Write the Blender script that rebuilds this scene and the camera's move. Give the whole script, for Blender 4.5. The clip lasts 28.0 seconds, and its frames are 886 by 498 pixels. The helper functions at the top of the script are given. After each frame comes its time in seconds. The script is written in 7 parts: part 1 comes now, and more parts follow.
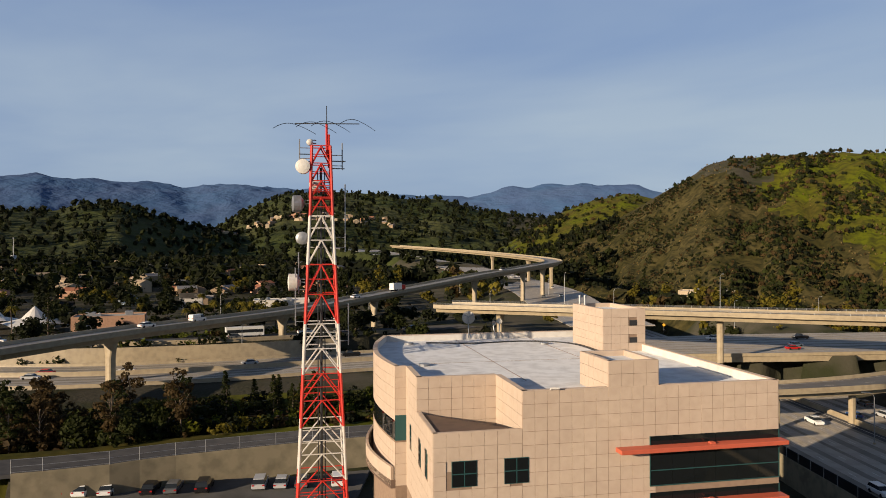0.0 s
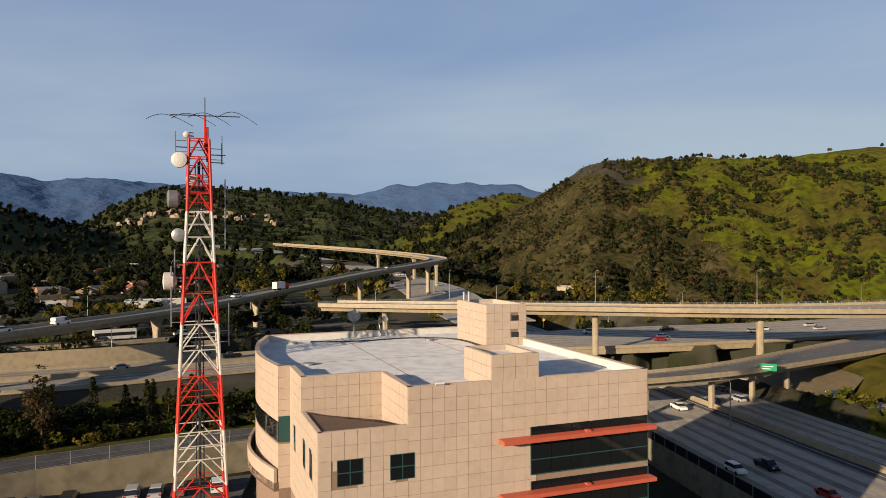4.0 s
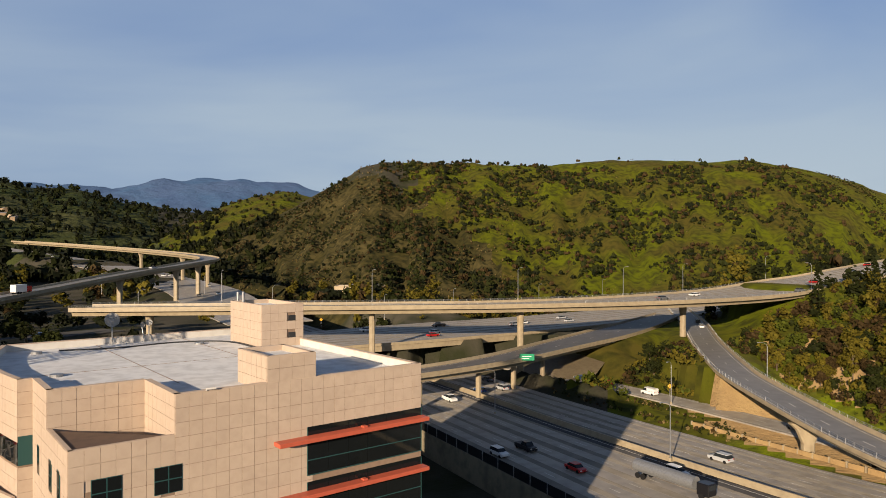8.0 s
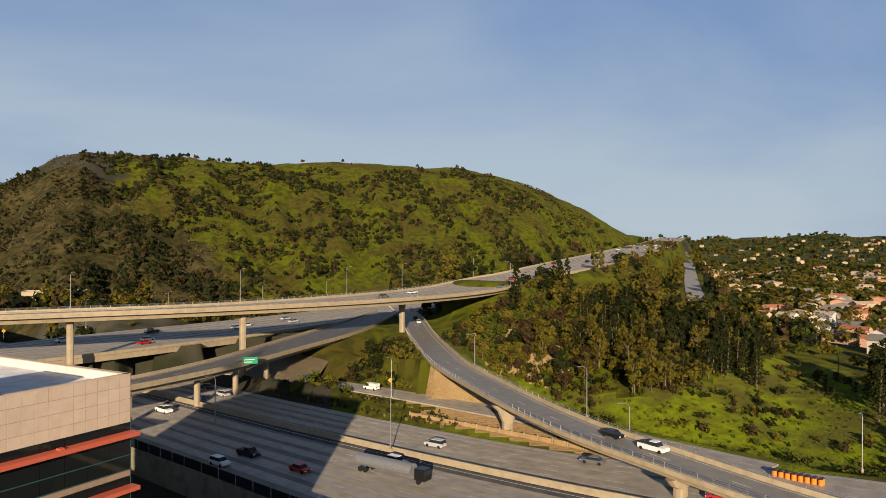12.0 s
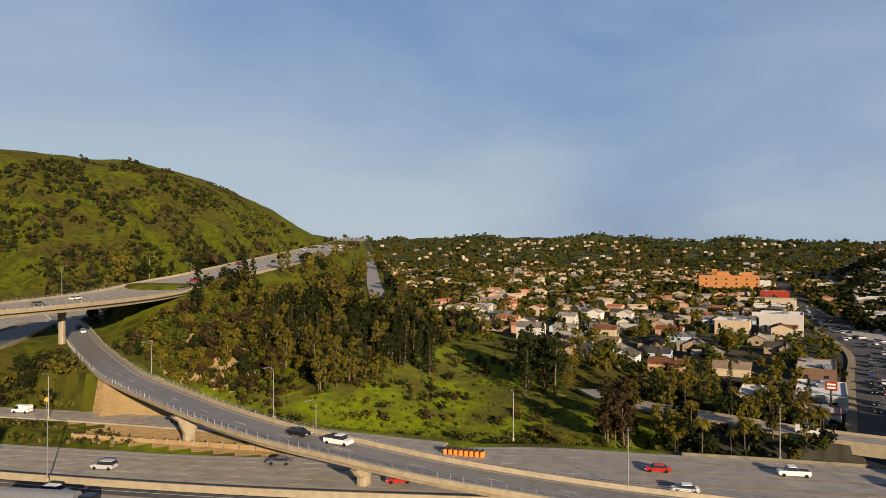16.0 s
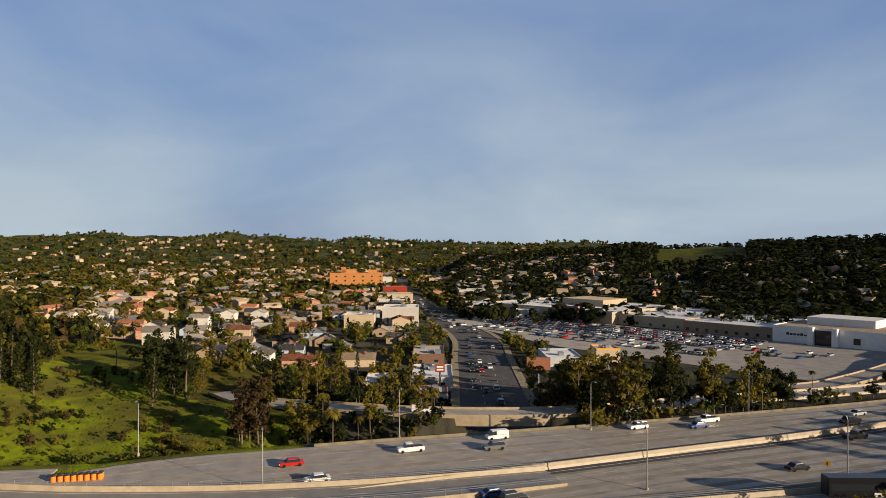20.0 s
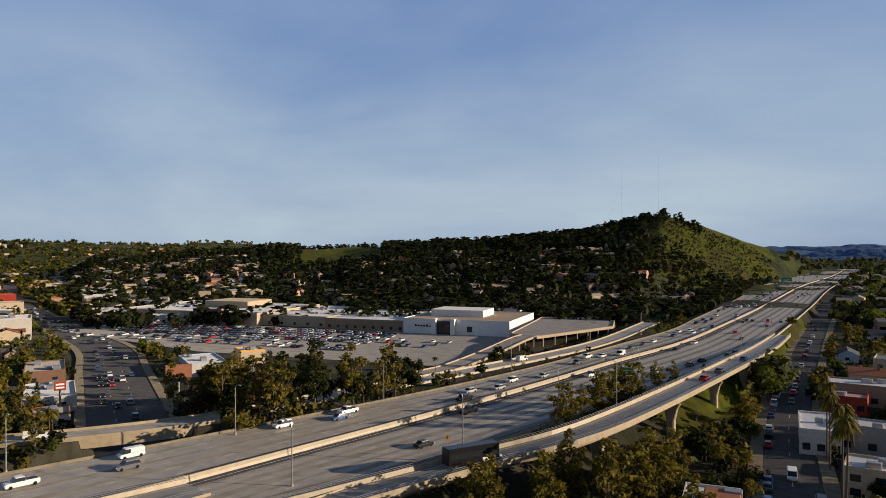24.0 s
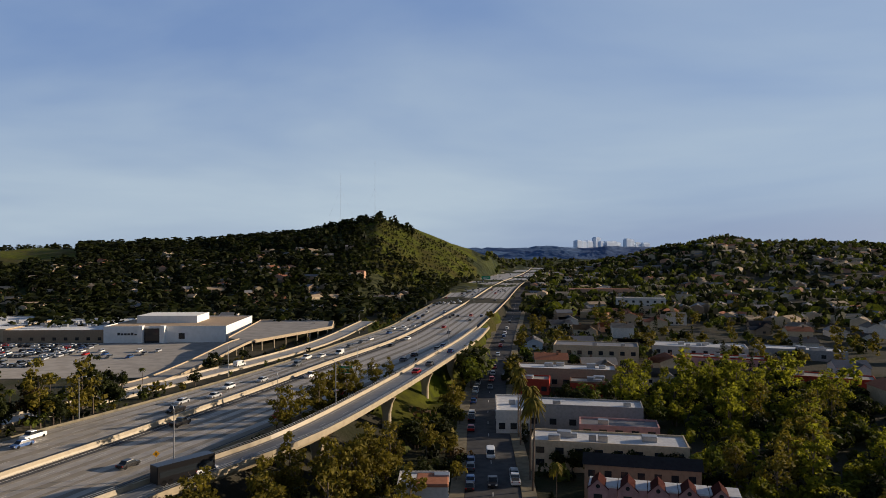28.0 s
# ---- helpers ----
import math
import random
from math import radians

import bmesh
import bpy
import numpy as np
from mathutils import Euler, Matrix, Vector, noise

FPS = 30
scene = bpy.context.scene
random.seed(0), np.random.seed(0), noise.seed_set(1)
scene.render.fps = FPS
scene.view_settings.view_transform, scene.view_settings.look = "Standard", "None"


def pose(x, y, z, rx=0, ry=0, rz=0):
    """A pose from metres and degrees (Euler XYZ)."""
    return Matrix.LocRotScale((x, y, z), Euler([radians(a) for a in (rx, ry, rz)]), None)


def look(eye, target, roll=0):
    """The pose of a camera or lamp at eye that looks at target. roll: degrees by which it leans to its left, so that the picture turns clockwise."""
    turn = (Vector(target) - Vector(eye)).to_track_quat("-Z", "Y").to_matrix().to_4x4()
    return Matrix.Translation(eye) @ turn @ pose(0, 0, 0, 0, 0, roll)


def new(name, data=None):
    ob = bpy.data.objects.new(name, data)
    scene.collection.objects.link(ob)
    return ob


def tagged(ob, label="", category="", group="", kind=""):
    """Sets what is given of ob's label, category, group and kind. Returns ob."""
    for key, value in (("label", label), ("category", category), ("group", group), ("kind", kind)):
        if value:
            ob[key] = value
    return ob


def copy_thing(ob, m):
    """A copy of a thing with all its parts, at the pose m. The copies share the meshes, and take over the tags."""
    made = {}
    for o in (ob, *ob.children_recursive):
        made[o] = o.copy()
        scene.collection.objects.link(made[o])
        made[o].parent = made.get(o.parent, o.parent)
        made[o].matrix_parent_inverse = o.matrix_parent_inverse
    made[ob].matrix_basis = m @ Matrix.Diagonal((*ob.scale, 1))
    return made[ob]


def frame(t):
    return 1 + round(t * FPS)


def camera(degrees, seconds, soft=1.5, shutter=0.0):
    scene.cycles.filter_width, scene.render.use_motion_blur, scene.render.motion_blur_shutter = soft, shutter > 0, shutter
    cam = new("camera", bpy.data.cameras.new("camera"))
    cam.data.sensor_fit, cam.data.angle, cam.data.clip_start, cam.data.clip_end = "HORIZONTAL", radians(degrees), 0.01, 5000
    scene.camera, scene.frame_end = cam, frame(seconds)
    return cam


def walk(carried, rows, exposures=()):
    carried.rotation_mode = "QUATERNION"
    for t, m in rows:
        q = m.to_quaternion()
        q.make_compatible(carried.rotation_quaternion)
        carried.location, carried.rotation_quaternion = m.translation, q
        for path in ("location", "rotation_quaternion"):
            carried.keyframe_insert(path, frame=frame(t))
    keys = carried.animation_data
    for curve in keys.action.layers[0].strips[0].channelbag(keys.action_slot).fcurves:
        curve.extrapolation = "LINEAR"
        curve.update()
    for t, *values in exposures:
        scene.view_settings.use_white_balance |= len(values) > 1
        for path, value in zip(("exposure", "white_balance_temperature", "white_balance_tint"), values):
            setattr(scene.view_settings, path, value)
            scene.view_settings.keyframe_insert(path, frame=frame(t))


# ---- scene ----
# the camera hovers and turns to the right
cam = camera(64.37, 28.0, soft=0.9)
PATH = [
    (0.0, pose(0, 0, 42.10, 90.12, 0, 0.00) @ pose(0, 0, 0, 0, 0, -0.17)),
    (0.5, pose(0, 0, 42.09, 90.09, 0, -1.11) @ pose(0, 0, 0, 0, 0, -0.17)),
    (1.0, pose(0, 0, 42.08, 90.04, 0, -2.23) @ pose(0, 0, 0, 0, 0, -0.16)),
    (1.5, pose(0, 0, 42.07, 90.02, 0, -3.17) @ pose(0, 0, 0, 0, 0, -0.18)),
    (2.0, pose(0, 0, 42.06, 90.00, 0, -4.04) @ pose(0, 0, 0, 0, 0, -0.17)),
    (2.5, pose(0, 0, 42.05, 89.97, 0, -5.25) @ pose(0, 0, 0, 0, 0, -0.18)),
    (4.5, pose(0, 0, 42.01, 89.93, 0, -11.13) @ pose(0, 0, 0, 0, 0, -0.17)),
    (5.0, pose(0, 0, 42.00, 89.93, 0, -13.37) @ pose(0, 0, 0, 0, 0, -0.09)),
    (5.5, pose(0, 0, 41.99, 89.93, 0, -15.65) @ pose(0, 0, 0, 0, 0, -0.08)),
    (6.0, pose(0, 0, 41.98, 89.91, 0, -17.84) @ pose(0, 0, 0, 0, 0, -0.06)),
    (6.5, pose(0, 0, 41.97, 89.90, 0, -20.05) @ pose(0, 0, 0, 0, 0, -0.06)),
    (7.0, pose(0, 0, 41.96, 89.90, 0, -22.26) @ pose(0, 0, 0, 0, 0, -0.02)),
    (7.5, pose(0, 0, 41.95, 89.87, 0, -24.50) @ pose(0, 0, 0, 0, 0, 0.03)),
    (8.0, pose(0, 0, 41.94, 89.87, 0, -27.23) @ pose(0, 0, 0, 0, 0, 0.03)),
    (8.5, pose(0, 0, 41.93, 89.87, 0, -30.09) @ pose(0, 0, 0, 0, 0, 0.07)),
    (9.0, pose(0, 0, 41.92, 89.88, 0, -32.96) @ pose(0, 0, 0, 0, 0, 0.09)),
    (9.5, pose(0, 0, 41.91, 89.88, 0, -35.76) @ pose(0, 0, 0, 0, 0, 0.10)),
    (10.0, pose(0, 0, 41.90, 89.89, 0, -38.47) @ pose(0, 0, 0, 0, 0, 0.09)),
    (10.5, pose(0, 0, 41.90, 89.89, 0, -41.14) @ pose(0, 0, 0, 0, 0, 0.10)),
    (11.0, pose(0, 0, 41.90, 89.89, 0, -43.82) @ pose(0, 0, 0, 0, 0, 0.08)),
    (11.5, pose(0, 0, 41.90, 89.91, 0, -46.57) @ pose(0, 0, 0, 0, 0, 0.11)),
    (13.5, pose(0, 0, 41.90, 89.95, 0, -57.76) @ pose(0, 0, 0, 0, 0, 0.03)),
    (14.0, pose(0, 0, 41.90, 89.96, 0, -60.48) @ pose(0, 0, 0, 0, 0, -0.01)),
    (14.5, pose(0, 0, 41.90, 89.96, 0, -63.37) @ pose(0, 0, 0, 0, 0, 0.04)),
    (15.0, pose(0, 0, 41.90, 89.96, 0, -66.90) @ pose(0, 0, 0, 0, 0, -0.01)),
    (15.5, pose(0, 0, 41.90, 89.96, 0, -70.75) @ pose(0, 0, 0, 0, 0, -0.01)),
    (16.0, pose(0, 0, 41.90, 89.94, 0, -74.49) @ pose(0, 0, 0, 0, 0, -0.01)),
    (16.5, pose(0, 0, 41.90, 89.93, 0, -78.07) @ pose(0, 0, 0, 0, 0, -0.01)),
    (17.0, pose(0, 0, 41.90, 89.92, 0, -81.65) @ pose(0, 0, 0, 0, 0, -0.01)),
    (17.5, pose(0, 0, 41.90, 89.90, 0, -85.22) @ pose(0, 0, 0, 0, 0, -0.02)),
    (18.0, pose(0, 0, 41.90, 89.90, 0, -88.76) @ pose(0, 0, 0, 0, 0, 0.05)),
    (18.5, pose(0, 0, 41.90, 89.90, 0, -92.31) @ pose(0, 0, 0, 0, 0, 0.04)),
    (19.0, pose(0, 0, 41.90, 89.89, 0, -95.96) @ pose(0, 0, 0, 0, 0, 0.04)),
    (19.5, pose(0, 0, 41.90, 89.89, 0, -99.76) @ pose(0, 0, 0, 0, 0, 0.02)),
    (20.0, pose(0, 0, 41.90, 89.88, 0, -103.61) @ pose(0, 0, 0, 0, 0, 0.03)),
    (20.5, pose(0, 0, 41.90, 89.88, 0, -107.44) @ pose(0, 0, 0, 0, 0, 0.03)),
    (21.0, pose(0, 0, 41.90, 89.88, 0, -111.26) @ pose(0, 0, 0, 0, 0, 0.06)),
    (21.5, pose(0, 0, 41.90, 89.90, 0, -115.16) @ pose(0, 0, 0, 0, 0, 0.03)),
    (22.0, pose(0, 0, 41.90, 89.92, 0, -119.37) @ pose(0, 0, 0, 0, 0, 0.02)),
    (22.5, pose(0, 0, 41.90, 89.94, 0, -122.51) @ pose(0, 0, 0, 0, 0, -0.01)),
    (24.5, pose(0, 0, 41.90, 89.93, 0, -134.72) @ pose(0, 0, 0, 0, 0, -0.06)),
    (25.0, pose(0, 0, 41.90, 89.95, 0, -137.19) @ pose(0, 0, 0, 0, 0, -0.05)),
    (25.5, pose(0, 0, 41.90, 89.95, 0, -139.99) @ pose(0, 0, 0, 0, 0, -0.06)),
    (26.0, pose(0, 0, 41.90, 89.96, 0, -142.59) @ pose(0, 0, 0, 0, 0, -0.06)),
    (26.5, pose(0, 0, 41.90, 90.00, 0, -145.48) @ pose(0, 0, 0, 0, 0, -0.06)),
    (27.0, pose(0, 0, 41.90, 90.01, 0, -148.53) @ pose(0, 0, 0, 0, 0, -0.03)),
    (27.5, pose(0, 0, 41.90, 90.00, 0, -151.53) @ pose(0, 0, 0, 0, 0, -0.04)),
    (28.0, pose(0, 0, 41.90, 90.00, 0, -154.46) @ pose(0, 0, 0, 0, 0, -0.06)),
]
# the picture turns a little bluer towards the end
walk(cam, PATH, ((0.0, 0.54, 6500, 10), (21.0, 0.54, 6500, 10), (25.0, 0.56, 6280, 10), (28.0, 0.58, 6320, 10)))

# ---- sky and sun: a low sun in the south-west, thin high cloud ----
SUN_AZ, SUN_EL = 230.0, 13.0
world = bpy.data.worlds.new("sky")
scene.world = world
world.use_nodes = True
wn, wl = world.node_tree.nodes, world.node_tree.links
sky = wn.new("ShaderNodeTexSky")
sky.sky_type = "NISHITA"
sky.sun_disc = False
sky.sun_elevation, sky.sun_rotation = radians(SUN_EL), radians(SUN_AZ)
sky.altitude, sky.air_density, sky.dust_density, sky.ozone_density = 200, 1.0, 1.6, 2.4
wn["Background"].inputs[1].default_value = 0.060
coord, mapping, cloud, veil, tint = (wn.new("ShaderNode" + k) for k in ("TexCoord", "Mapping", "TexNoise", "MapRange", "Mix"))
mapping.inputs["Rotation"].default_value = (0, radians(-14), radians(25))
mapping.inputs["Scale"].default_value = (0.9, 1.7, 4.2)
cloud.inputs["Scale"].default_value, cloud.inputs["Detail"].default_value, cloud.inputs["Distortion"].default_value = 1.1, 5, 0.35
veil.inputs[1].default_value, veil.inputs[2].default_value, veil.inputs[3].default_value, veil.inputs[4].default_value = 0.36, 0.66, 0.28, 0.98
tint.data_type = "RGBA"
tint.inputs[7].default_value = (5.35, 6.35, 7.1, 1)
wl.new(coord.outputs["Generated"], mapping.inputs[0])
wl.new(mapping.outputs[0], cloud.inputs["Vector"])
wl.new(cloud.outputs[0], veil.inputs[0])
# the veil thins out towards the zenith
split, thin, both = (wn.new("ShaderNode" + k) for k in ("SeparateXYZ", "MapRange", "Math"))
thin.inputs[1].default_value, thin.inputs[2].default_value, thin.inputs[3].default_value, thin.inputs[4].default_value = 0.02, 0.55, 1.0, 0.10
both.operation = "MULTIPLY"
wl.new(coord.outputs["Generated"], split.inputs[0])
wl.new(split.outputs[2], thin.inputs[0])
wl.new(veil.outputs[0], both.inputs[0])
wl.new(thin.outputs[0], both.inputs[1])
wl.new(both.outputs[0], tint.inputs[0])
# clear blue air above the haze
air = wn.new("ShaderNodeMix")
air.data_type = "RGBA"
air.inputs[0].default_value = 0.66
air.inputs[7].default_value = (1.72, 3.03, 6.45, 1)
wl.new(sky.outputs[0], air.inputs[6])
deep, dim = wn.new("ShaderNodeMapRange"), wn.new("ShaderNodeVectorMath")
deep.inputs[1].default_value, deep.inputs[2].default_value, deep.inputs[3].default_value, deep.inputs[4].default_value = 0.33, 0.62, 1.0, 0.28
dim.operation = "SCALE"
wl.new(split.outputs[2], deep.inputs[0])
wl.new(air.outputs[2], dim.inputs[0])
wl.new(deep.outputs[0], dim.inputs["Scale"])
wl.new(dim.outputs[0], tint.inputs[6])
wl.new(tint.outputs[2], wn["Background"].inputs[0])
sun = new("sun", bpy.data.lights.new("sun", "SUN"))
sun.data.energy, sun.data.angle, sun.data.color = 5.0, radians(0.5), (1.0, 0.80, 0.58)
toward = Vector((math.sin(radians(SUN_AZ)), math.cos(radians(SUN_AZ)), math.tan(radians(SUN_EL))))
sun.matrix_world = look(toward * 100, (0, 0, 0))


# ---- materials ----
def mat(name, base, rough=0.8, metal=0.0, spots=None, scale=1.0, amount=0.5, bump=0.0, bump_scale=20.0, vary=0.0, second=None, scale2=0.1, amount2=0.5):
    """base colour with two scales of noise: spots (fine) and second (broad); vary: per-piece brightness."""
    m = bpy.data.materials.new(name)
    m.use_nodes = True
    n, l = m.node_tree.nodes, m.node_tree.links
    p = n["Principled BSDF"]
    p.inputs["Roughness"].default_value, p.inputs["Metallic"].default_value = rough, metal
    p.inputs["Specular IOR Level"].default_value = 0.08 if rough >= 0.84 else 0.4
    p.inputs["Diffuse Roughness"].default_value = 0.4 if rough >= 0.84 else 0.2
    geo = n.new("ShaderNodeNewGeometry")
    colour = n.new("ShaderNodeRGB")
    colour.outputs[0].default_value = (*base, 1)
    out = colour.outputs[0]

    def mixin(out, tint, sc, am, lo, hi):
        t = n.new("ShaderNodeTexNoise")
        t.inputs["Scale"].default_value, t.inputs["Detail"].default_value = sc, 6.0
        l.new(geo.outputs["Position"], t.inputs["Vector"])
        r = n.new("ShaderNodeMapRange")
        r.inputs[1].default_value, r.inputs[2].default_value, r.inputs[4].default_value = lo, hi, am
        l.new(t.outputs[0], r.inputs[0])
        x = n.new("ShaderNodeMix")
        x.data_type = "RGBA"
        l.new(r.outputs[0], x.inputs[0])
        l.new(out, x.inputs[6])
        x.inputs[7].default_value = (*tint, 1)
        return x.outputs[2]

    if second:
        out = mixin(out, second, scale2, amount2, 0.4, 0.62)
    if spots:
        out = mixin(out, spots, scale, amount, 0.42, 0.66)
    if vary:
        info = n.new("ShaderNodeObjectInfo")
        r = n.new("ShaderNodeMapRange")
        r.inputs[3].default_value, r.inputs[4].default_value = 1 - vary, 1 + vary
        l.new(info.outputs["Random"], r.inputs[0])
        h = n.new("ShaderNodeHueSaturation")
        l.new(out, h.inputs["Color"])
        l.new(r.outputs[0], h.inputs["Value"])
        out = h.outputs[0]
    l.new(out, p.inputs["Base Color"])
    if bump:
        t = n.new("ShaderNodeTexNoise")
        t.inputs["Scale"].default_value, t.inputs["Detail"].default_value = bump_scale, 4.0
        l.new(geo.outputs["Position"], t.inputs["Vector"])
        b = n.new("ShaderNodeBump")
        b.inputs["Strength"].default_value, b.inputs["Distance"].default_value = bump, 1.0 / bump_scale
        l.new(t.outputs[0], b.inputs["Height"])
        l.new(b.outputs[0], p.inputs["Normal"])
    return m


M = {}
M["stone_panel"] = mat("stone_panel", (0.46, 0.365, 0.285), 0.75, spots=(0.38, 0.29, 0.22), scale=1.6, amount=0.35, second=(0.50, 0.40, 0.31), scale2=0.25, vary=0.035, bump=0.1)
M["grout"] = mat("grout", (0.25, 0.18, 0.13), 0.9, spots=(0.19, 0.13, 0.10), scale=3)
M["roof_white"] = mat("roof_white", (0.68, 0.69, 0.70), 0.7, spots=(0.44, 0.44, 0.44), scale=0.9, amount=0.6, second=(0.68, 0.68, 0.67), scale2=0.25, bump=0.15)
M["concrete"] = mat("concrete", (0.33, 0.27, 0.175), 0.85, spots=(0.21, 0.165, 0.11), scale=0.7, amount=0.5, second=(0.38, 0.31, 0.20), scale2=0.08, bump=0.1)
M["road_concrete"] = mat("road_concrete", (0.325, 0.293, 0.247), 0.85, spots=(0.20, 0.18, 0.152), scale=0.35, amount=0.6, second=(0.35, 0.315, 0.265), scale2=0.04, bump=0.08)
M["asphalt"] = mat("asphalt", (0.075, 0.074, 0.075), 0.85, spots=(0.05, 0.05, 0.052), scale=0.5, amount=0.7, second=(0.11, 0.105, 0.10), scale2=0.06, bump=0.1)
M["marking"] = mat("marking", (0.62, 0.60, 0.55), 0.7, spots=(0.4, 0.38, 0.34), scale=2)
M["glass_dark"] = mat("glass_dark", (0.008, 0.010, 0.011), 0.04)
M["coral"] = mat("coral", (0.46, 0.10, 0.055), 0.5, spots=(0.38, 0.08, 0.045), scale=2)
M["tower_red"] = mat("tower_red", (0.50, 0.026, 0.015), 0.5, spots=(0.45, 0.04, 0.03), scale=3)
M["tower_white"] = mat("tower_white", (0.56, 0.54, 0.50), 0.5, spots=(0.42, 0.38, 0.33), scale=3)
M["metal"] = mat("metal", (0.32, 0.33, 0.34), 0.45, 0.6, spots=(0.22, 0.22, 0.23), scale=3)
M["dark_metal"] = mat("dark_metal", (0.035, 0.036, 0.038), 0.5, 0.3)
M["white_paint"] = mat("white_paint", (0.60, 0.58, 0.54), 0.5, spots=(0.48, 0.45, 0.40), scale=1.2)
M["grass"] = mat("grass", (0.080, 0.094, 0.004), 0.95, spots=(0.026, 0.028, 0.006), scale=0.17, amount=0.85, second=(0.062, 0.046, 0.012), scale2=0.022, amount2=0.8, bump=0.12, bump_scale=0.5)
M["lush_grass"] = mat("lush_grass", (0.146, 0.182, 0.005), 0.95, spots=(0.060, 0.072, 0.008), scale=0.35, amount=0.75, second=(0.070, 0.056, 0.018), scale2=0.07, amount2=0.85, bump=0.5, bump_scale=1.5)
M["scrub"] = mat("scrub", (0.038, 0.034, 0.010), 0.95, spots=(0.014, 0.015, 0.006), scale=0.19, amount=0.95, second=(0.098, 0.078, 0.032), scale2=0.035, amount2=0.55, bump=0.15, bump_scale=0.6)
M["city_soil"] = mat("city_soil", (0.046, 0.042, 0.030), 0.95, spots=(0.022, 0.027, 0.010), scale=0.06, amount=0.85, second=(0.10, 0.09, 0.07), scale2=0.01, bump=0.3, bump_scale=1)
M["far_hill"] = mat("far_hill", (0.040, 0.052, 0.014), 0.95, spots=(0.016, 0.022, 0.009), scale=0.02, amount=0.9, second=(0.09, 0.085, 0.04), scale2=0.004, bump=0.6, bump_scale=0.05)
# the far towers carry their distance haze in this pale colour
M["skyline_haze"] = mat("skyline_haze", (0.66, 0.74, 0.84), 0.9, spots=(0.55, 0.64, 0.76), scale=0.05)
# blue distance haze is mixed into the mountains' base colour
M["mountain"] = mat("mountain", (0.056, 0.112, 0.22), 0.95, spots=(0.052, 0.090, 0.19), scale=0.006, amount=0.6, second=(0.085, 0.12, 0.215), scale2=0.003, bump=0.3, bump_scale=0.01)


M["bare_soil"] = mat("bare_soil", (0.36, 0.24, 0.11), 0.95, spots=(0.24, 0.16, 0.08), scale=0.3, amount=0.6, second=(0.28, 0.21, 0.10), scale2=0.06, bump=0.4, bump_scale=1)


def paving(key, rough=0.52, level=0.5):
    """Worn paving shines a little at grazing angles."""
    p = M[key].node_tree.nodes["Principled BSDF"]
    p.inputs["Roughness"].default_value, p.inputs["Specular IOR Level"].default_value = rough, level
    p.inputs["Diffuse Roughness"].default_value = 0.12


for k in ("road_concrete", "concrete"):
    paving(k)


# ---- building blocks ----
def part(name, bm, material, parent=None, label=""):
    """Links a bmesh as one mesh object, under parent if there is one."""
    me = bpy.data.meshes.new(name)
    bm.to_mesh(me)
    bm.free()
    mats = material if isinstance(material, (list, tuple)) else [material]
    for k in mats:
        me.materials.append(M[k])
    ob = new(name, me)
    if parent:
        ob.parent = parent
    if label:
        tagged(ob, label)
    return ob


def shared(name, me, parent, m=None):
    ob = new(name, me)
    ob.parent = parent
    if m is not None:
        ob.matrix_basis = m
    return ob


def thing(name, label, category, m=None, group="", kind=""):
    ob = new(name)
    ob.empty_display_size = 0.2
    if m is not None:
        ob.matrix_basis = m
    return tagged(ob, label, category, group, kind)


def box(bm, x0, x1, y0, y1, z0, z1, bevel=0.0, m=None):
    r = bmesh.ops.create_cube(bm, size=1.0)
    vs = r["verts"]
    for v in vs:
        v.co = Vector(((x0 + x1) / 2 + v.co.x * (x1 - x0), (y0 + y1) / 2 + v.co.y * (y1 - y0), (z0 + z1) / 2 + v.co.z * (z1 - z0)))
    if bevel:
        es = list({e for v in vs for e in v.link_edges})
        r = bmesh.ops.bevel(bm, geom=es, offset=bevel, segments=1, affect="EDGES")
        vs = list({v for f in r["faces"] for v in f.verts} | {v for v in vs if v.is_valid})
    if m is not None:
        bmesh.ops.transform(bm, matrix=m, verts=vs)
    return vs


def rod(bm, a, b, r0, r1=None, sides=6):
    a, b = Vector(a), Vector(b)
    r1 = r0 if r1 is None else r1
    q = (b - a).to_track_quat("Z", "Y").to_matrix()
    rings = []
    for c, r in ((a, r0), (b, r1)):
        rings.append([bm.verts.new(c + q @ Vector((r * math.cos(2 * math.pi * k / sides), r * math.sin(2 * math.pi * k / sides), 0))) for k in range(sides)])
    for k in range(sides):
        bm.faces.new((rings[0][k], rings[0][(k + 1) % sides], rings[1][(k + 1) % sides], rings[1][k]))
    bm.faces.new(rings[0][::-1])
    bm.faces.new(rings[1])


def prism(bm, pts, z0, z1):
    """An upright prism over a plan polygon (counter-clockwise)."""
    lo = [bm.verts.new((x, y, z0)) for x, y in pts]
    hi = [bm.verts.new((x, y, z1)) for x, y in pts]
    n = len(pts)
    for k in range(n):
        bm.faces.new((lo[k], lo[(k + 1) % n], hi[(k + 1) % n], hi[k]))
    bm.faces.new(hi)
    bm.faces.new(lo[::-1])


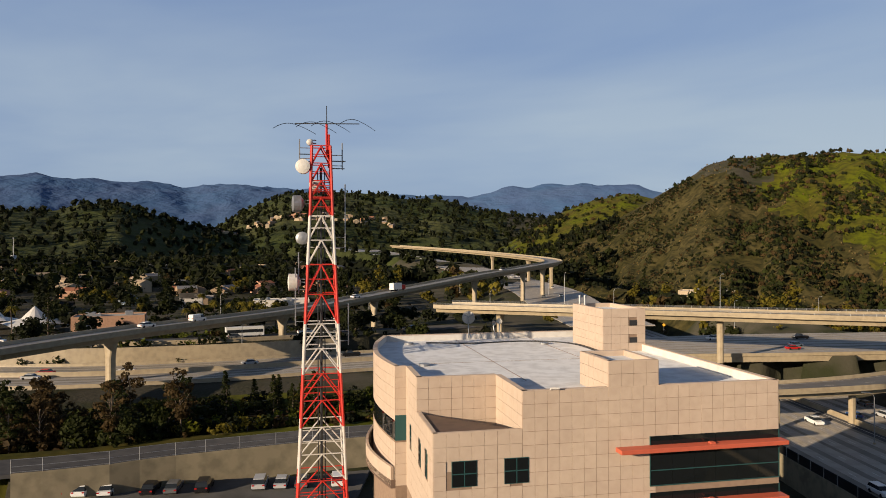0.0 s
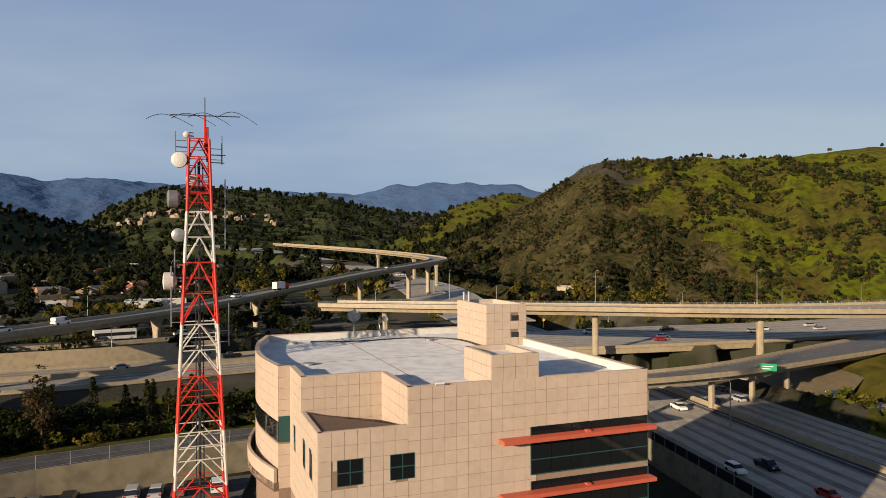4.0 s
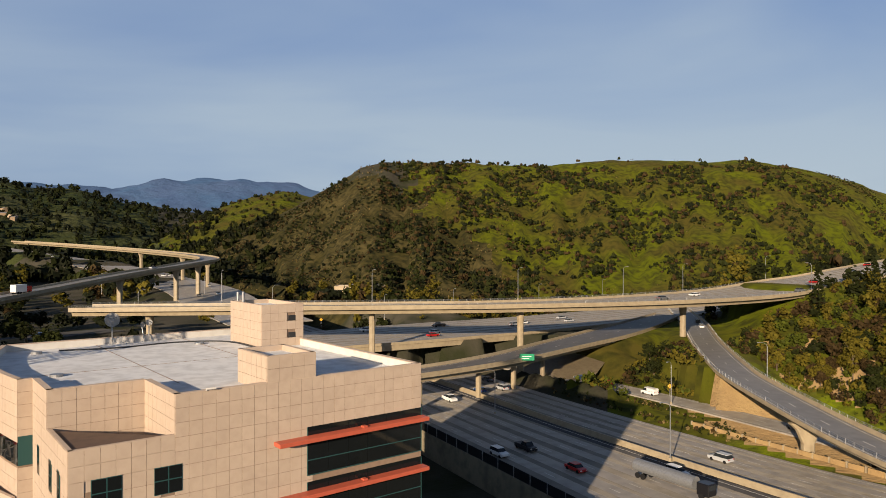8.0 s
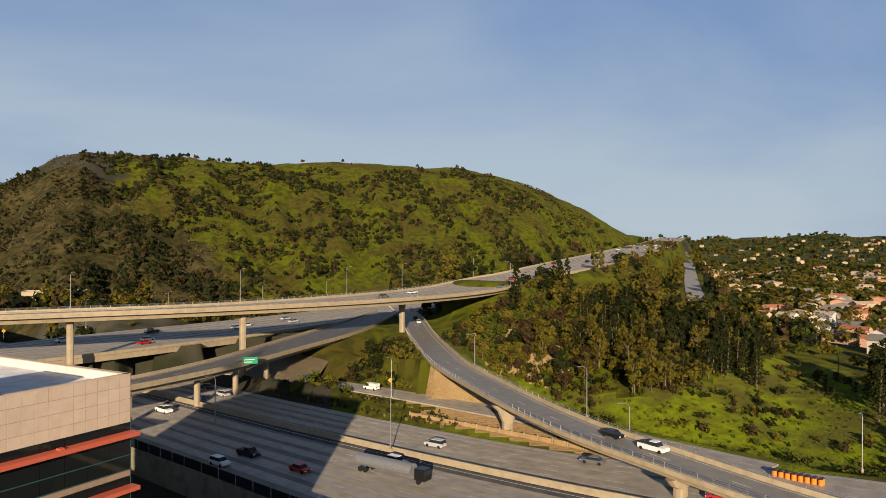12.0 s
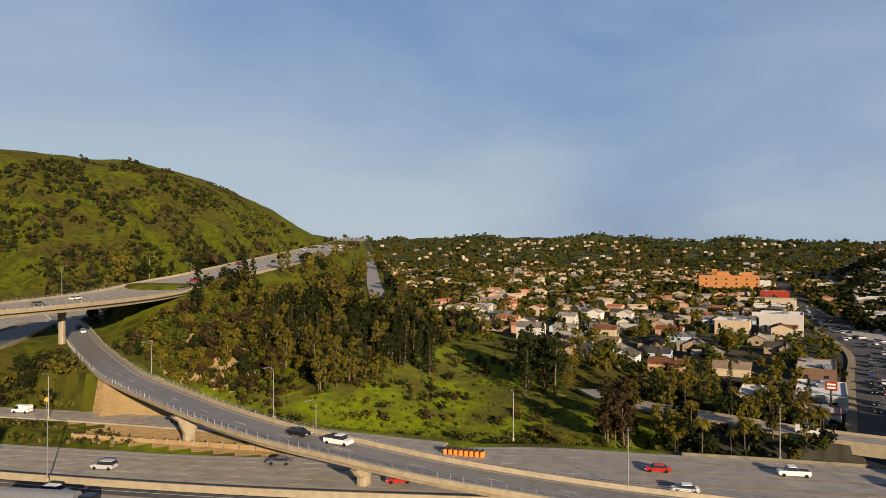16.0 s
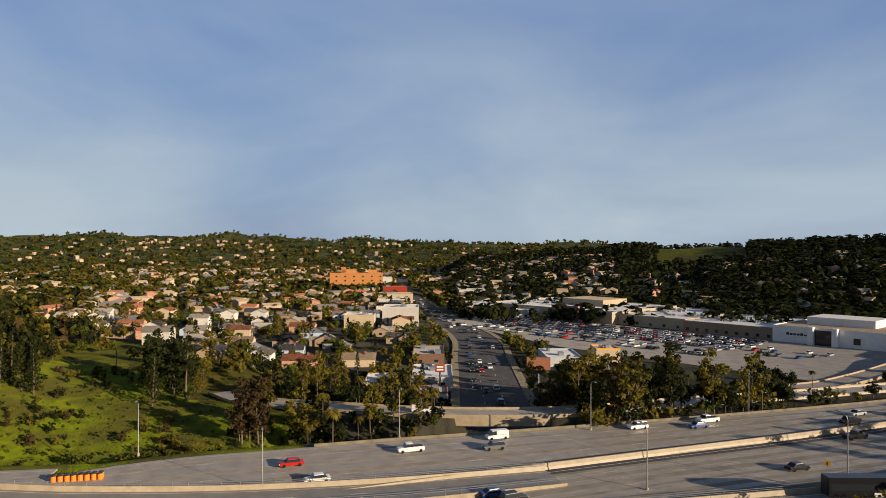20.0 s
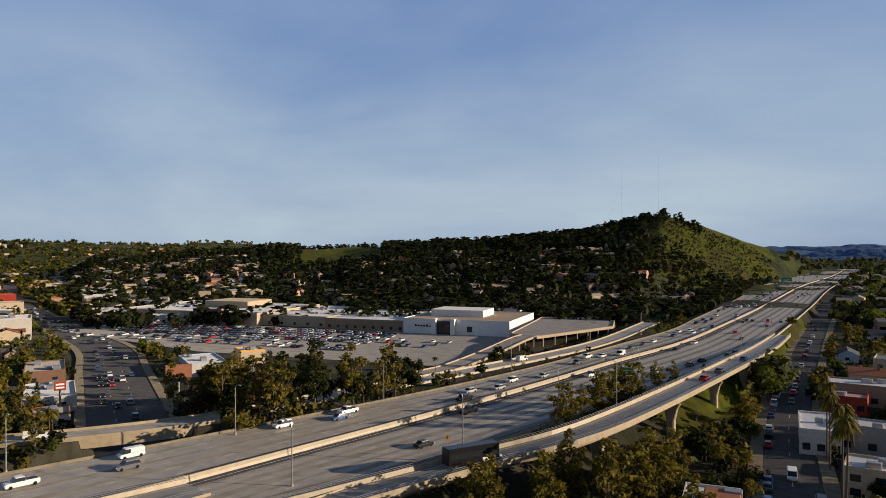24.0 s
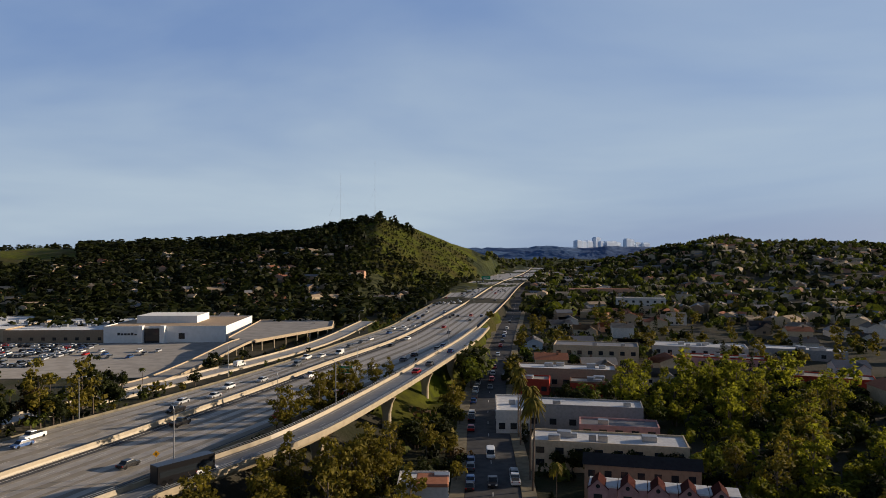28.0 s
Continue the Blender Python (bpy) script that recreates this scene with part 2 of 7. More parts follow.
def spline(pts, step=5.0):
    """Catmull-Rom through rows of numbers; returns an array sampled about every step metres."""
    p = np.array(pts, float)
    p = np.vstack([2 * p[0] - p[1], p, 2 * p[-1] - p[-2]])
    out = []
    for i in range(1, len(p) - 2):
        n = max(2, int(np.linalg.norm(p[i + 1, :2] - p[i, :2]) / step))
        t = (np.arange(n) / n)[:, None]
        a, b, c, d = p[i - 1], p[i], p[i + 1], p[i + 2]
        out.append(0.5 * (2 * b + (c - a) * t + (2 * a - 5 * b + 4 * c - d) * t ** 2 + (3 * b - a - 3 * c + d) * t ** 3))
    out.append(p[-2][None])
    return np.vstack(out)


def sides_of(c):
    """Unit vectors to the right of a sampled centre line."""
    g = np.gradient(c[:, :2], axis=0)
    g /= np.linalg.norm(g, axis=1)[:, None] + 1e-9
    return np.stack([g[:, 1], -g[:, 0]], 1)


def loft(bm, c, right, profile):
    """Sweeps a closed profile of (offset to the right, height) or functions of the row along the line c."""
    rings = []
    for i in range(len(c)):
        ring = []
        for o, h in profile:
            o = o(i) if callable(o) else o
            ring.append(bm.verts.new((c[i, 0] + right[i, 0] * o, c[i, 1] + right[i, 1] * o, c[i, 2] + h)))
        rings.append(ring)
    n = len(profile)
    for a, b in zip(rings, rings[1:]):
        for k in range(n):
            bm.faces.new((a[k], b[k], b[(k + 1) % n], a[(k + 1) % n]))
    bm.faces.new(rings[0])
    bm.faces.new(rings[-1][::-1])


# ---- plan of the roads: x, y, z, width ----
ROADS = {
    "near_roadway": [(60, 520, 2, 20), (76, 330, 0, 24), (82.8, 210, 0, 28), (85.5, 125, 0, 30), (89, 65, 0, 33), (99.5, 10, 0, 30), (108.4, -30, 0, 25.5), (114.1, -70, 0, 24.5), (118, -110, 0, 26), (121.3, -140, 0, 27.5), (126, -178, 0, 30), (132.5, -220, 0, 32), (143.5, -285, 0, 30), (166, -370, 0, 29), (212, -530, 0, 28), (292, -800, 0, 28), (375, -1130, 0, 28), (480, -1500, 0, 28)],
    "far_roadway": [(84, 520, 2, 20), (100, 330, 0, 20), (107, 210, 0, 19), (111, 125, 0, 19), (118, 65, 0, 20), (130, 25, 0, 33), (135, -10, 0, 30), (139, -64, 0, 25), (141.8, -100, 0, 22.5), (146.3, -140, 0, 18.5), (152, -180, 0, 16), (159, -220, 0, 15.5), (168, -270, 0, 17), (180, -330, 0, 18), (201, -400, 0, 22), (248, -550, 0, 26), (327, -795, 0, 36), (410, -1125, 0, 38), (515, -1495, 0, 38)],
    "onramp": [(128, 230, 0, 9), (138, 196, 0, 9), (144, 155, 0, 9), (146, 106, 0, 9), (145, 70, 0, 9), (142, 40, 0.05, 9)],
    "curved_ramp": [(262, 255, 11, 10), (226, 212, 10.4, 10), (190, 173, 9.7, 10), (158.7, 136, 9, 10), (148.2, 121.2, 8.6, 10), (138.1, 104.1, 8.2, 10), (127.6, 84.1, 7.4, 10), (120.8, 66.4, 6.5, 10), (117.7, 53, 5.8, 10), (115.9, 41.4, 4.9, 10), (115.2, 31.5, 4, 10), (115.5, 18, 2.8, 10), (116, 2, 1.7, 10), (117.2, -22, 0.7, 10), (119.5, -50, 0.1, 9)],
    "high_bridge": [(0, 244, 23, 14), (42, 221, 23.5, 14), (81, 206, 23.5, 15), (122, 192, 23.5, 17), (178, 187, 23.5, 28), (232, 192, 24, 36), (270, 195, 27, 36), (340, 196, 33, 36), (544, 252, 42, 36), (760, 328, 49, 36), (1016, 421, 58, 34), (1300, 540, 62, 34)],
    "low_connector": [(40, 160, 9.5, 10), (78, 165, 9.5, 10), (109, 174, 9.5, 12), (140, 188, 9.7, 15), (173, 203, 10, 18), (205, 220, 10.3, 16), (240, 240, 11, 12)],
    "middle_deck": [(-210, 186, 10, 30), (-113, 180, 10, 32), (-66, 188, 10, 32), (-20, 206, 10, 32), (40, 228, 10, 38), (110, 240, 10, 52), (190, 250, 10, 50), (290, 262, 12, 40), (400, 250, 20, 34), (520, 262, 30, 30)],
    "upper_street": [(-260, 212, 14.4, 12), (-140, 212, 14.4, 12), (-84, 218, 14.4, 12), (-40, 238, 14.2, 12), (10, 268, 13.5, 12)],
    "flyover": [(-150, 40, 19, 10), (-112, 105, 20.5, 10), (-93, 150, 21.5, 10), (-79, 180, 22, 10), (-50, 234, 22.5, 10), (-22, 288, 25, 10), (18, 345, 30, 10), (48, 387, 33, 10), (67, 432, 35.5, 11), (50, 530, 38.5, 12), (8, 640, 42.5, 12), (-50, 735, 47, 12)],
    "valley_freeway": [(70, 290, 11, 36), (64, 350, 13.5, 38), (60, 425, 18, 40), (42, 518, 21.8, 40), (12, 640, 27.6, 40), (-46, 759, 36, 40), (-111, 873, 44.5, 40), (-190, 980, 48, 40)],
    "service_road": [(-110, 85, 12, 8), (-56, 100, 12, 8), (-41, 107, 12, 8), (-11, 118, 12, 8), (25, 128, 11, 8), (55, 140, 9, 8)],
    "collector": [(226, 15, -2.5, 8), (205, 5, -1.5, 8), (190, -17, -1, 8), (178, -42, -1, 8), (171, -75, -1, 8), (174, -116, -1, 8), (176, -165, -1, 8), (185, -255, -0.5, 8), (215, -350, 0, 8)],
    "exit_ramp": [(100, -35, 0.2, 9), (98, -60, 0.4, 8.5), (96, -82, 1.0, 8), (93.2, -99, 2.0, 8), (88.2, -119, 4.0, 8), (93.4, -161, 4.8, 8), (108.4, -233, 4.3, 8), (118, -268, 2.9, 8), (128.5, -302, 1.3, 8), (141.5, -345, 0.1, 7)],
    "boulevard": [(40, -28, -6, 22), (140, -50, -6, 22), (205, -66, -6, 21), (287, -87, -6, 21), (362, -105, -6, 21), (477, -113, -6, 17), (660, -131, -6, 15), (844, -155, -6, 14), (1100, -200, -6, 14)],
    "side_street": [(28, -70, -6, 11), (50, -127, -6, 11), (86, -215, -6, 11), (133, -353, -6, 11), (190, -530, -6, 11), (254, -716, -5, 11), (345, -1020, -3, 11)],
    "hill_street": [(1150, 460, 37, 9), (900, 358, 35, 9), (620, 243, 28, 8.5), (393, 152, 22, 8), (306, 116, 19.5, 8)],
}
LINES = {k: spline(v, 5.0) for k, v in ROADS.items()}
GROUND_ROADS = ("near_roadway", "far_roadway", "onramp", "middle_deck", "upper_street", "valley_freeway", "service_road", "collector", "boulevard", "side_street", "hill_street")


# ---- terrain: one sheet to the horizon ----
def smooth(t):
    t = np.clip(t, 0, 1)
    return t * t * (3 - 2 * t)


# ridges: bearing, elevation seen from the hovering height, ridge distance, foot distance
RIDGES = {
    "main": [(10, 1.0, 900, 560), (14, 2.4, 900, 520), (17, 4.2, 880, 470), (20.6, 6.5, 860, 420), (22.5, 7.0, 850, 410), (28, 6.8, 850, 410), (36, 6.7, 860, 430), (41.5, 6.9, 880, 430), (51, 6.45, 900, 440), (55, 5.5, 920, 470), (58, 4.5, 960, 560), (61, 2.8, 1000, 700), (64, 1.1, 1050, 850), (68, 0, 1100, 900)],
    "green": [(5, 0.5, 1400, 800), (7.2, 1.6, 1400, 800), (10, 3.2, 1400, 800), (12.2, 4.1, 1400, 800), (14.4, 4.5, 1400, 800), (18, 3.6, 1400, 800), (24, 1, 1400, 800)],
    "mid": [(-22, 0.5, 2100, 1100), (-18, 1.7, 2100, 1000), (-15.9, 3.1, 2100, 900), (-12.8, 4.5, 2100, 900), (-8.4, 4.7, 2100, 900), (-4.8, 4.6, 2100, 1000), (-2.9, 4.2, 2100, 1000), (-0.2, 4.2, 2100, 1000), (3, 3.3, 2100, 1000), (8, 2.6, 2100, 1100), (12, 1, 2100, 1200)],
    "left": [(-50, 2.5, 1600, 700), (-32, 2.9, 1500, 700), (-28.8, 2.9, 1500, 700), (-27, 3.4, 1500, 700), (-24.7, 3.6, 1500, 700), (-22.8, 3.0, 1500, 750), (-20, 2.1, 1500, 800), (-15, 0.8, 1500, 900)],
    "mountain": [(-60, 5.0, 4500, 3000), (-32, 5.3, 4500, 3000), (-30, 5.6, 4500, 3000), (-27.7, 5.3, 4500, 3000), (-22.8, 5.2, 4500, 3000), (-20, 4.9, 4500, 3000), (-17, 5.3, 4500, 3000), (-12.8, 5.0, 4500, 3000), (-3.8, 4.5, 4500, 3000), (1.7, 4.3, 4500, 3000), (4.4, 4.8, 4500, 3000), (8, 5.3, 4500, 3000), (11.6, 5.25, 4500, 3000), (15.5, 4.9, 4500, 3000), (24, 3, 4500, 3000), (60, 1, 4500, 3000)],
    "south_east": [(55, 0.6, 3000, 1700), (74.8, 0.7, 3000, 1700), (83, 0.85, 3000, 1700), (86.5, 0.75, 3000, 1700), (95, 0.5, 2900, 1600), (105, 0.3, 2800, 1600), (113, 0.1, 2800, 1600), (120, 0.1, 2800, 1600)],
    "plaza_hill": [(106, -0.9, 1300, 700), (112, -0.5, 1250, 620), (121, -0.1, 1200, 560), (127, 0.1, 1150, 520), (135.6, 0.4, 1100, 500), (142.5, 1.1, 1100, 520), (146, 1.7, 1100, 560), (149.2, 2.6, 1100, 640), (151.4, 1.9, 1120, 720), (154.8, 0.6, 1150, 820), (158, -0.6, 1200, 1000)],
    "south": [(152, -0.2, 3200, 2000), (157, 0.0, 3200, 2000), (162.5, 0.1, 3200, 2000), (171, -0.1, 3200, 2000), (178, 0.1, 3200, 2000), (200, 0.5, 3200, 2000), (300, 1.5, 3200, 2000)],
    "south_west": [(166, -1.5, 1500, 900), (171, -0.3, 1500, 900), (173, 0.1, 1500, 900), (176, 0.8, 1500, 850), (179, 0.3, 1500, 850), (183, 0.3, 1500, 850), (187, 0, 1500, 850), (200, 0, 1500, 900)],
    "wooded": [(46, -6.0, 300, 205), (52, -4.7, 300, 200), (58, -4.2, 300, 178), (65, -4.2, 300, 154), (70, -6, 290, 150), (76, -8.2, 270, 148), (83, -9.6, 240, 150), (88, -13, 190, 152), (91, -15.5, 180, 155)],
}
ROAD_PTS = np.vstack([LINES[k] for k in GROUND_ROADS] + [LINES["curved_ramp"][LINES["curved_ramp"][:, 0] > 153]] + [LINES["low_connector"][LINES["low_connector"][:, 0] > 176]] + [LINES["high_bridge"][LINES["high_bridge"][:, 0] > 268]])


def ground(x, y, roads=True):
    """Height of the ground at arrays of x and y."""
    x, y = np.atleast_1d(np.asarray(x, float)), np.atleast_1d(np.asarray(y, float))
    d = np.hypot(x, y) + 1e-6
    az = np.degrees(np.arctan2(x, y))
    az = np.where(az < -100, az + 360, az)
    north = smooth((y + 25) / 90) * smooth((150 - x) / 40 + (y > 150))
    z = -6 + 14 * north
    z = z + north * (4 * smooth((y - 150) / 80) + 14 * smooth((d - 300) / 700))
    for key, rows in RIDGES.items():
        r = np.array(rows)
        inside = smooth((az - r[0, 0]) / 3 + 1) * smooth((r[-1, 0] - az) / 3 + 1)
        el, dr, db = (np.interp(az, r[:, 0], r[:, k]) for k in (1, 2, 3))
        top = 42 + dr * np.tan(np.radians(el))
        up = np.clip((d - db) / (dr - db), 0, 1)
        rise = 0.65 * up + 0.35 * smooth(up)
        back = 1 - 0.6 * smooth((d - dr) / (0.5 * dr))
        if key == "wooded":
            back = 1 - smooth((d - dr - 60) / 140) * smooth((az - 62) / 6)
            rise = smooth(up)
        z = np.maximum(z, np.where(inside > 0, -8 + (top + 8) * np.where(d < dr, rise, back) * inside, z)) if key != "wooded" else np.maximum(z, -8 + (top + 8) * rise * back * inside)
    if roads:
        out = np.full(z.shape, 1e9)
        zr = np.zeros(z.shape)
        for i in range(0, len(ROAD_PTS)):
            px, py, pz, pw = ROAD_PTS[i]
            near = np.flatnonzero((np.abs(x - px) < 60) & (np.abs(y - py) < 60))
            g = np.hypot(x[near] - px, y[near] - py) - pw / 2
            lower = (g < out[near] - 0.01)
            k = near[lower]
            out[k] = g[lower]
            zr[k] = pz
        w = 1 - smooth((out - 3.0) / 16)
        z = np.where(out < 1e8, z * (1 - w) + (zr - 0.35) * w, z)
        edge = np.interp(y, (10, 65, 125, 185), (84.5, 72.5, 70.5, 69.0)) + 2.0
        low = smooth((y - 15) / 20) * smooth((190 - y) / 20) * smooth((x - 27) / 5) * (x < edge)
        z = z * (1 - low) - 5.2 * low
        line = np.interp(x, (-110, -56, -41, -11, 25), (85, 100, 107, 118, 128)) - 2.2
        z = np.where((x > -95) & (x < 12) & (y < line) & (y > 50) & (z > 7.5), 7.6, z)
    return z


def above_grass(x, y):
    """True where the wooded slope has left the open grass at its foot."""
    x, y = np.atleast_1d(np.asarray(x, float)), np.atleast_1d(np.asarray(y, float))
    az = np.degrees(np.arctan2(x, y))
    el = np.degrees(np.arctan2(ground(x, y, False) - 42, np.hypot(x, y)))
    ok = el > np.interp(az, (46, 50, 54, 58, 62, 66, 70, 72, 76, 79, 83, 88), (-10.5, -9.6, -10.4, -11.4, -11.9, -11.4, -10.2, -8.6, -7.8, -8.6, -10.8, -14.5))
    return ok if len(ok) > 1 else bool(ok[0])


def hill_noise(x, y, d):
    """Gullies and lumps that grow with distance."""
    amp = smooth((d - 380) / 400)
    out = np.zeros(len(x))
    for i in range(len(x)):
        if amp[i] > 0.01:
            s = 1.0 / (90 if d[i] < 2500 else 260)
            out[i] = noise.fractal(Vector((x[i] * s, y[i] * s, 0)), 0.9, 2.1, 4) * amp[i] * (5 if d[i] < 2500 else 26)
            a = math.atan2(x[i], y[i])
            if 0.2 < a < 1.1 and d[i] < 880:
                out[i] -= 21 * abs(noise.fractal(Vector((a * 13, d[i] / 260, 3)), 0.75, 2.1, 6)) * min(1, (d[i] - 380) / 120) * max(0, min(1, (870 - d[i]) / 130))
    return out


azs = np.concatenate([np.arange(-40, 190, 0.4), np.arange(190, 320, 2.5)])
rs = np.concatenate([[0.01, 8, 16], np.geomspace(24, 420, 150), np.geomspace(428, 4900, 110)])
AZ, RR = np.meshgrid(np.radians(azs), rs, indexing="ij")
tx, ty = (RR * np.sin(AZ)).ravel(), (RR * np.cos(AZ)).ravel()
tz = ground(tx, ty) + hill_noise(tx, ty, np.hypot(tx, ty))
na, nr = len(azs), len(rs)
ids = np.arange(na * nr).reshape(na, nr)
nxt = np.roll(ids, -1, axis=0)
faces = np.stack([ids[:, :-1], ids[:, 1:], nxt[:, 1:], nxt[:, :-1]], -1).reshape(-1, 4)
me = bpy.data.meshes.new("ground")
me.from_pydata(np.stack([tx, ty, tz], 1).tolist(), [], faces.tolist())
for k in ("grass", "scrub", "city_soil", "far_hill", "mountain", "bare_soil", "lush_grass"):
    me.materials.append(M[k])
fd = RR[:, :-1].ravel()
fa = np.degrees(AZ[:, :-1]).ravel()
fx, fy = tx.reshape(na, nr)[:, :-1].ravel(), ty.reshape(na, nr)[:, :-1].ravel()
fz = tz.reshape(na, nr)[:, :-1].ravel()
jit = np.array([noise.fractal(Vector((fx[i] / 60, fy[i] / 60, 4)), 0.9, 2.1, 3) if 330 < fd[i] < 1700 else 0.0 for i in range(len(fd))])
fa = fa + 1.6 * jit
jit0 = np.array([noise.fractal(Vector((fx[i] / 16, fy[i] / 16, 9)), 0.9, 2.1, 3) if 170 < fd[i] < 270 else 0.0 for i in range(len(fd))])
zone = np.full(len(fd), 2)
zone[(fa > 24) & (fa < 66) & (fd > 380) & (fd < 1200)] = 0
dark = (fa > 7) & (fa < 38) & (fd > 360) & (fd < 940) & (fa - 18 + 1.5 * jit < 14 * (1.12 - (fz - 10) / 110))
zone[dark] = 1
zone[(fa >= 5) & (fa <= 24) & (fd > 1000) & (fd < 1600)] = 0
zone[(fa < 9) & (fd > 700) & (fd < 1000)] = 3
zone[(fa < 5) & (fd >= 1000)] = 3
zone[(fa > 40) & (fa < 92) & (fd > 150) & (fd < 330)] = 0
zone[(fa > 54) & (fa < 73) & (fd > 262) & (fd < 1000)] = 0
zone[(fa > 148) & (fa < 160) & (fd > 190) & (fd < 480)] = 0
zone[(fa > 49) & (fa < 92) & (fd > 140) & (fd < 262) & ~above_grass(fx, fy)] = 6
zone[(fa > 49) & (fa < 61) & (fd > 180) & (fd < 262) & above_grass(fx, fy) & (jit0 > 0.12)] = 5
zone[(fa > -33) & (fa < 5) & (fd > 112) & (fd < 170)] = 0
zone[(fa > 66) & (fd > 1300)] = 3
zone[(fa > 118) & (fa < 160) & (fd > 620) & (fd < 1300)] = 3
zone[(fa > 147.2) & (fa < 157) & (fd > 760) & (fd < 1250)] = 0
zone[(fa > 119.5) & (fa < 128) & (fd > 930) & (fd < 1300)] = 0
zone[(fx > 126) & (fx < 142) & (fy > 62) & (fy < 122)] = 5
zone[(fx > 138) & (fx < 156) & (fy > 96) & (fy < 134)] = 5
zone[(fa > 26) & (fa < 36) & (fd > 350) & (fd < 384)] = 5
zone[(fa > 37) & (fa < 49) & (fd > 205) & (fd < 262) & (fy > 137)] = 0
# the farthest ground takes the colour with haze painted in
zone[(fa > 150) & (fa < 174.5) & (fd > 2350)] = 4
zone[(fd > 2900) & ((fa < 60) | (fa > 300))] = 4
me.polygons.foreach_set("material_index", zone.astype(np.int32))
me.polygons.foreach_set("use_smooth", np.ones(len(zone), bool))
me.update()
tagged(new("ground", me), "grassy hills, brown scrub slopes and city ground below distant mountains coloured with blue haze", "ground", kind="structure")

# ---- roads ----
M["ramp_lane"] = mat("ramp_lane", (0.19, 0.182, 0.17), 0.9, spots=(0.13, 0.125, 0.118), scale=0.4, amount=0.6, second=(0.23, 0.22, 0.20), scale2=0.06)
# darker lanes: the low connector's shade is put into their colour
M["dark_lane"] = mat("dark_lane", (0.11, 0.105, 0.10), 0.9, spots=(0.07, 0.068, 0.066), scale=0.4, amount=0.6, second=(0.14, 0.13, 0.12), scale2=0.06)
for k in ("ramp_lane", "dark_lane"):
    paving(k)
ASPHALT = {"boulevard", "side_street", "service_road", "upper_street"}
ELEVATED = {"curved_ramp", "high_bridge", "low_connector", "flyover", "exit_ramp"}
ROAD_LABEL = {
    "curved_ramp": "curving concrete ramp bridge with low railings", "high_bridge": "long tan concrete overpass crossing above the freeway",
    "low_connector": "low concrete connector bridge in shade", "flyover": "slender grey concrete flyover ramp on tall piers",
    "exit_ramp": "raised concrete exit ramp beside the freeway", "boulevard": "wide dark asphalt boulevard through the shops",
}
DECKS = {}
for key, c in LINES.items():
    right = sides_of(c)
    half = lambda i, c=c: c[i, 3] / 2
    top = thing("road" if key not in ELEVATED else "bridge", ROAD_LABEL.get(key, "pale worn concrete freeway lanes" if key not in ASPHALT else "dark worn asphalt street"), "road" if key not in ELEVATED else "bridge", kind="structure")
    DECKS[key] = top
    depth = 1.9 if key in ELEVATED else 0.5
    bm = bmesh.new()
    if key in ELEVATED:
        loft(bm, c, right, [(lambda i: -half(i), 0), (half, 0), (half, -0.45), (lambda i: half(i) - 1.8, -0.7), (lambda i: half(i) - 2.3, -depth), (lambda i: 2.3 - half(i), -depth), (lambda i: 1.8 - half(i), -0.7), (lambda i: -half(i), -0.45)])
    else:
        loft(bm, c, right, [(lambda i: -half(i), 0), (half, 0), (half, -depth), (lambda i: -half(i), -depth)])
    part("deck", bm, "concrete" if key in ELEVATED else ("asphalt" if key in ASPHALT else "road_concrete"), top)
    if key in ELEVATED:
        bm = bmesh.new()
        loft(bm, c, right, [(lambda i: 0.5 - half(i), 0.03), (lambda i: half(i) - 0.5, 0.03), (lambda i: half(i) - 0.5, -0.1), (lambda i: 0.5 - half(i), -0.1)])
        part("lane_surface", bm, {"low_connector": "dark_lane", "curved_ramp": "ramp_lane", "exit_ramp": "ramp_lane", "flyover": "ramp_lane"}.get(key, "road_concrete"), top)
        for s in (-1, 1):
            rise = 0.4 if key == "curved_ramp" and s > 0 else 0.85
            bm = bmesh.new()
            loft(bm, c, right, [(lambda i: s * (half(i) - 0.42), 0.02), (lambda i: s * (half(i) + 0.02), 0.02), (lambda i: s * (half(i) + 0.02), rise), (lambda i: s * (half(i) - 0.25), rise)])
            part("parapet", bm, "concrete", top)


# ---- office building ----
BU = Matrix(((0.980, -0.197, 0, -0.7), (0.197, 0.980, 0, 46.8), (0, 0, 1, 0), (0, 0, 0, 1)))
office = thing("office_building", "cream stone-panelled office building with white flat roof and coral fins", "building", BU)
RZ, RF = 32.5, 31.75
arc = [(-0.95 - 0.85 * math.sin(math.pi * k / 12), 12 + 16 * k / 12) for k in range(13)]
plan = [(0, 6.6), (6.2, 6.6), (6.2, 0), (25.9, 0), (25.9, 33.6), (0.6, 33.6)] + arc[::-1] + [(0, 12)]
bm = bmesh.new()
prism(bm, plan, -5, RF)
part("body", bm, "grout", office)
bm = bmesh.new()
prism(bm, [(x + 0.15 * (1 if x < 12 else -1), y + 0.15 * (1 if y < 15 else -1)) for x, y in plan], RF - 0.2, RF + 0.05)
part("roof_membrane", bm, "roof_white", office, "white coated flat roof with grey stains")


def on_edge(a, b):
    """A frame along a wall edge: x along it, y outwards, z up."""
    a, b = Vector((*a, 0)), Vector((*b, 0))
    u = (b - a).normalized()
    return Matrix(((u.x, u.y, 0, a.x), (u.y, -u.x, 0, a.y), (0, 0, 1, 0), (0, 0, 0, 1))), (b - a).length


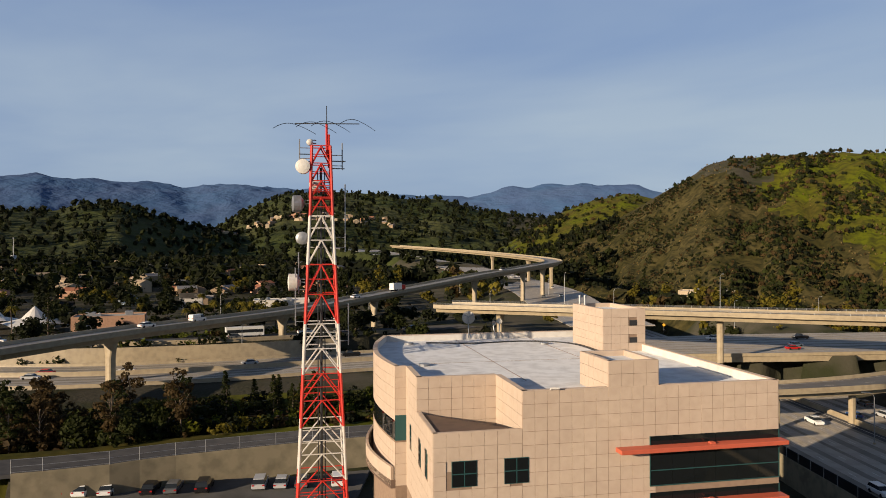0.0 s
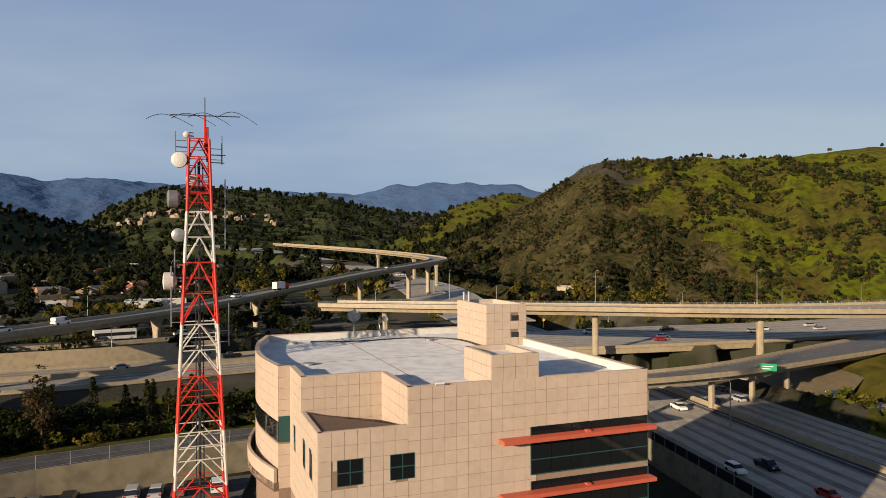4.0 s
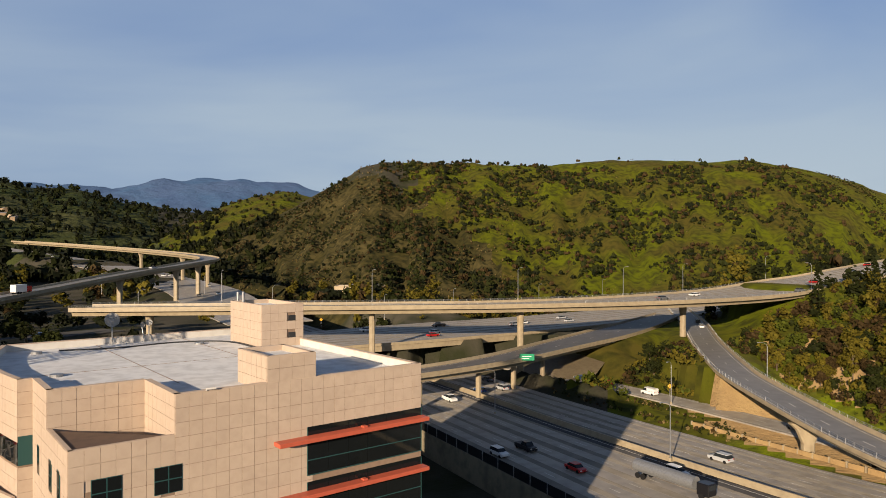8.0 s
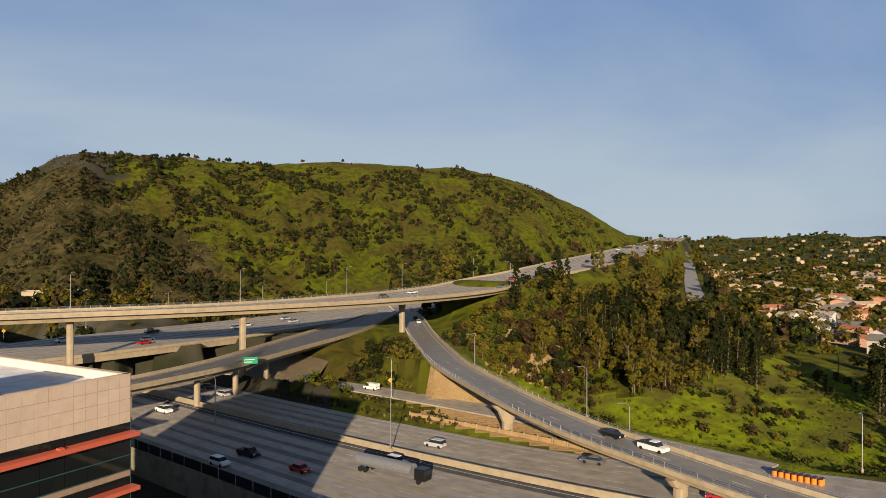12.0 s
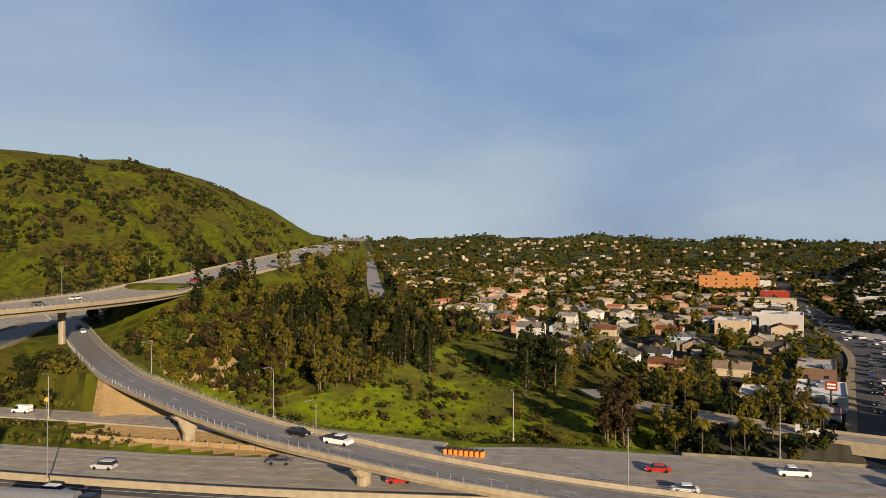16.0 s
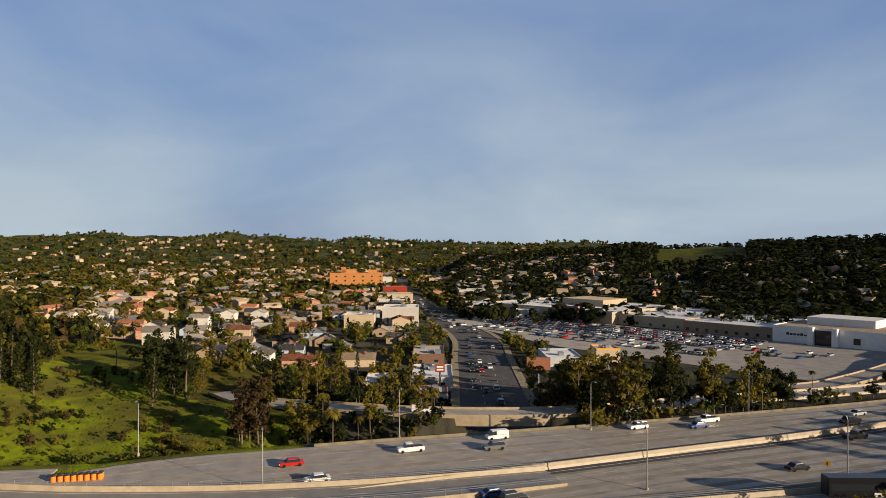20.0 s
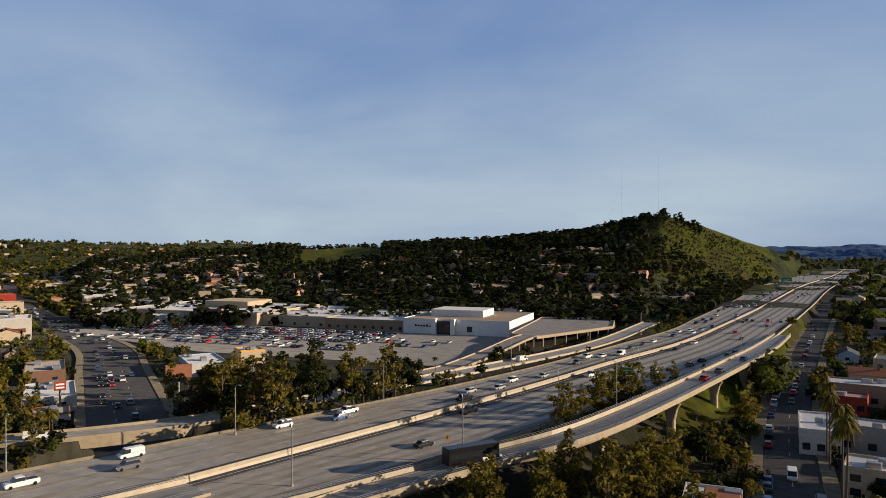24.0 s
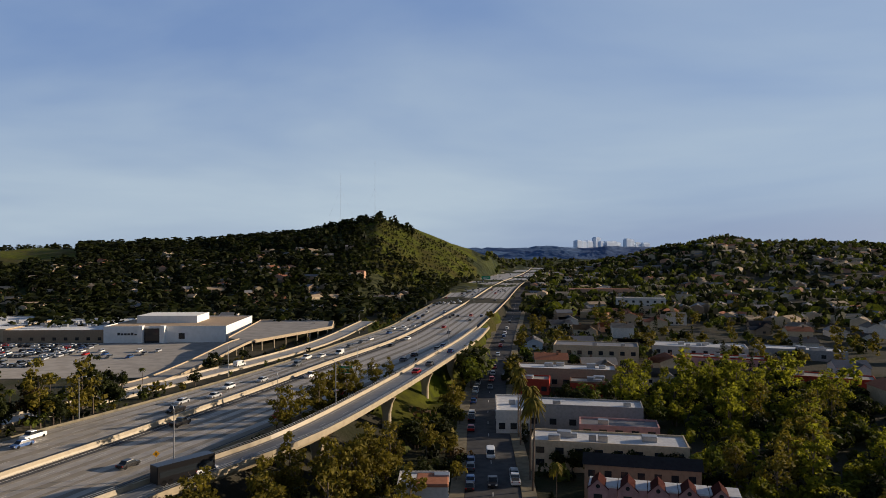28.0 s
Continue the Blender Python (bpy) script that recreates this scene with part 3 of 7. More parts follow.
def wall_slab(bm, a, b, z0, z1, y0, y1, x0=None, x1=None):
    m, n = on_edge(a, b)
    box(bm, 0 if x0 is None else x0, n if x1 is None else x1, y0, y1, z0, z1, m=m)


TILE = 0.895
tile_mesh = {}


def tile(w, h):
    key = (round(w, 2), round(h, 2))
    if key not in tile_mesh:
        bm = bmesh.new()
        box(bm, 0.012, w - 0.012, -0.02, 0.03, 0.012, h - 0.012, bevel=0.006)
        me = bpy.data.meshes.new("stone_panel")
        bm.to_mesh(me)
        bm.free()
        me.materials.append(M["stone_panel"])
        tile_mesh[key] = me
    return tile_mesh[key]


def clad(a, b, z0, z1, holes=(), parts=False, bm=None):
    """Square stone panels over a wall edge, leaving holes (x0, x1, z0, z1) free."""
    m, n = on_edge(a, b)
    cols, rows = max(1, round(n / TILE)), max(1, round((z1 - z0) / TILE))
    w, h = n / cols, (z1 - z0) / rows
    for i in range(cols):
        for j in range(rows):
            x, z = i * w, z0 + j * h
            cx, cz = x + w / 2, z + h / 2
            if any(p0 + 0.05 < cx < p1 - 0.05 and q0 + 0.05 < cz < q1 - 0.05 for p0, p1, q0, q1 in holes):
                continue
            if parts:
                shared("stone_panel", tile(w, h), office, m @ Matrix.Translation((x, 0, z)))
            else:
                box(bm, x + 0.012, x + w - 0.012, -0.02, 0.03, z + 0.012, z + h - 0.012, m=m)


front_holes = [(9.4, 19.7, 25.4, 28.9), (9.4, 19.7, 21.4, 24.9)]
clad((6.2, 0), (25.9, 0), 23.2, RZ, front_holes, parts=True)
clad((0, 0), (6.2, 0), 23.2, 29.9, [(1.25, 3.0, 26.2, 28.0), (4.9, 6.2, 26.2, 28.0)], parts=True)
bm = bmesh.new()
for a, b in zip(plan, plan[1:] + plan[:1]):
    if (a, b) == ((6.2, 0), (25.9, 0)):
        continue
    band = [(-1, 99, 26.3, 28.5)] if (a in arc and b in arc) or (a == arc[0]) else ()
    low = 27.4 if a in ((0, 6.6), (6.2, 6.6)) else 22.6
    clad(a, b, low, RZ, band, bm=bm)
clad((0, 6.6), (0, 0), 23.2, 29.9, [(0.9, 1.6, 26.2, 28.2), (3.6, 4.4, 26.2, 28.2)], bm=bm)
clad((12.5, 0), (16.3, 0), RZ, 34.3, bm=bm)
clad((16.3, 0), (16.3, 5.1), RZ, 34.3, bm=bm)
clad((12.5, 5.1), (12.5, 0), RF + 0.05, 34.3, bm=bm)
clad((21.3, 28.5), (21.3, 20.5), RF + 0.05, 36.1, bm=bm)
clad((21.3, 20.5), (25.9, 20.5), RF + 0.05, 36.1, [(2.8, 3.8, 34.4, 35.0), (2.8, 3.8, 32.6, 33.2)], bm=bm)
clad((25.9, 20.5), (25.9, 28.5), RF, 36.1, bm=bm)
tagged(part("cladding", bm, "stone_panel", office), kind="stuff")
# parapets with a white inner face, each edge on its own
for a, b in zip(plan, plan[1:] + plan[:1]):
    bm = bmesh.new()
    wall_slab(bm, a, b, RF, RZ - 0.05, -0.36, -0.02)
    part("parapet", bm, "white_paint", office)
    bm = bmesh.new()
    wall_slab(bm, a, b, RZ - 0.05, RZ + 0.01, -0.40, 0.05)
    part("coping", bm, "stone_panel", office)
# terrace on the lower corner wing
bm = bmesh.new()
prism(bm, [(0, 0), (6.2, 0), (6.2, 6.6), (0, 6.6)], -5, 27.3)
part("terrace_wing", bm, "grout", office)
M["terrace_brown"] = mat("terrace_brown", (0.13, 0.085, 0.06), 0.8, spots=(0.09, 0.06, 0.045), scale=1.5)
bm = bmesh.new()
box(bm, 0.3, 6.1, 0.3, 6.5, 27.3, 27.4)
part("terrace_floor", bm, "roof_white", office, "pale terrace floor")
# thin brown triangle just below the parapet tops
bm = bmesh.new()
prism(bm, [(0.02, 0.02), (6.1, 0.02), (0.02, 6.5)], 29.55, 29.84)
part("corner_shelf", bm, "terrace_brown", office, "brown triangular slab over the corner")
for a, b in (((0, 0), (6.2, 0)), ((0, 6.6), (0, 0))):
    bm = bmesh.new()
    wall_slab(bm, a, b, 27.3, 29.92, -0.3, -0.025)
    part("terrace_parapet", bm, "stone_panel", office)
# boxes on the roof
for name, x0, x1, y0, y1, z1 in (("penthouse", 21.34, 25.86, 20.54, 28.46, 36.0), ("roof_stub", 12.54, 16.26, 0.04, 5.1, 34.2)):
    bm = bmesh.new()
    box(bm, x0, x1, y0, y1, RF, z1 - 0.35)
    part(name, bm, "grout", office)
    bm = bmesh.new()
    box(bm, x0 + 0.3, x1 - 0.3, y0 + 0.3, y1 - 0.3, z1 - 0.35, z1 - 0.3)
    part("box_roof", bm, "roof_white", office)
    for e0, e1 in (((x0, y0), (x1, y0)), ((x1, y0), (x1, y1)), ((x1, y1), (x0, y1)), ((x0, y1), (x0, y0))):
        bm = bmesh.new()
        wall_slab(bm, e0, e1, z1 - 0.35, z1 + 0.12, -0.3, 0.02)
        part("box_parapet", bm, "stone_panel", office)
for z0 in (34.4, 32.65):
    bm = bmesh.new()
    wall_slab(bm, (21.3, 20.5), (25.9, 20.5), z0, z0 + 0.55, -0.25, 0.045, 2.9, 3.7)
    part("vent_opening", bm, "dark_metal", office)
# ribbon windows with teal frames, and coral fins
M["teal_frame"] = mat("teal_frame", (0.03, 0.09, 0.09), 0.4, 0.3)
for z1 in (28.9, 24.9):
    win = thing("ribbon_window", "dark ribbon window with thin teal frame", "", kind="")
    for k in ("label", "category"):
        if k in win:
            del win[k]
    win.parent = office
    for i in range(6):
        for za, zb in ((z1 - 3.5, z1 - 2.45), (z1 - 2.4, z1 - 0.95), (z1 - 0.75, z1)):
            bm = bmesh.new()
            box(bm, 15.62 + i * 1.715, 15.62 + (i + 1) * 1.715 - 0.03, -0.05, 0.06, za, zb)
            part("pane", bm, "glass_dark", win)
    for za in (z1 - 3.54, z1 - 2.46, z1 - 0.93):
        bm = bmesh.new()
        box(bm, 15.6, 25.92, -0.08, 0.06, za, za + 0.07)
        part("frame_rail", bm, "teal_frame", win)
    for xa in (15.58, 25.86):
        bm = bmesh.new()
        box(bm, xa, xa + 0.06, -0.08, 0.06, z1 - 3.5, z1)
        part("frame_post", bm, "teal_frame", win)
    bm = bmesh.new()
    box(bm, 13.0, 26.05, -1.0, -0.02, z1 - 0.93, z1 - 0.62, bevel=0.03)
    box(bm, 20.0, 20.35, -0.7, -0.3, z1 - 0.62, z1 - 0.5)
    part("sun_fin", bm, "coral", office, "coral red metal sun fin")
# east side ribbons
for z1 in (28.9, 24.9):
    bm = bmesh.new()
    wall_slab(bm, (25.9, 0), (25.9, 18), z1 - 3.5, z1, -0.1, 0.05, 0.05, 17)
    part("side_window", bm, "glass_dark", office)
# square windows, each with a frame and four panes
for e0, e1, x0, w, z0, h in (((0, 0), (25.9, 0), 1.25, 1.75, 26.25, 1.75), ((0, 0), (25.9, 0), 4.9, 1.75, 26.25, 1.75), ((0, 6.6), (0, 0), 0.9, 0.75, 26.2, 2.0), ((0, 6.6), (0, 0), 3.6, 0.75, 26.2, 2.0), ((0, 12), (0, 6.6), 2.0, 0.75, 26.2, 2.0)):
    bm = bmesh.new()
    wall_slab(bm, e0, e1, z0, z0 + h, -0.1, 0.055, x0, x0 + w)
    win = part("window", bm, "teal_frame", office)
    for i in range(2):
        for j in range(2):
            bm = bmesh.new()
            wall_slab(bm, e0, e1, z0 + 0.04 + j * h / 2, z0 - 0.04 + (j + 1) * h / 2, -0.05, 0.062, x0 + 0.04 + i * w / 2, x0 - 0.04 + (i + 1) * w / 2)
            part("pane", bm, "glass_dark", win)
# curved glass band and the balcony under it
for k in range(12):
    bm = bmesh.new()
    wall_slab(bm, arc[k + 1], arc[k], 26.35, 28.45, -0.05, 0.02)
    part("curved_pane", bm, "glass_dark", office)
bm = bmesh.new()
wall_slab(bm, arc[0], (0, 12), 26.35, 28.45, -0.05, 0.04)
part("return_pane", bm, "teal_frame", office, "teal glass return pane")
bow = [(x - 0.9 * math.sin(math.pi * min(k + 2, 13) / 14), y) for k, (x, y) in enumerate(arc)]
for k in range(12):
    bm = bmesh.new()
    wall_slab(bm, bow[k + 1], bow[k], 22.6, 24.2, -0.25, 0)
    part("balcony_wall", bm, "stone_panel", office)
bm = bmesh.new()
prism(bm, [arc[0]] + arc[1:] + bow[::-1], 22.4, 23.1)
part("balcony_floor", bm, "terrace_brown", office)
for x in (21.7, 22.3):
    bm = bmesh.new()
    rod(bm, (x, 27.5, 36), (x, 27.5, 37.1), 0.16, sides=10)
    part("vent_pipe", bm, "metal", office)
# seams and a dark hose line on the roof
for x in (8.8, 17.6):
    bm = bmesh.new()
    box(bm, x, x + 0.06, 7.2, 33.2, RF + 0.05, RF + 0.065)
    part("roof_seam", bm, "grout", office)
for y in (17,):
    bm = bmesh.new()
    box(bm, 1.0, 21.2, y, y + 0.06, RF + 0.05, RF + 0.066)
    part("roof_seam", bm, "grout", office)
bm = bmesh.new()
hose = spline([(5, 31, RF + 0.1, 0), (10, 29.5, RF + 0.1, 0), (16, 30, RF + 0.1, 0), (20.5, 27, RF + 0.1, 0), (20.9, 19, RF + 0.1, 0)], 1.0)
loft(bm, hose, sides_of(hose), [(-0.12, -0.05), (0.12, -0.05), (0.12, 0.08), (-0.12, 0.08)])
part("roof_pipe", bm, "dark_metal", office)
for x, y in ((17.5, 27.5), (3.0, 30.5), (2.2, 16)):
    bm = bmesh.new()
    rod(bm, (x, y, RF), (x, y, RF + 0.25), 0.5, sides=14)
    part("roof_vent", bm, "metal", office)
bm = bmesh.new()
rod(bm, (8.2, -0.1, RZ + 0.0), (8.2, -0.1, RZ + 0.16), 0.05)
rod(bm, (8.2, -0.1, RZ + 0.12), (8.8, -0.25, RZ + 0.12), 0.07)
part("roof_camera", bm, "white_paint", office)


def dish(m, r, label, pole=1.4, name="satellite_dish", mtl="white_paint"):
    top = thing(name, label, "dish", m)
    bm = bmesh.new()
    rings = []
    for a in (0.02, 0.35, 0.7, 1.0):
        rings.append([bm.verts.new((r * a * math.cos(k * math.pi / 10), -0.28 * r * (a * a), r * a * math.sin(k * math.pi / 10))) for k in range(20)])
    for p, q in zip(rings, rings[1:]):
        for k in range(20):
            bm.faces.new((p[k], p[(k + 1) % 20], q[(k + 1) % 20], q[k]))
    bmesh.ops.solidify(bm, geom=bm.faces[:], thickness=0.04)
    part("reflector", bm, mtl, top)
    bm = bmesh.new()
    for k in (0, 2, 4):
        a = k * math.pi / 3 + 0.5
        rod(bm, (0.9 * r * math.cos(a), -0.24 * r, 0.9 * r * math.sin(a)), (0, -0.9 * r, 0), 0.02, sides=4)
    rod(bm, (0, -0.95 * r, 0), (0, -0.8 * r, 0), 0.06)
    part("feed_horn", bm, "metal", top)
    bm = bmesh.new()
    rod(bm, (0, 0.12, 0), (0, 0.12, -pole), 0.06)
    part("post", bm, "metal", top)
    return top


dish(BU @ pose(10.4, 33.4, 34.3, -12, 0, -10), 0.75, "white satellite dish on a post at the roof edge", 2.3)
dish(BU @ pose(13.4, 33.3, 33.6, -15, 0, 25), 0.3, "small white satellite dish on a thin post", 1.7)
dish(BU @ pose(14.1, 33.3, 33.8, -15, 0, -20), 0.35, "small white satellite dish beside another one", 1.9)

# ---- radio tower ----
TX, TY = -11.6, 67.0
tower = thing("radio_tower", "red and white banded steel lattice radio tower", "tower", pose(TX, TY, 0, 0, 0, 12))
BANDS = [(8, 16, "tower_white"), (16, 20.9, "tower_red"), (20.9, 25.8, "tower_white"), (25.8, 30.7, "tower_red"), (30.7, 35.3, "tower_white"), (35.3, 40.8, "tower_red"), (40.8, 45.4, "tower_white"), (45.4, 52.0, "tower_red")]


def half_at(z):
    return max(0.86, 2.75 - (z - 8) * 0.0455)


for z0, z1, k in BANDS:
    for sx, sy in ((-1, -1), (1, -1), (1, 1), (-1, 1)):
        bm = bmesh.new()
        a, b = half_at(z0), half_at(z1)
        rod(bm, (sx * a, sy * a, z0), (sx * b, sy * b, z1), 0.13, 0.12, 8)
        part("leg", bm, k, tower)
    n = 2 if z0 < 45 and z1 - z0 < 6 else 4
    for j in range(n):
        za, zb = z0 + (z1 - z0) * j / n, z0 + (z1 - z0) * (j + 1) / n
        a, b = half_at(za), half_at(zb)
        for face in range(4):
            q = Matrix.Rotation(face * math.pi / 2, 3, "Z")
            bm = bmesh.new()
            rod(bm, q @ Vector((-b, -b, zb)), q @ Vector((b, -b, zb)), 0.055, sides=5)
            part("girt", bm, k, tower)
            bm = bmesh.new()
            rod(bm, q @ Vector((-a, -a, za)), q @ Vector((0, -b, zb)), 0.07, sides=5)
            rod(bm, q @ Vector((a, -a, za)), q @ Vector((0, -b, zb)), 0.07, sides=5)
            if z0 >= 45 or j % 2:
                rod(bm, q @ Vector((-(a + b) / 2, -(a + b) / 2, (za + zb) / 2)), q @ Vector(((a + b) / 2, -(a + b) / 2, (za + zb) / 2)), 0.04, sides=4)
            part("brace", bm, k, tower)
for x, y, r in ((0.0, 0.1, 0.12), (0.35, 0.2, 0.05), (-0.3, 0.3, 0.05)):
    bm = bmesh.new()
    rod(bm, (x, y, 8), (x, y, 50), r)
    part("cable", bm, "dark_metal", tower)
for x, z0, z1, k in ((0.55, 51, 54.2, "tower_red"), (-0.9, 51, 52.6, "tower_red"), (0.75, 50, 53.2, "tower_red")):
    bm = bmesh.new()
    rod(bm, (x, 0, z0), (x, 0, z1), 0.11)
    part("mast", bm, k, tower)
bm = bmesh.new()
rod(bm, (0.55, 0, 54), (0.55, 0, 55.9), 0.04)
part("top_rod", bm, "dark_metal", tower)
bm = bmesh.new()
box(bm, -0.95, 0.95, -0.95, 0.95, 47.0, 47.12)
part("platform", bm, "tower_red", tower, "red steel grating platform")
for e in range(4):
    q = Matrix.Rotation(e * math.pi / 2, 3, "Z")
    for h in (0.15, 0.7, 1.25):
        bm = bmesh.new()
        rod(bm, q @ Vector((-1.0, -1.0, 47 + h)), q @ Vector((1.0, -1.0, 47 + h)), 0.045, sides=5)
        part("guard_rail", bm, "tower_red", tower)
# thin side arms just under the top
for x0, x1, z in ((-2.0, -0.8, 51.2), (-2.0, -0.8, 50.5), (0.8, 2.3, 50.6), (0.8, 2.2, 49.9)):
    bm = bmesh.new()
    rod(bm, (x0, -0.5, z), (x1, -0.5, z), 0.05, sides=5)
    part("side_arm", bm, "dark_metal", tower)
for x, y, z, ln in ((2.3, 0.3, 42, 6.5), (-2.4, 0.2, 35, 5.5), (2.6, 0.6, 33, 4), (-2.0, -0.4, 50.4, 2.2), (2.0, -0.2, 49.8, 2.6), (-2.1, 0.4, 38, 4)):
    bm = bmesh.new()
    rod(bm, (x, y, z), (x, y, z + ln), 0.06)
    rod(bm, (x, y, z + 0.4), (x * 0.45, y, z + 0.4), 0.04)
    rod(bm, (x, y, z + 1.4), (x * 0.45, y, z + 1.4), 0.04)
    part("whip_antenna", bm, "metal", tower)
beam = thing("beam_antenna", "thin dark beam antenna with bowed elements on the tower top", "antenna", pose(TX + 0.5, TY, 54.2, 0, 0, -16))
bm = bmesh.new()
rod(bm, (-3.3, 0, 0.2), (3.4, 0, -0.2), 0.05)
part("boom", bm, "dark_metal", beam)
for x in (-3.2, -0.9, 0.6, 3.3):
    bow_line = [Vector((x, q * 2.7, 0.1 - (0.42 if q < 0 else 0.10) * q * q)) for q in np.linspace(-1.6, 1.6, 11)]
    bm = bmesh.new()
    for a, b in zip(bow_line, bow_line[1:]):
        rod(bm, a, b, 0.028, sides=4)
    part("element", bm, "dark_metal", beam)


def drum(x, y, z, r, turn, label, depth=0.9, mtl="white_paint"):
    top = thing("microwave_dish", label, "dish", pose(TX + x, TY + y, z, 0, 0, turn))
    bm = bmesh.new()
    n = 20
    prof = [(0.05, -depth * 0.55 - 0.12), (0.6 * r, -depth * 0.55 - 0.08), (r, -depth * 0.55), (r, depth * 0.1), (0.5 * r, depth * 0.35), (0.1, depth * 0.45)]
    rings = [[bm.verts.new((p * math.cos(2 * math.pi * k / n), q, p * math.sin(2 * math.pi * k / n))) for k in range(n)] for p, q in prof]
    for p, q in zip(rings, rings[1:]):
        for k in range(n):
            bm.faces.new((p[k], p[(k + 1) % n], q[(k + 1) % n], q[k])).smooth = False
    bm.faces.new(rings[0])
    bm.faces.new(rings[-1][::-1])
    part("shroud", bm, mtl, top)
    bm = bmesh.new()
    rod(bm, (0, depth * 0.4, 0), (0.6, depth * 0.4 + 0.4, 0), 0.07)
    rod(bm, (0, depth * 0.4, 0.3), (0.6, depth * 0.4 + 0.4, 0.3), 0.05)
    part("bracket", bm, "metal", top)


drum(-1.5, -0.9, 50.0, 0.68, 4, "white round microwave dish facing out from the tower top")
drum(-2.1, 0.2, 46.6, 0.8, -72, "grey ribbed drum microwave dish seen from its side", 1.1, "metal")
drum(-1.65, -0.6, 43.3, 0.6, 6, "dull grey round microwave dish on the tower leg", 0.8, "metal")
drum(-2.5, 0.3, 39.1, 0.82, -76, "pale grey drum microwave dish on the tower leg", 1.15, "tower_white")
drum(-0.7, 0.5, 48.4, 0.52, 8, "small pale dish inside the tower lattice", 0.6, "tower_white")
drum(-1.05, -0.1, 52.4, 0.3, 10, "small white capped antenna on a short mast", 0.5)


# ---- road furniture ----
def offset_line(key, off, y0=-1e9, y1=1e9, x0=-1e9, x1=1e9):
    """A line beside a road: off is metres outwards from its right edge (positive) or from its left edge (given as a negative number)."""
    c = LINES[key]
    right = sides_of(c)
    o = np.sign(off) * (c[:, 3] / 2) + (off if abs(off) > 0.001 else 0)
    p = np.column_stack([c[:, 0] + right[:, 0] * o, c[:, 1] + right[:, 1] * o, c[:, 2], c[:, 3]])
    return p[(p[:, 1] > y0) & (p[:, 1] < y1) & (p[:, 0] > x0) & (p[:, 0] < x1)]


def barrier(name, line, label, w=0.5, h=0.9, mtl="concrete", z0=-0.1, category="barrier"):
    bm = bmesh.new()
    loft(bm, line, sides_of(line), [(-w / 2, z0), (w / 2, z0), (w * 0.3, h * 0.35), (w * 0.22, h), (-w * 0.22, h), (-w * 0.3, h * 0.35)])
    return tagged(part(name, bm, mtl), label, category, kind="structure")


# darker concrete; the lot wall's shade is put into this colour
M["old_concrete"] = mat("old_concrete", (0.22, 0.19, 0.13), 0.9, spots=(0.13, 0.115, 0.08), scale=0.5, amount=0.7, second=(0.27, 0.23, 0.155), scale2=0.1)
# the roads run southwards, so their right edge is the western one
median = offset_line("near_roadway", -0.9, -1480, 215)
barrier("median_barrier", median, "long cream concrete median barrier", 0.7, 1.1)
for key, off in (("near_roadway", 0.35), ("far_roadway", -0.35)):
    barrier("edge_barrier", offset_line(key, off, -1480, 200 if off > 0 else -8), "low weathered concrete wall along the freeway edge", 0.35, 0.85 if off > 0 else 0.55, mtl="concrete" if off > 0 else "old_concrete")
for key in ("collector",):
    for off in (0.3, -0.3):
        barrier("edge_barrier", offset_line(key, off), "cream concrete parapet of the side road", 0.3, 0.6)
barrier("edge_barrier", offset_line("middle_deck", 0.3, x0=-200, x1=195), "low concrete wall at the deck edge", 0.35, 0.8)
barrier("edge_barrier", offset_line("middle_deck", -0.3, x0=-200, x1=30), "low concrete wall at the deck edge", 0.35, 0.8)
barrier("road_divider", LINES["middle_deck"][(LINES["middle_deck"][:, 0] > -200) & (LINES["middle_deck"][:, 0] < 30)], "tan concrete divider between the lanes", 0.5, 1.2)
barrier("retaining_wall", offset_line("upper_street", 0.6, x0=-200, x1=-10), "tan concrete retaining wall below a street", 0.5, 0.9, z0=-5.6, category="wall")
barrier("retaining_wall", offset_line("middle_deck", -1.8, x0=-150, x1=-30), "tall tan concrete retaining wall behind the deck", 0.5, 4.8, z0=-0.6, category="wall")
barrier("retaining_wall", offset_line("service_road", 0.6, x0=-62, x1=3), "stained concrete retaining wall beside the parking lot, coloured darker for shade", 0.4, 0.3, mtl="old_concrete", z0=-4.6, category="wall")
barrier("retaining_wall", offset_line("near_roadway", 0.9, 25, 185), "pale concrete retaining wall below the freeway edge", 0.5, 0.3, mtl="old_concrete", z0=-5.6, category="wall")
# dark shoulders beside the medians
for key, o0, o1, ymax in (("near_roadway", -1, 3.2, 210), ("far_roadway", 1, 2.2, 40), ("near_roadway", 1, 2.6, 200)):
    c = LINES[key]
    c = c[(c[:, 1] < ymax) & (c[:, 1] > -1400)]
    half = lambda i, c=c: c[i, 3] / 2
    bm = bmesh.new()
    loft(bm, c, sides_of(c), [(lambda i: o0 * half(i), 0.0), (lambda i: o0 * half(i), 0.012), (lambda i: o0 * (half(i) - o1), 0.012), (lambda i: o0 * (half(i) - o1), 0.0)])
    part("shoulder", bm, "asphalt", DECKS[key], "dark asphalt shoulder strip")
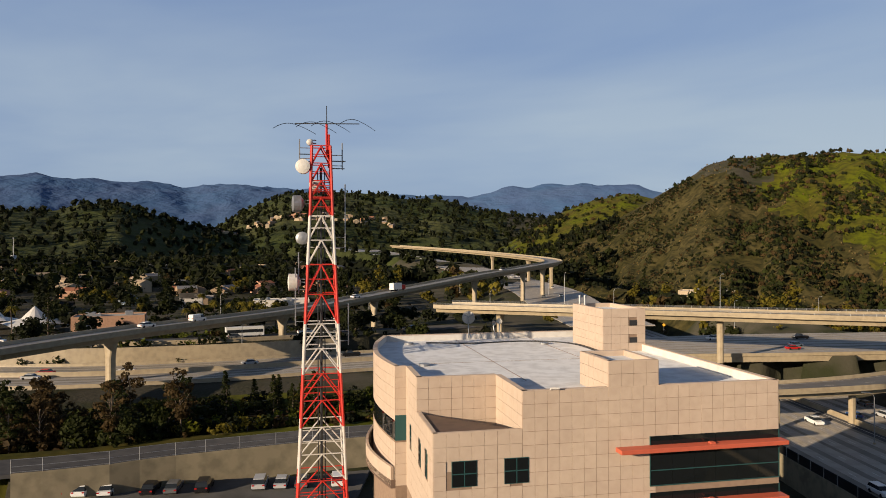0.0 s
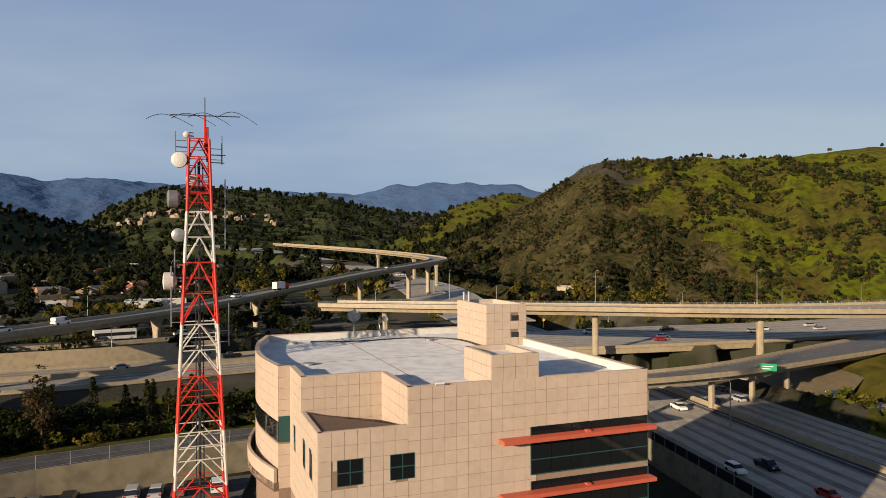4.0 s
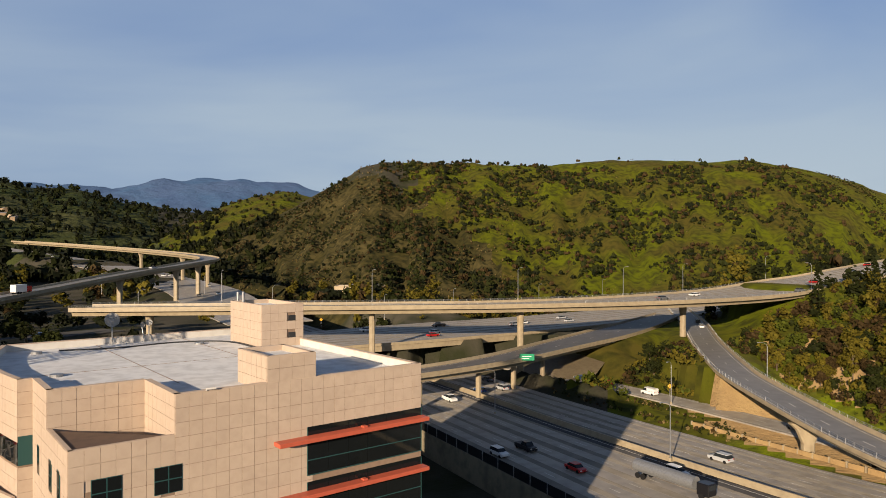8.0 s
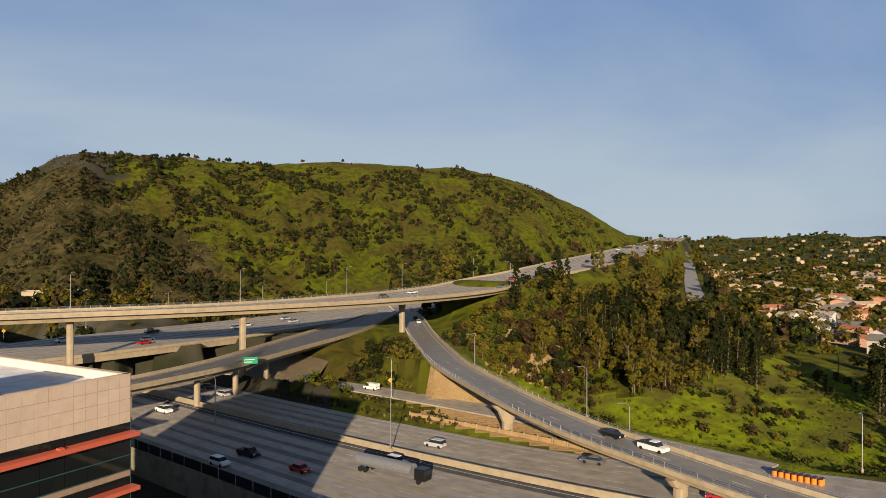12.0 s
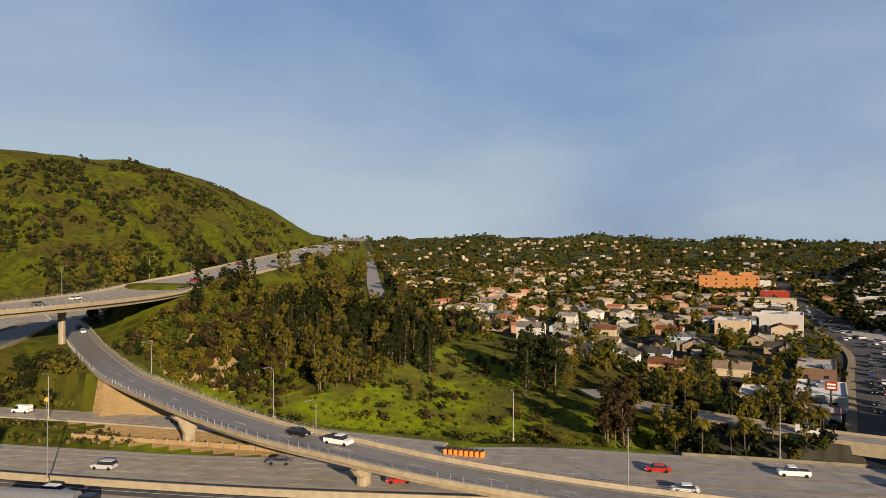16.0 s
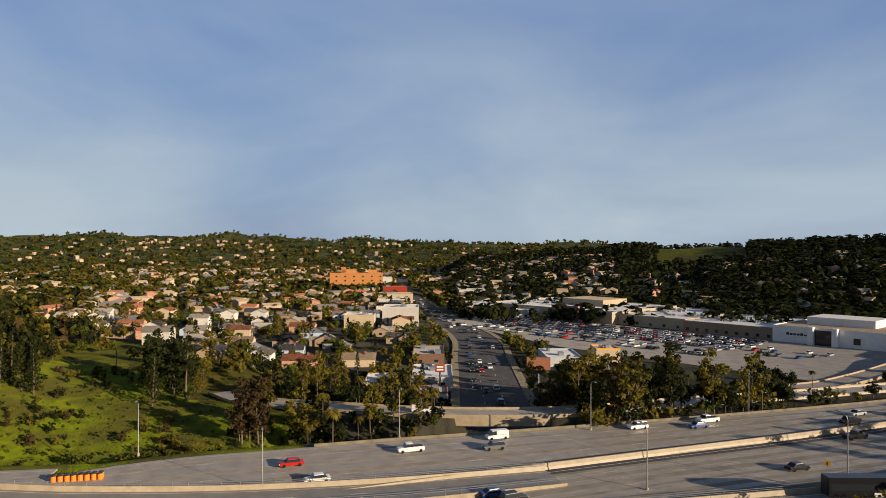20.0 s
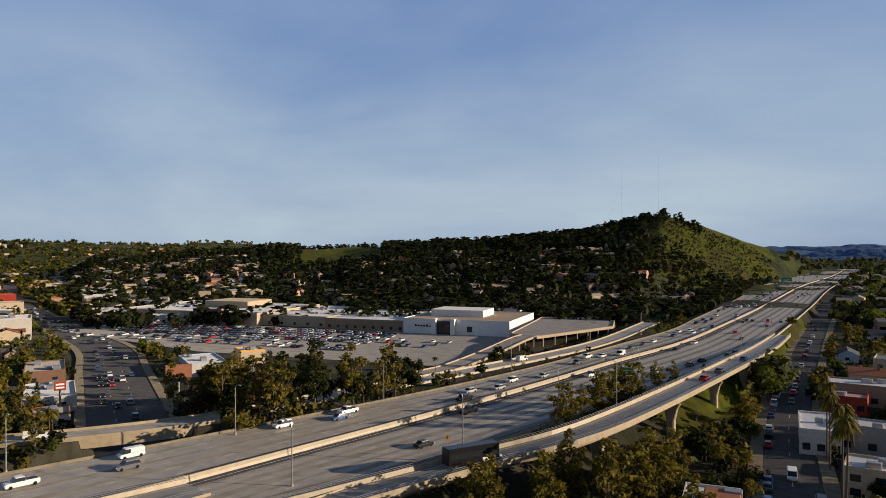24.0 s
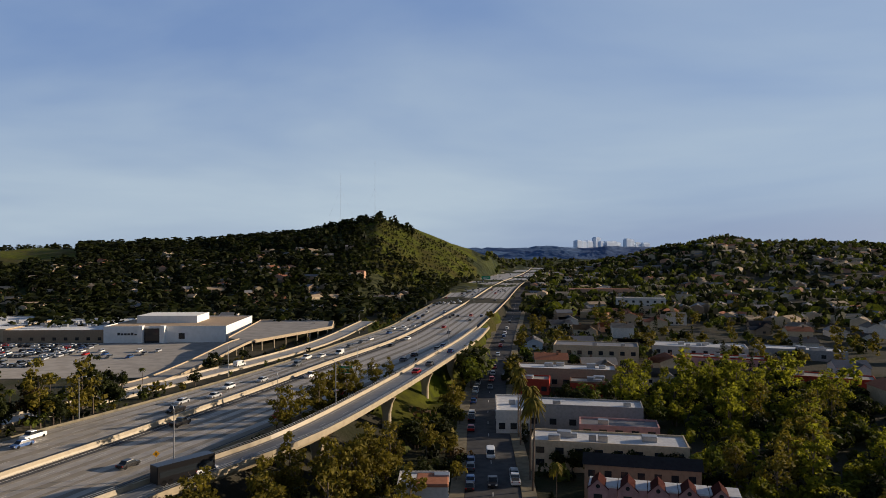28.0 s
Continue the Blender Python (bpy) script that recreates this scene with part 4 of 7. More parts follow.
# lane markings, one mesh for each road
for key, c in LINES.items():
    if key in ("service_road", "hill_street", "upper_street"):
        continue
    right = sides_of(c)
    lift = 0.055 if key in ELEVATED else 0.03
    c2 = spline(ROADS[key], 3.0)
    r2 = sides_of(c2)
    bm = bmesh.new()
    lanes = max(2, int((np.median(c[:, 3]) - 3) / 3.6))
    for i in range(len(c2) - 1):
        if math.hypot(c2[i, 0], c2[i, 1]) > 620:
            continue
        for ln in range(lanes + 1):
            edge = ln in (0, lanes)
            if edge and key in ("boulevard", "side_street"):
                continue
            if not edge and i % 4:
                continue
            q = []
            for j in (i, i + 1):
                o = (ln / lanes - 0.5) * (c2[j, 3] - 2.6)
                for s in (-0.08, 0.08):
                    q.append(bm.verts.new((c2[j, 0] + r2[j, 0] * (o + s), c2[j, 1] + r2[j, 1] * (o + s), c2[j, 2] + lift)))
            bm.faces.new((q[0], q[2], q[3], q[1]))
    tagged(part("lane_marking", bm, "marking", DECKS[key]), kind="stuff")
# darker wheel tracks worn into the lanes
M["road_worn"] = mat("road_worn", (0.235, 0.212, 0.18), 0.85, spots=(0.16, 0.145, 0.12), scale=0.25, amount=0.7, second=(0.29, 0.265, 0.22), scale2=0.03)
for key, ymax in (("near_roadway", 500), ("far_roadway", 500), ("middle_deck", 600), ("high_bridge", 600)):
    c = LINES[key]
    c = c[(c[:, 1] < ymax) & (np.hypot(c[:, 0], c[:, 1]) < 900)]
    rr = sides_of(c)
    lanes = max(2, int((np.median(c[:, 3]) - 3) / 3.6))
    lift = 0.043 if key in ELEVATED else 0.016
    for ln in range(lanes):
        mid = lambda i, c=c, ln=ln: ((ln + 0.5) / lanes - 0.5) * (c[i, 3] - 2.6)
        wide = 0.55 + 0.25 * ((ln * 7) % 3)
        bm = bmesh.new()
        loft(bm, c, rr, [(lambda i: mid(i) - wide, lift - 0.02), (lambda i: mid(i) - wide, lift), (lambda i: mid(i) + wide, lift), (lambda i: mid(i) + wide, lift - 0.02)])
        part("worn_track", bm, "road_worn", DECKS[key])
# pale pavements along the streets
for key in ("boulevard", "side_street"):
    c = LINES[key]
    c = c[(np.hypot(c[:, 0], c[:, 1]) < 620) & ((c[:, 0] > 182) | (key != "boulevard"))]
    half = lambda i, c=c: c[i, 3] / 2
    for s in (-1, 1):
        bm = bmesh.new()
        loft(bm, c, sides_of(c), [(lambda i: s * (half(i) + 0.1), -0.4), (lambda i: s * (half(i) + 0.1), 0.16), (lambda i: s * (half(i) + 3.0), 0.16), (lambda i: s * (half(i) + 3.0), -0.4)])
        tagged(part("pavement", bm, "old_concrete"), "pale concrete pavement with a raised kerb", "pavement", kind="structure")
# railings on the bridges
for key in ("curved_ramp", "exit_ramp", "high_bridge"):
    c = LINES[key]
    if key == "high_bridge":
        c = c[(c[:, 0] > -40) & (c[:, 0] < 260)]
    rr = sides_of(c)
    for s in (-1, 1):
        bm = bmesh.new()
        pts = [Vector((c[i, 0] + rr[i, 0] * s * (c[i, 3] / 2 - 0.12), c[i, 1] + rr[i, 1] * s * (c[i, 3] / 2 - 0.12), c[i, 2])) for i in range(len(c))]
        for a, b in zip(pts, pts[1:]):
            for h in (1.1, 1.4):
                rod(bm, a + Vector((0, 0, h)), b + Vector((0, 0, h)), 0.045, sides=4)
            n = max(1, round((b - a).length / 2.5))
            for k in range(n):
                p = a.lerp(b, k / n)
                rod(bm, p + Vector((0, 0, 0.35)), p + Vector((0, 0, 1.42)), 0.05, sides=4)
        part("railing", bm, "metal", DECKS[key], "grey steel bridge railing")


def pier(key, x, y, foot=None, w=1.9, d=1.9, flare=2.2):
    """A column under the deck of a bridge, flaring to its top."""
    c = LINES[key]
    i = int(np.argmin(np.hypot(c[:, 0] - x, c[:, 1] - y)))
    r = sides_of(c)[i]
    top = c[i, 2] - 1.85
    z0 = (float(ground(x, y)[0]) if foot is None else foot) - 0.5
    m = Matrix(((r[0], -r[1], 0, c[i, 0]), (r[1], r[0], 0, c[i, 1]), (0, 0, 1, 0), (0, 0, 0, 1)))
    bm = bmesh.new()
    prof = [(z0, 1.0), (top - 4.2 if top - z0 > 6 else (z0 + top) / 2, 1.0), (top - 1.4, 1.0 + (flare - 1) * 0.45), (top, flare)]
    rings = []
    for z, k in prof:
        ring = []
        for a in range(12):
            ca, sa = math.cos(a * math.pi / 6), math.sin(a * math.pi / 6)
            ca, sa = math.copysign(abs(ca) ** 0.6, ca), math.copysign(abs(sa) ** 0.6, sa)
            ring.append(bm.verts.new(m @ Vector((ca * w / 2 * k, sa * d / 2, z))))
        rings.append(ring)
    for p, q in zip(rings, rings[1:]):
        for k in range(12):
            bm.faces.new((p[k], p[(k + 1) % 12], q[(k + 1) % 12], q[k]))
    bm.faces.new(rings[-1])
    part("pier", bm, "concrete", DECKS[key])


for x, y, f in ((79, 206, 9.5), (125, 192, 0), (195, 189, 5), (20, 232, 9)):
    pier("high_bridge", x, y, f)
for x, y, f in ((134, 96.5, 0), (116.5, 47.5, 0)):
    pier("curved_ramp", x, y, f, 2.5, 2.0, 3.3)
for x, y in ((80, 165), (98, 170), (130, 183), (114, 178)):
    pier("low_connector", x, y, 0, 1.4, 1.4, 1.0)
for x, y, f in ((-82, 174, 10), (-51, 231, 10), (-26, 280, 12), (16, 342, 13), (44, 378, 14), (56, 398, 14), (66, 436, 15), (60, 490, 18), (38, 565, 22), (-104, 125, 9)):
    pier("flyover", x, y, f, 2.2, 2.0, 2.2)
for x, y in ((87.6, -122), (93.4, -161), (100.5, -197), (108.4, -233), (118, -268)):
    pier("exit_ramp", x, y, -6, 2.2, 1.9, 2.4)
# abutments and bridge sides
for key, c0, c1 in (("middle_deck", 45, 190),):
    c = LINES[key]
    c = c[(c[:, 0] > c0) & (c[:, 0] < c1)]
    half = lambda i, c=c: c[i, 3] / 2
    bm = bmesh.new()
    loft(bm, c, sides_of(c), [(half, -0.02), (lambda i: half(i) + 0.12, -0.02), (lambda i: half(i) + 0.12, -1.9), (half, -1.9)])
    part("girder", bm, "concrete", DECKS[key])
# sloped concrete paving below the connector's end
bm = bmesh.new()
bm.faces.new([bm.verts.new(v) for v in ((126, 196, 0.1), (142.2, 174.8, 0.1), (176.5, 198.6, 9.2), (164, 208, 9.2))])
bmesh.ops.solidify(bm, geom=bm.faces[:], thickness=0.4)
tagged(part("slope_paving", bm, "concrete"), "smooth concrete slope paving under the bridge end", "paving", kind="structure")
# boulevard underpass: deck beams and abutment walls
for nm, x, y, ln, wd, zt in (("abutment", 181.5, -34.5, 17, 0.8, -1.2), ("abutment", 168.2, -79, 11, 0.8, -1.0)):
    bm = bmesh.new()
    box(bm, -wd / 2, wd / 2, -ln / 2, ln / 2, -7, zt, m=pose(x, y, 0, 0, 0, -26 if y > -50 else -8))
    tagged(part(nm, bm, "concrete"), "cream concrete abutment wall of the side road", "wall", kind="structure")
bm = bmesh.new()
cl = LINES["collector"]
cl = cl[(cl[:, 1] < -25) & (cl[:, 1] > -105)]
loft(bm, cl, sides_of(cl), [(4.1, 0.2), (4.45, 0.2), (4.45, -2.3), (4.1, -2.3)])
part("girder", bm, "concrete", DECKS["collector"], "cream concrete side girder")

# low tan timber-and-concrete wall between the on-ramp and the far lanes
wl_line = spline([(128.5, 121, 0, 1), (129.5, 104, 0, 1), (130.5, 88, 0, 1), (131.5, 70, 0, 1)], 3.2)
crib = thing("crib_wall", "low tan wall of upright panels beside the lanes", "wall", kind="structure")
wr = sides_of(wl_line)
for i in range(len(wl_line) - 1):
    a, b = Vector(wl_line[i][:3]), Vector(wl_line[i + 1][:3])
    bm = bmesh.new()
    box(bm, -1.5, 1.5, -0.15, 0.15, -0.4, 0.75, bevel=0.04, m=pose(*((a + b) / 2), 0, 0, math.degrees(math.atan2((b - a).y, (b - a).x))))
    part("panel", bm, "bare_soil", crib)
    bm = bmesh.new()
    box(bm, -0.15, 0.15, -0.22, 0.22, -0.4, 0.95, m=pose(*a, 0, 0, math.degrees(math.atan2((b - a).y, (b - a).x))))
    part("post", bm, "concrete", crib)

# fence of dark mesh panels along the freeway's near edge
fence = thing("freeway_fence", "dark mesh fence on grey posts along the freeway wall", "fence", kind="structure")
fl = offset_line("near_roadway", 1.0, 30, 180)
for a, b in zip(fl, fl[1:]):
    a, b = Vector(a[:3]), Vector(b[:3])
    bm = bmesh.new()
    rod(bm, a + Vector((0, 0, 0.2)), a + Vector((0, 0, 2.4)), 0.06, sides=6)
    part("post", bm, "metal", fence)
    d = (b - a).normalized() * 0.15
    bm = bmesh.new()
    vs = [bm.verts.new(p) for p in (a + d + Vector((0, 0, 0.35)), b - d + Vector((0, 0, 0.35)), b - d + Vector((0, 0, 2.2)), a + d + Vector((0, 0, 2.2)))]
    bm.faces.new(vs)
    bmesh.ops.solidify(bm, geom=bm.faces[:], thickness=0.04)
    part("mesh_panel", bm, "dark_metal", fence)
fence = thing("lot_fence", "chain-link fence on steel posts above the retaining wall", "fence", kind="structure")
fl = offset_line("service_road", 0.6, x0=-60, x1=2)
for a, b in zip(fl, fl[1:]):
    a, b = Vector(a[:3]), Vector(b[:3])
    bm = bmesh.new()
    rod(bm, a, a + Vector((0, 0, 2.2)), 0.05, sides=6)
    part("post", bm, "metal", fence)
    for h in (2.15, 1.2, 0.45):
        bm = bmesh.new()
        rod(bm, a + Vector((0, 0, h)), b + Vector((0, 0, h)), 0.03, sides=4)
        part("rail", bm, "metal", fence)


# ---- street lamps ----
def lamp_meshes():
    out = []
    bm = bmesh.new()
    rod(bm, (0, 0, 0), (0, 0, 10.2), 0.13, 0.08, 8)
    out.append(("pole", bm, "metal"))
    bm = bmesh.new()
    pts = [Vector((0, 0, 10.1)), Vector((0.25, 0, 10.7)), Vector((0.9, 0, 11.1)), Vector((2.0, 0, 11.25))]
    for a, b in zip(pts, pts[1:]):
        rod(bm, a, b, 0.06, sides=6)
    out.append(("arm", bm, "metal"))
    bm = bmesh.new()
    box(bm, 1.9, 2.75, -0.17, 0.17, 11.12, 11.32, bevel=0.06)
    out.append(("lamp_head", bm, "metal"))
    bm = bmesh.new()
    rod(bm, (0, 0, -0.3), (0, 0, 0.35), 0.28, sides=8)
    out.append(("footing", bm, "concrete"))
    return out


lamp = None


def street_lamp(x, y, z, turn):
    global lamp
    if lamp is None:
        lamp = thing("street_lamp", "grey steel street lamp with a curved arm", "street lamp", pose(x, y, z, 0, 0, turn), "street lamps along the roads")
        for n, bm, k in lamp_meshes():
            part(n, bm, k, lamp)
    else:
        copy_thing(lamp, pose(x, y, z, 0, 0, turn))


for x, y, z, turn in ((156, 122, 6.5, 160), (139.5, 77.5, 4.6, 160), (126.5, 61, 1, 150), (125, 1.7, 0, 180), (152.7, 26.4, 0, 180), (149, -71, 0.2, 180), (152, -27, 0.2, 180), (110, -63, 0, 0), (156, -118, -0.5, 180), (100, -95, 2.5, 0), (114, -142, 0, 0), (121, -190, 0, 0), (131, -250, 0, 0), (165, -180, 0, 180), (176, -240, 0, 180), (190, -300, 0, 180), (150, -320, 0, 0), (170, -400, 0, 0), (95.2, -140, 4.5, 20), (117, -250, 4.6, 20),
                         (141, 140, 0.2, 200), (101.5, 101, 0.9, 180), (93, 152, 0, 180), (140, 213, 23.5, 270), (182, 205, 23.6, 270), (222, 214, 24, 270), (275, 216, 27, 270), (85, 216, 23.5, 270), (40, 232, 23.5, 270), (250, 176, 25, 90), (330, 176, 32, 90), (-60, 210, 10, 270), (-100, 200, 10, 270), (-30, 285, 14, 270), (20, 300, 14, 0), (80, 330, 13, 0), (60, 400, 16, 180), (10, 420, 17, 0), (-90, 285, 14, 0), (120, 290, 10, 270), (160, 300, 11, 270), (210, 300, 12, 270), (260, 310, 13, 270)):
    street_lamp(x, y, z, turn)

# ---- road signs ----
M["sign_green"] = mat("sign_green", (0.005, 0.24, 0.11), 0.4)
M["sign_yellow"] = mat("sign_yellow", (0.75, 0.36, 0.02), 0.4)
M["sign_white"] = mat("sign_white", (0.75, 0.75, 0.73), 0.4)


def green_sign(x, y, z, az, w, h, legs):
    top = thing("guide_sign", "green freeway guide sign with white text bars", "road sign", pose(x, y, z, 0, 0, -az))
    bm = bmesh.new()
    box(bm, -w / 2, w / 2, -0.06, 0.06, 0, h, bevel=0.03)
    part("panel", bm, "sign_green", top)
    for k in range(2):
        bm = bmesh.new()
        box(bm, -w * 0.36, w * (0.3 - 0.15 * k), -0.075, -0.055, h * (0.58 - 0.34 * k), h * (0.58 - 0.34 * k) + h * 0.08)
        part("text_bar", bm, "sign_white", top)
    for s in (-0.35, 0.35):
        bm = bmesh.new()
        rod(bm, (s * w, 0.1, -legs), (s * w, 0.1, h * 0.9), 0.08)
        part("post", bm, "metal", top)


green_sign(113.5, 168.0, 9.6, 33, 4.2, 1.9, 0.1)
green_sign(111.5, -168.5, 6.6, 146.6, 4.2, 2.1, 6.7)
green_sign(330, -815, 4, 158, 11, 4, 4)
green_sign(4, 560, 22, 0, 9, 3.4, 5)


def warning_sign(x, y, z, az, size=0.9):
    top = thing("warning_sign", "yellow diamond warning sign on a steel post", "road sign", pose(x, y, z, 0, 0, -az))
    bm = bmesh.new()
    box(bm, -size / 2, size / 2, -0.04, 0.02, -size / 2, size / 2, m=pose(0, 0, 3.0, 0, 45, 0))
    part("panel", bm, "sign_yellow", top)
    bm = bmesh.new()
    box(bm, -0.08, 0.08, -0.055, -0.035, 2.75, 3.25)
    part("symbol_bar", bm, "dark_metal", top)
    bm = bmesh.new()
    rod(bm, (0, 0.04, 0), (0, 0.04, 3.4), 0.05)
    part("post", bm, "metal", top)


for x, y, z, az in ((141.5, 141, 1.5, 44), (104.5, -95, 0.9, 132), (84, 268, 10.5, 18)):
    warning_sign(x, y, z, az)

# orange crash barrels at the ramp gore
M["barrel_orange"] = mat("barrel_orange", (0.80, 0.24, 0.02), 0.5, spots=(0.6, 0.16, 0.02), scale=4)
barrel = None
for k in range(16):
    bx, by = 138.2 + (k % 2) * 0.95, 38.0 - (k // 2) * 1.1
    if barrel is None:
        barrel = thing("crash_barrel", "orange plastic crash barrel with a black lid", "barrel", pose(bx, by, 0.02), "barrels at the ramp gore")
        bm = bmesh.new()
        rod(bm, (0, 0, 0), (0, 0, 1.05), 0.46, 0.44, 12)
        part("drum", bm, "barrel_orange", barrel)
        bm = bmesh.new()
        rod(bm, (0, 0, 1.05), (0, 0, 1.17), 0.46, 0.40, 12)
        part("lid", bm, "dark_metal", barrel)
    else:
        copy_thing(barrel, pose(bx, by, 0.02))


# ---- buildings ----
ALLR = np.vstack(list(LINES.values()))
FOOT = []          # footprints: centre, turn, half sizes
WALLS = {"cream": (0.47, 0.38, 0.26), "white": (0.54, 0.51, 0.46), "peach": (0.50, 0.30, 0.195), "grey": (0.28, 0.275, 0.265), "tan": (0.32, 0.235, 0.155), "orange": (0.48, 0.215, 0.075), "red": (0.34, 0.05, 0.03), "pink": (0.44, 0.25, 0.23), "brown": (0.20, 0.12, 0.08), "blue": (0.42, 0.50, 0.58)}
ROOFS = {"roof_tan": (0.38, 0.29, 0.20), "roof_grey": (0.20, 0.20, 0.21), "roof_red": (0.34, 0.145, 0.085), "roof_pale": (0.36, 0.33, 0.29), "roof_dark": (0.06, 0.06, 0.065), "roof_flat": (0.58, 0.58, 0.58)}
for k, c in {**WALLS, **ROOFS}.items():
    M[k] = mat(k, c, 0.85, spots=tuple(v * 0.7 for v in c), scale=1.5, amount=0.5, second=tuple(min(0.8, v * 1.15) for v in c), scale2=0.15, vary=0.08)
# darker copy of lot_paving that holds the office lot's shade in its colour
M["lot_dark"] = mat("lot_dark", (0.10, 0.098, 0.095), 0.9, spots=(0.06, 0.06, 0.058), scale=0.3, amount=0.7, second=(0.13, 0.125, 0.115), scale2=0.05)
M["store_white"] = mat("store_white", (0.74, 0.72, 0.68), 0.8, spots=(0.62, 0.60, 0.55), scale=0.5)
M["window"] = mat("window", (0.02, 0.024, 0.028), 0.08)
M["hedge"] = mat("hedge", (0.035, 0.05, 0.015), 0.9, spots=(0.015, 0.022, 0.008), scale=1.2, amount=0.9)


def flat_building(name, label, cx, cy, turn, w, d, h, wall, roof="roof_flat", z=-6, windows=(1, 6), units=3, fascia=None, category="building"):
    """A flat-roofed block: x along its front, front towards -y of its own frame."""
    FOOT.append((cx, cy, turn, w / 2, d / 2))
    top = thing(name, label, category, pose(cx, cy, z, 0, 0, turn))
    bm = bmesh.new()
    box(bm, -w / 2, w / 2, -d / 2, d / 2, -1.5, h - 0.5)
    part("wall_shell", bm, wall, top)
    bm = bmesh.new()
    box(bm, -w / 2 + 0.3, w / 2 - 0.3, -d / 2 + 0.3, d / 2 - 0.3, h - 0.5, h - 0.42)
    part("roof", bm, roof, top)
    for x0, x1, y0, y1 in ((-w / 2, w / 2, -d / 2, -d / 2 + 0.3), (-w / 2, w / 2, d / 2 - 0.3, d / 2), (-w / 2, -w / 2 + 0.3, -d / 2 + 0.3, d / 2 - 0.3), (w / 2 - 0.3, w / 2, -d / 2 + 0.3, d / 2 - 0.3)):
        bm = bmesh.new()
        box(bm, x0, x1, y0, y1, h - 0.5, h)
        part("parapet", bm, fascia or wall, top)
    rows, cols = windows
    for r in range(rows):
        for c in range(cols):
            x = -w / 2 + w * (c + 0.5) / cols
            zz = 1.1 + r * (h - 1.2) / rows
            bm = bmesh.new()
            ww, hh = min(1.8, w / cols * 0.55), min(1.6, (h - 1.2) / rows * 0.5)
            box(bm, x - ww / 2, x + ww / 2, -d / 2 - 0.06, -d / 2 + 0.1, zz, zz + hh)
            part("window", bm, "window", top)
            if c % 2 == 0 and w < 60:
                bm = bmesh.new()
                box(bm, x - ww / 2, x + ww / 2, d / 2 - 0.1, d / 2 + 0.06, zz, zz + hh)
                part("window", bm, "window", top)
        for y in ((-d * 0.25, d * 0.25) if cols and d > 7 else ()):
            for sx in (-1, 1):
                bm = bmesh.new()
                zz = 1.1 + r * (h - 1.2) / rows
                box(bm, sx * w / 2 - 0.08, sx * w / 2 + 0.08, y - 0.8, y + 0.8, zz, zz + min(1.5, (h - 1.2) / rows * 0.5))
                part("window", bm, "window", top)
    rnd = random.Random(int(abs(cx) * 7 + abs(cy)))
    for u in range(units):
        x, y = rnd.uniform(-w * 0.4, w * 0.4), rnd.uniform(-d * 0.3, d * 0.3)
        s = rnd.uniform(0.8, 1.8)
        bm = bmesh.new()
        box(bm, x - s, x + s, y - s * 0.7, y + s * 0.7, h - 0.45, h + rnd.uniform(0.5, 1.1), bevel=0.08)
        part("roof_unit", bm, "metal", top)
    return top


def gable_mesh(w, d, h, rise, over):
    """Ridge along x. Returns walls and roof bmeshes."""
    wl_, rf = bmesh.new(), bmesh.new()
    pts = [(-d / 2, -1), (d / 2, -1), (d / 2, h), (0, h + rise), (-d / 2, h)]
    a = [wl_.verts.new((-w / 2, y, z)) for y, z in pts]
    b = [wl_.verts.new((w / 2, y, z)) for y, z in pts]
    wl_.faces.new(a[::-1])
    wl_.faces.new(b)
    for k in range(5):
        wl_.faces.new((a[k], a[(k + 1) % 5], b[(k + 1) % 5], b[k]))
    slope = rise / (d / 2)
    for s in (-1, 1):
        e = d / 2 + over
        q = [rf.verts.new(v) for v in ((-w / 2 - over, 0, h + rise + 0.05), (w / 2 + over, 0, h + rise + 0.05), (w / 2 + over, s * e, h - over * slope + 0.05), (-w / 2 - over, s * e, h - over * slope + 0.05))]
        rf.faces.new(q if s < 0 else q[::-1])
    bmesh.ops.solidify(rf, geom=rf.faces[:], thickness=0.14)
    return wl_, rf


def make_house(label, wall, roof, w, d, h, rise, wing):
    top = thing("house", label, "house", pose(0, 0, -900), "houses of the neighbourhood")
    a, b = gable_mesh(w, d, h, rise, 0.5)
    part("wall_shell", a, wall, top)
    part("roof", b, roof, top)
    if wing:
        a, b = gable_mesh(d * 0.75, w * 0.42, h * 0.95, rise * 0.8, 0.4)
        m = pose(w * 0.2, -d * 0.42, 0, 0, 0, 90)
        for bm_ in (a, b):
            bmesh.ops.transform(bm_, matrix=m, verts=bm_.verts[:])
        part("wing_shell", a, wall, top)
        part("wing_roof", b, roof, top)
    for x in (-w * 0.3, -w * 0.05):
        bm = bmesh.new()
        box(bm, x - 0.6, x + 0.6, -d / 2 - 0.05, -d / 2 + 0.1, 0.9, 2.1)
        part("window", bm, "window", top)
    bm = bmesh.new()
    box(bm, w / 2 - 0.1, w / 2 + 0.05, -0.8, 0.8, 1.0, 2.2)
    box(bm, -w / 2 - 0.05, -w / 2 + 0.1, -0.8, 0.8, 1.0, 2.2)
    part("side_window", bm, "window", top)
    bm = bmesh.new()
    box(bm, -w * 0.2 - 0.4, -w * 0.2 + 0.4, d * 0.1, d * 0.1 + 0.7, h, h + rise + 0.7)
    part("chimney", bm, "brown", top)
    return top


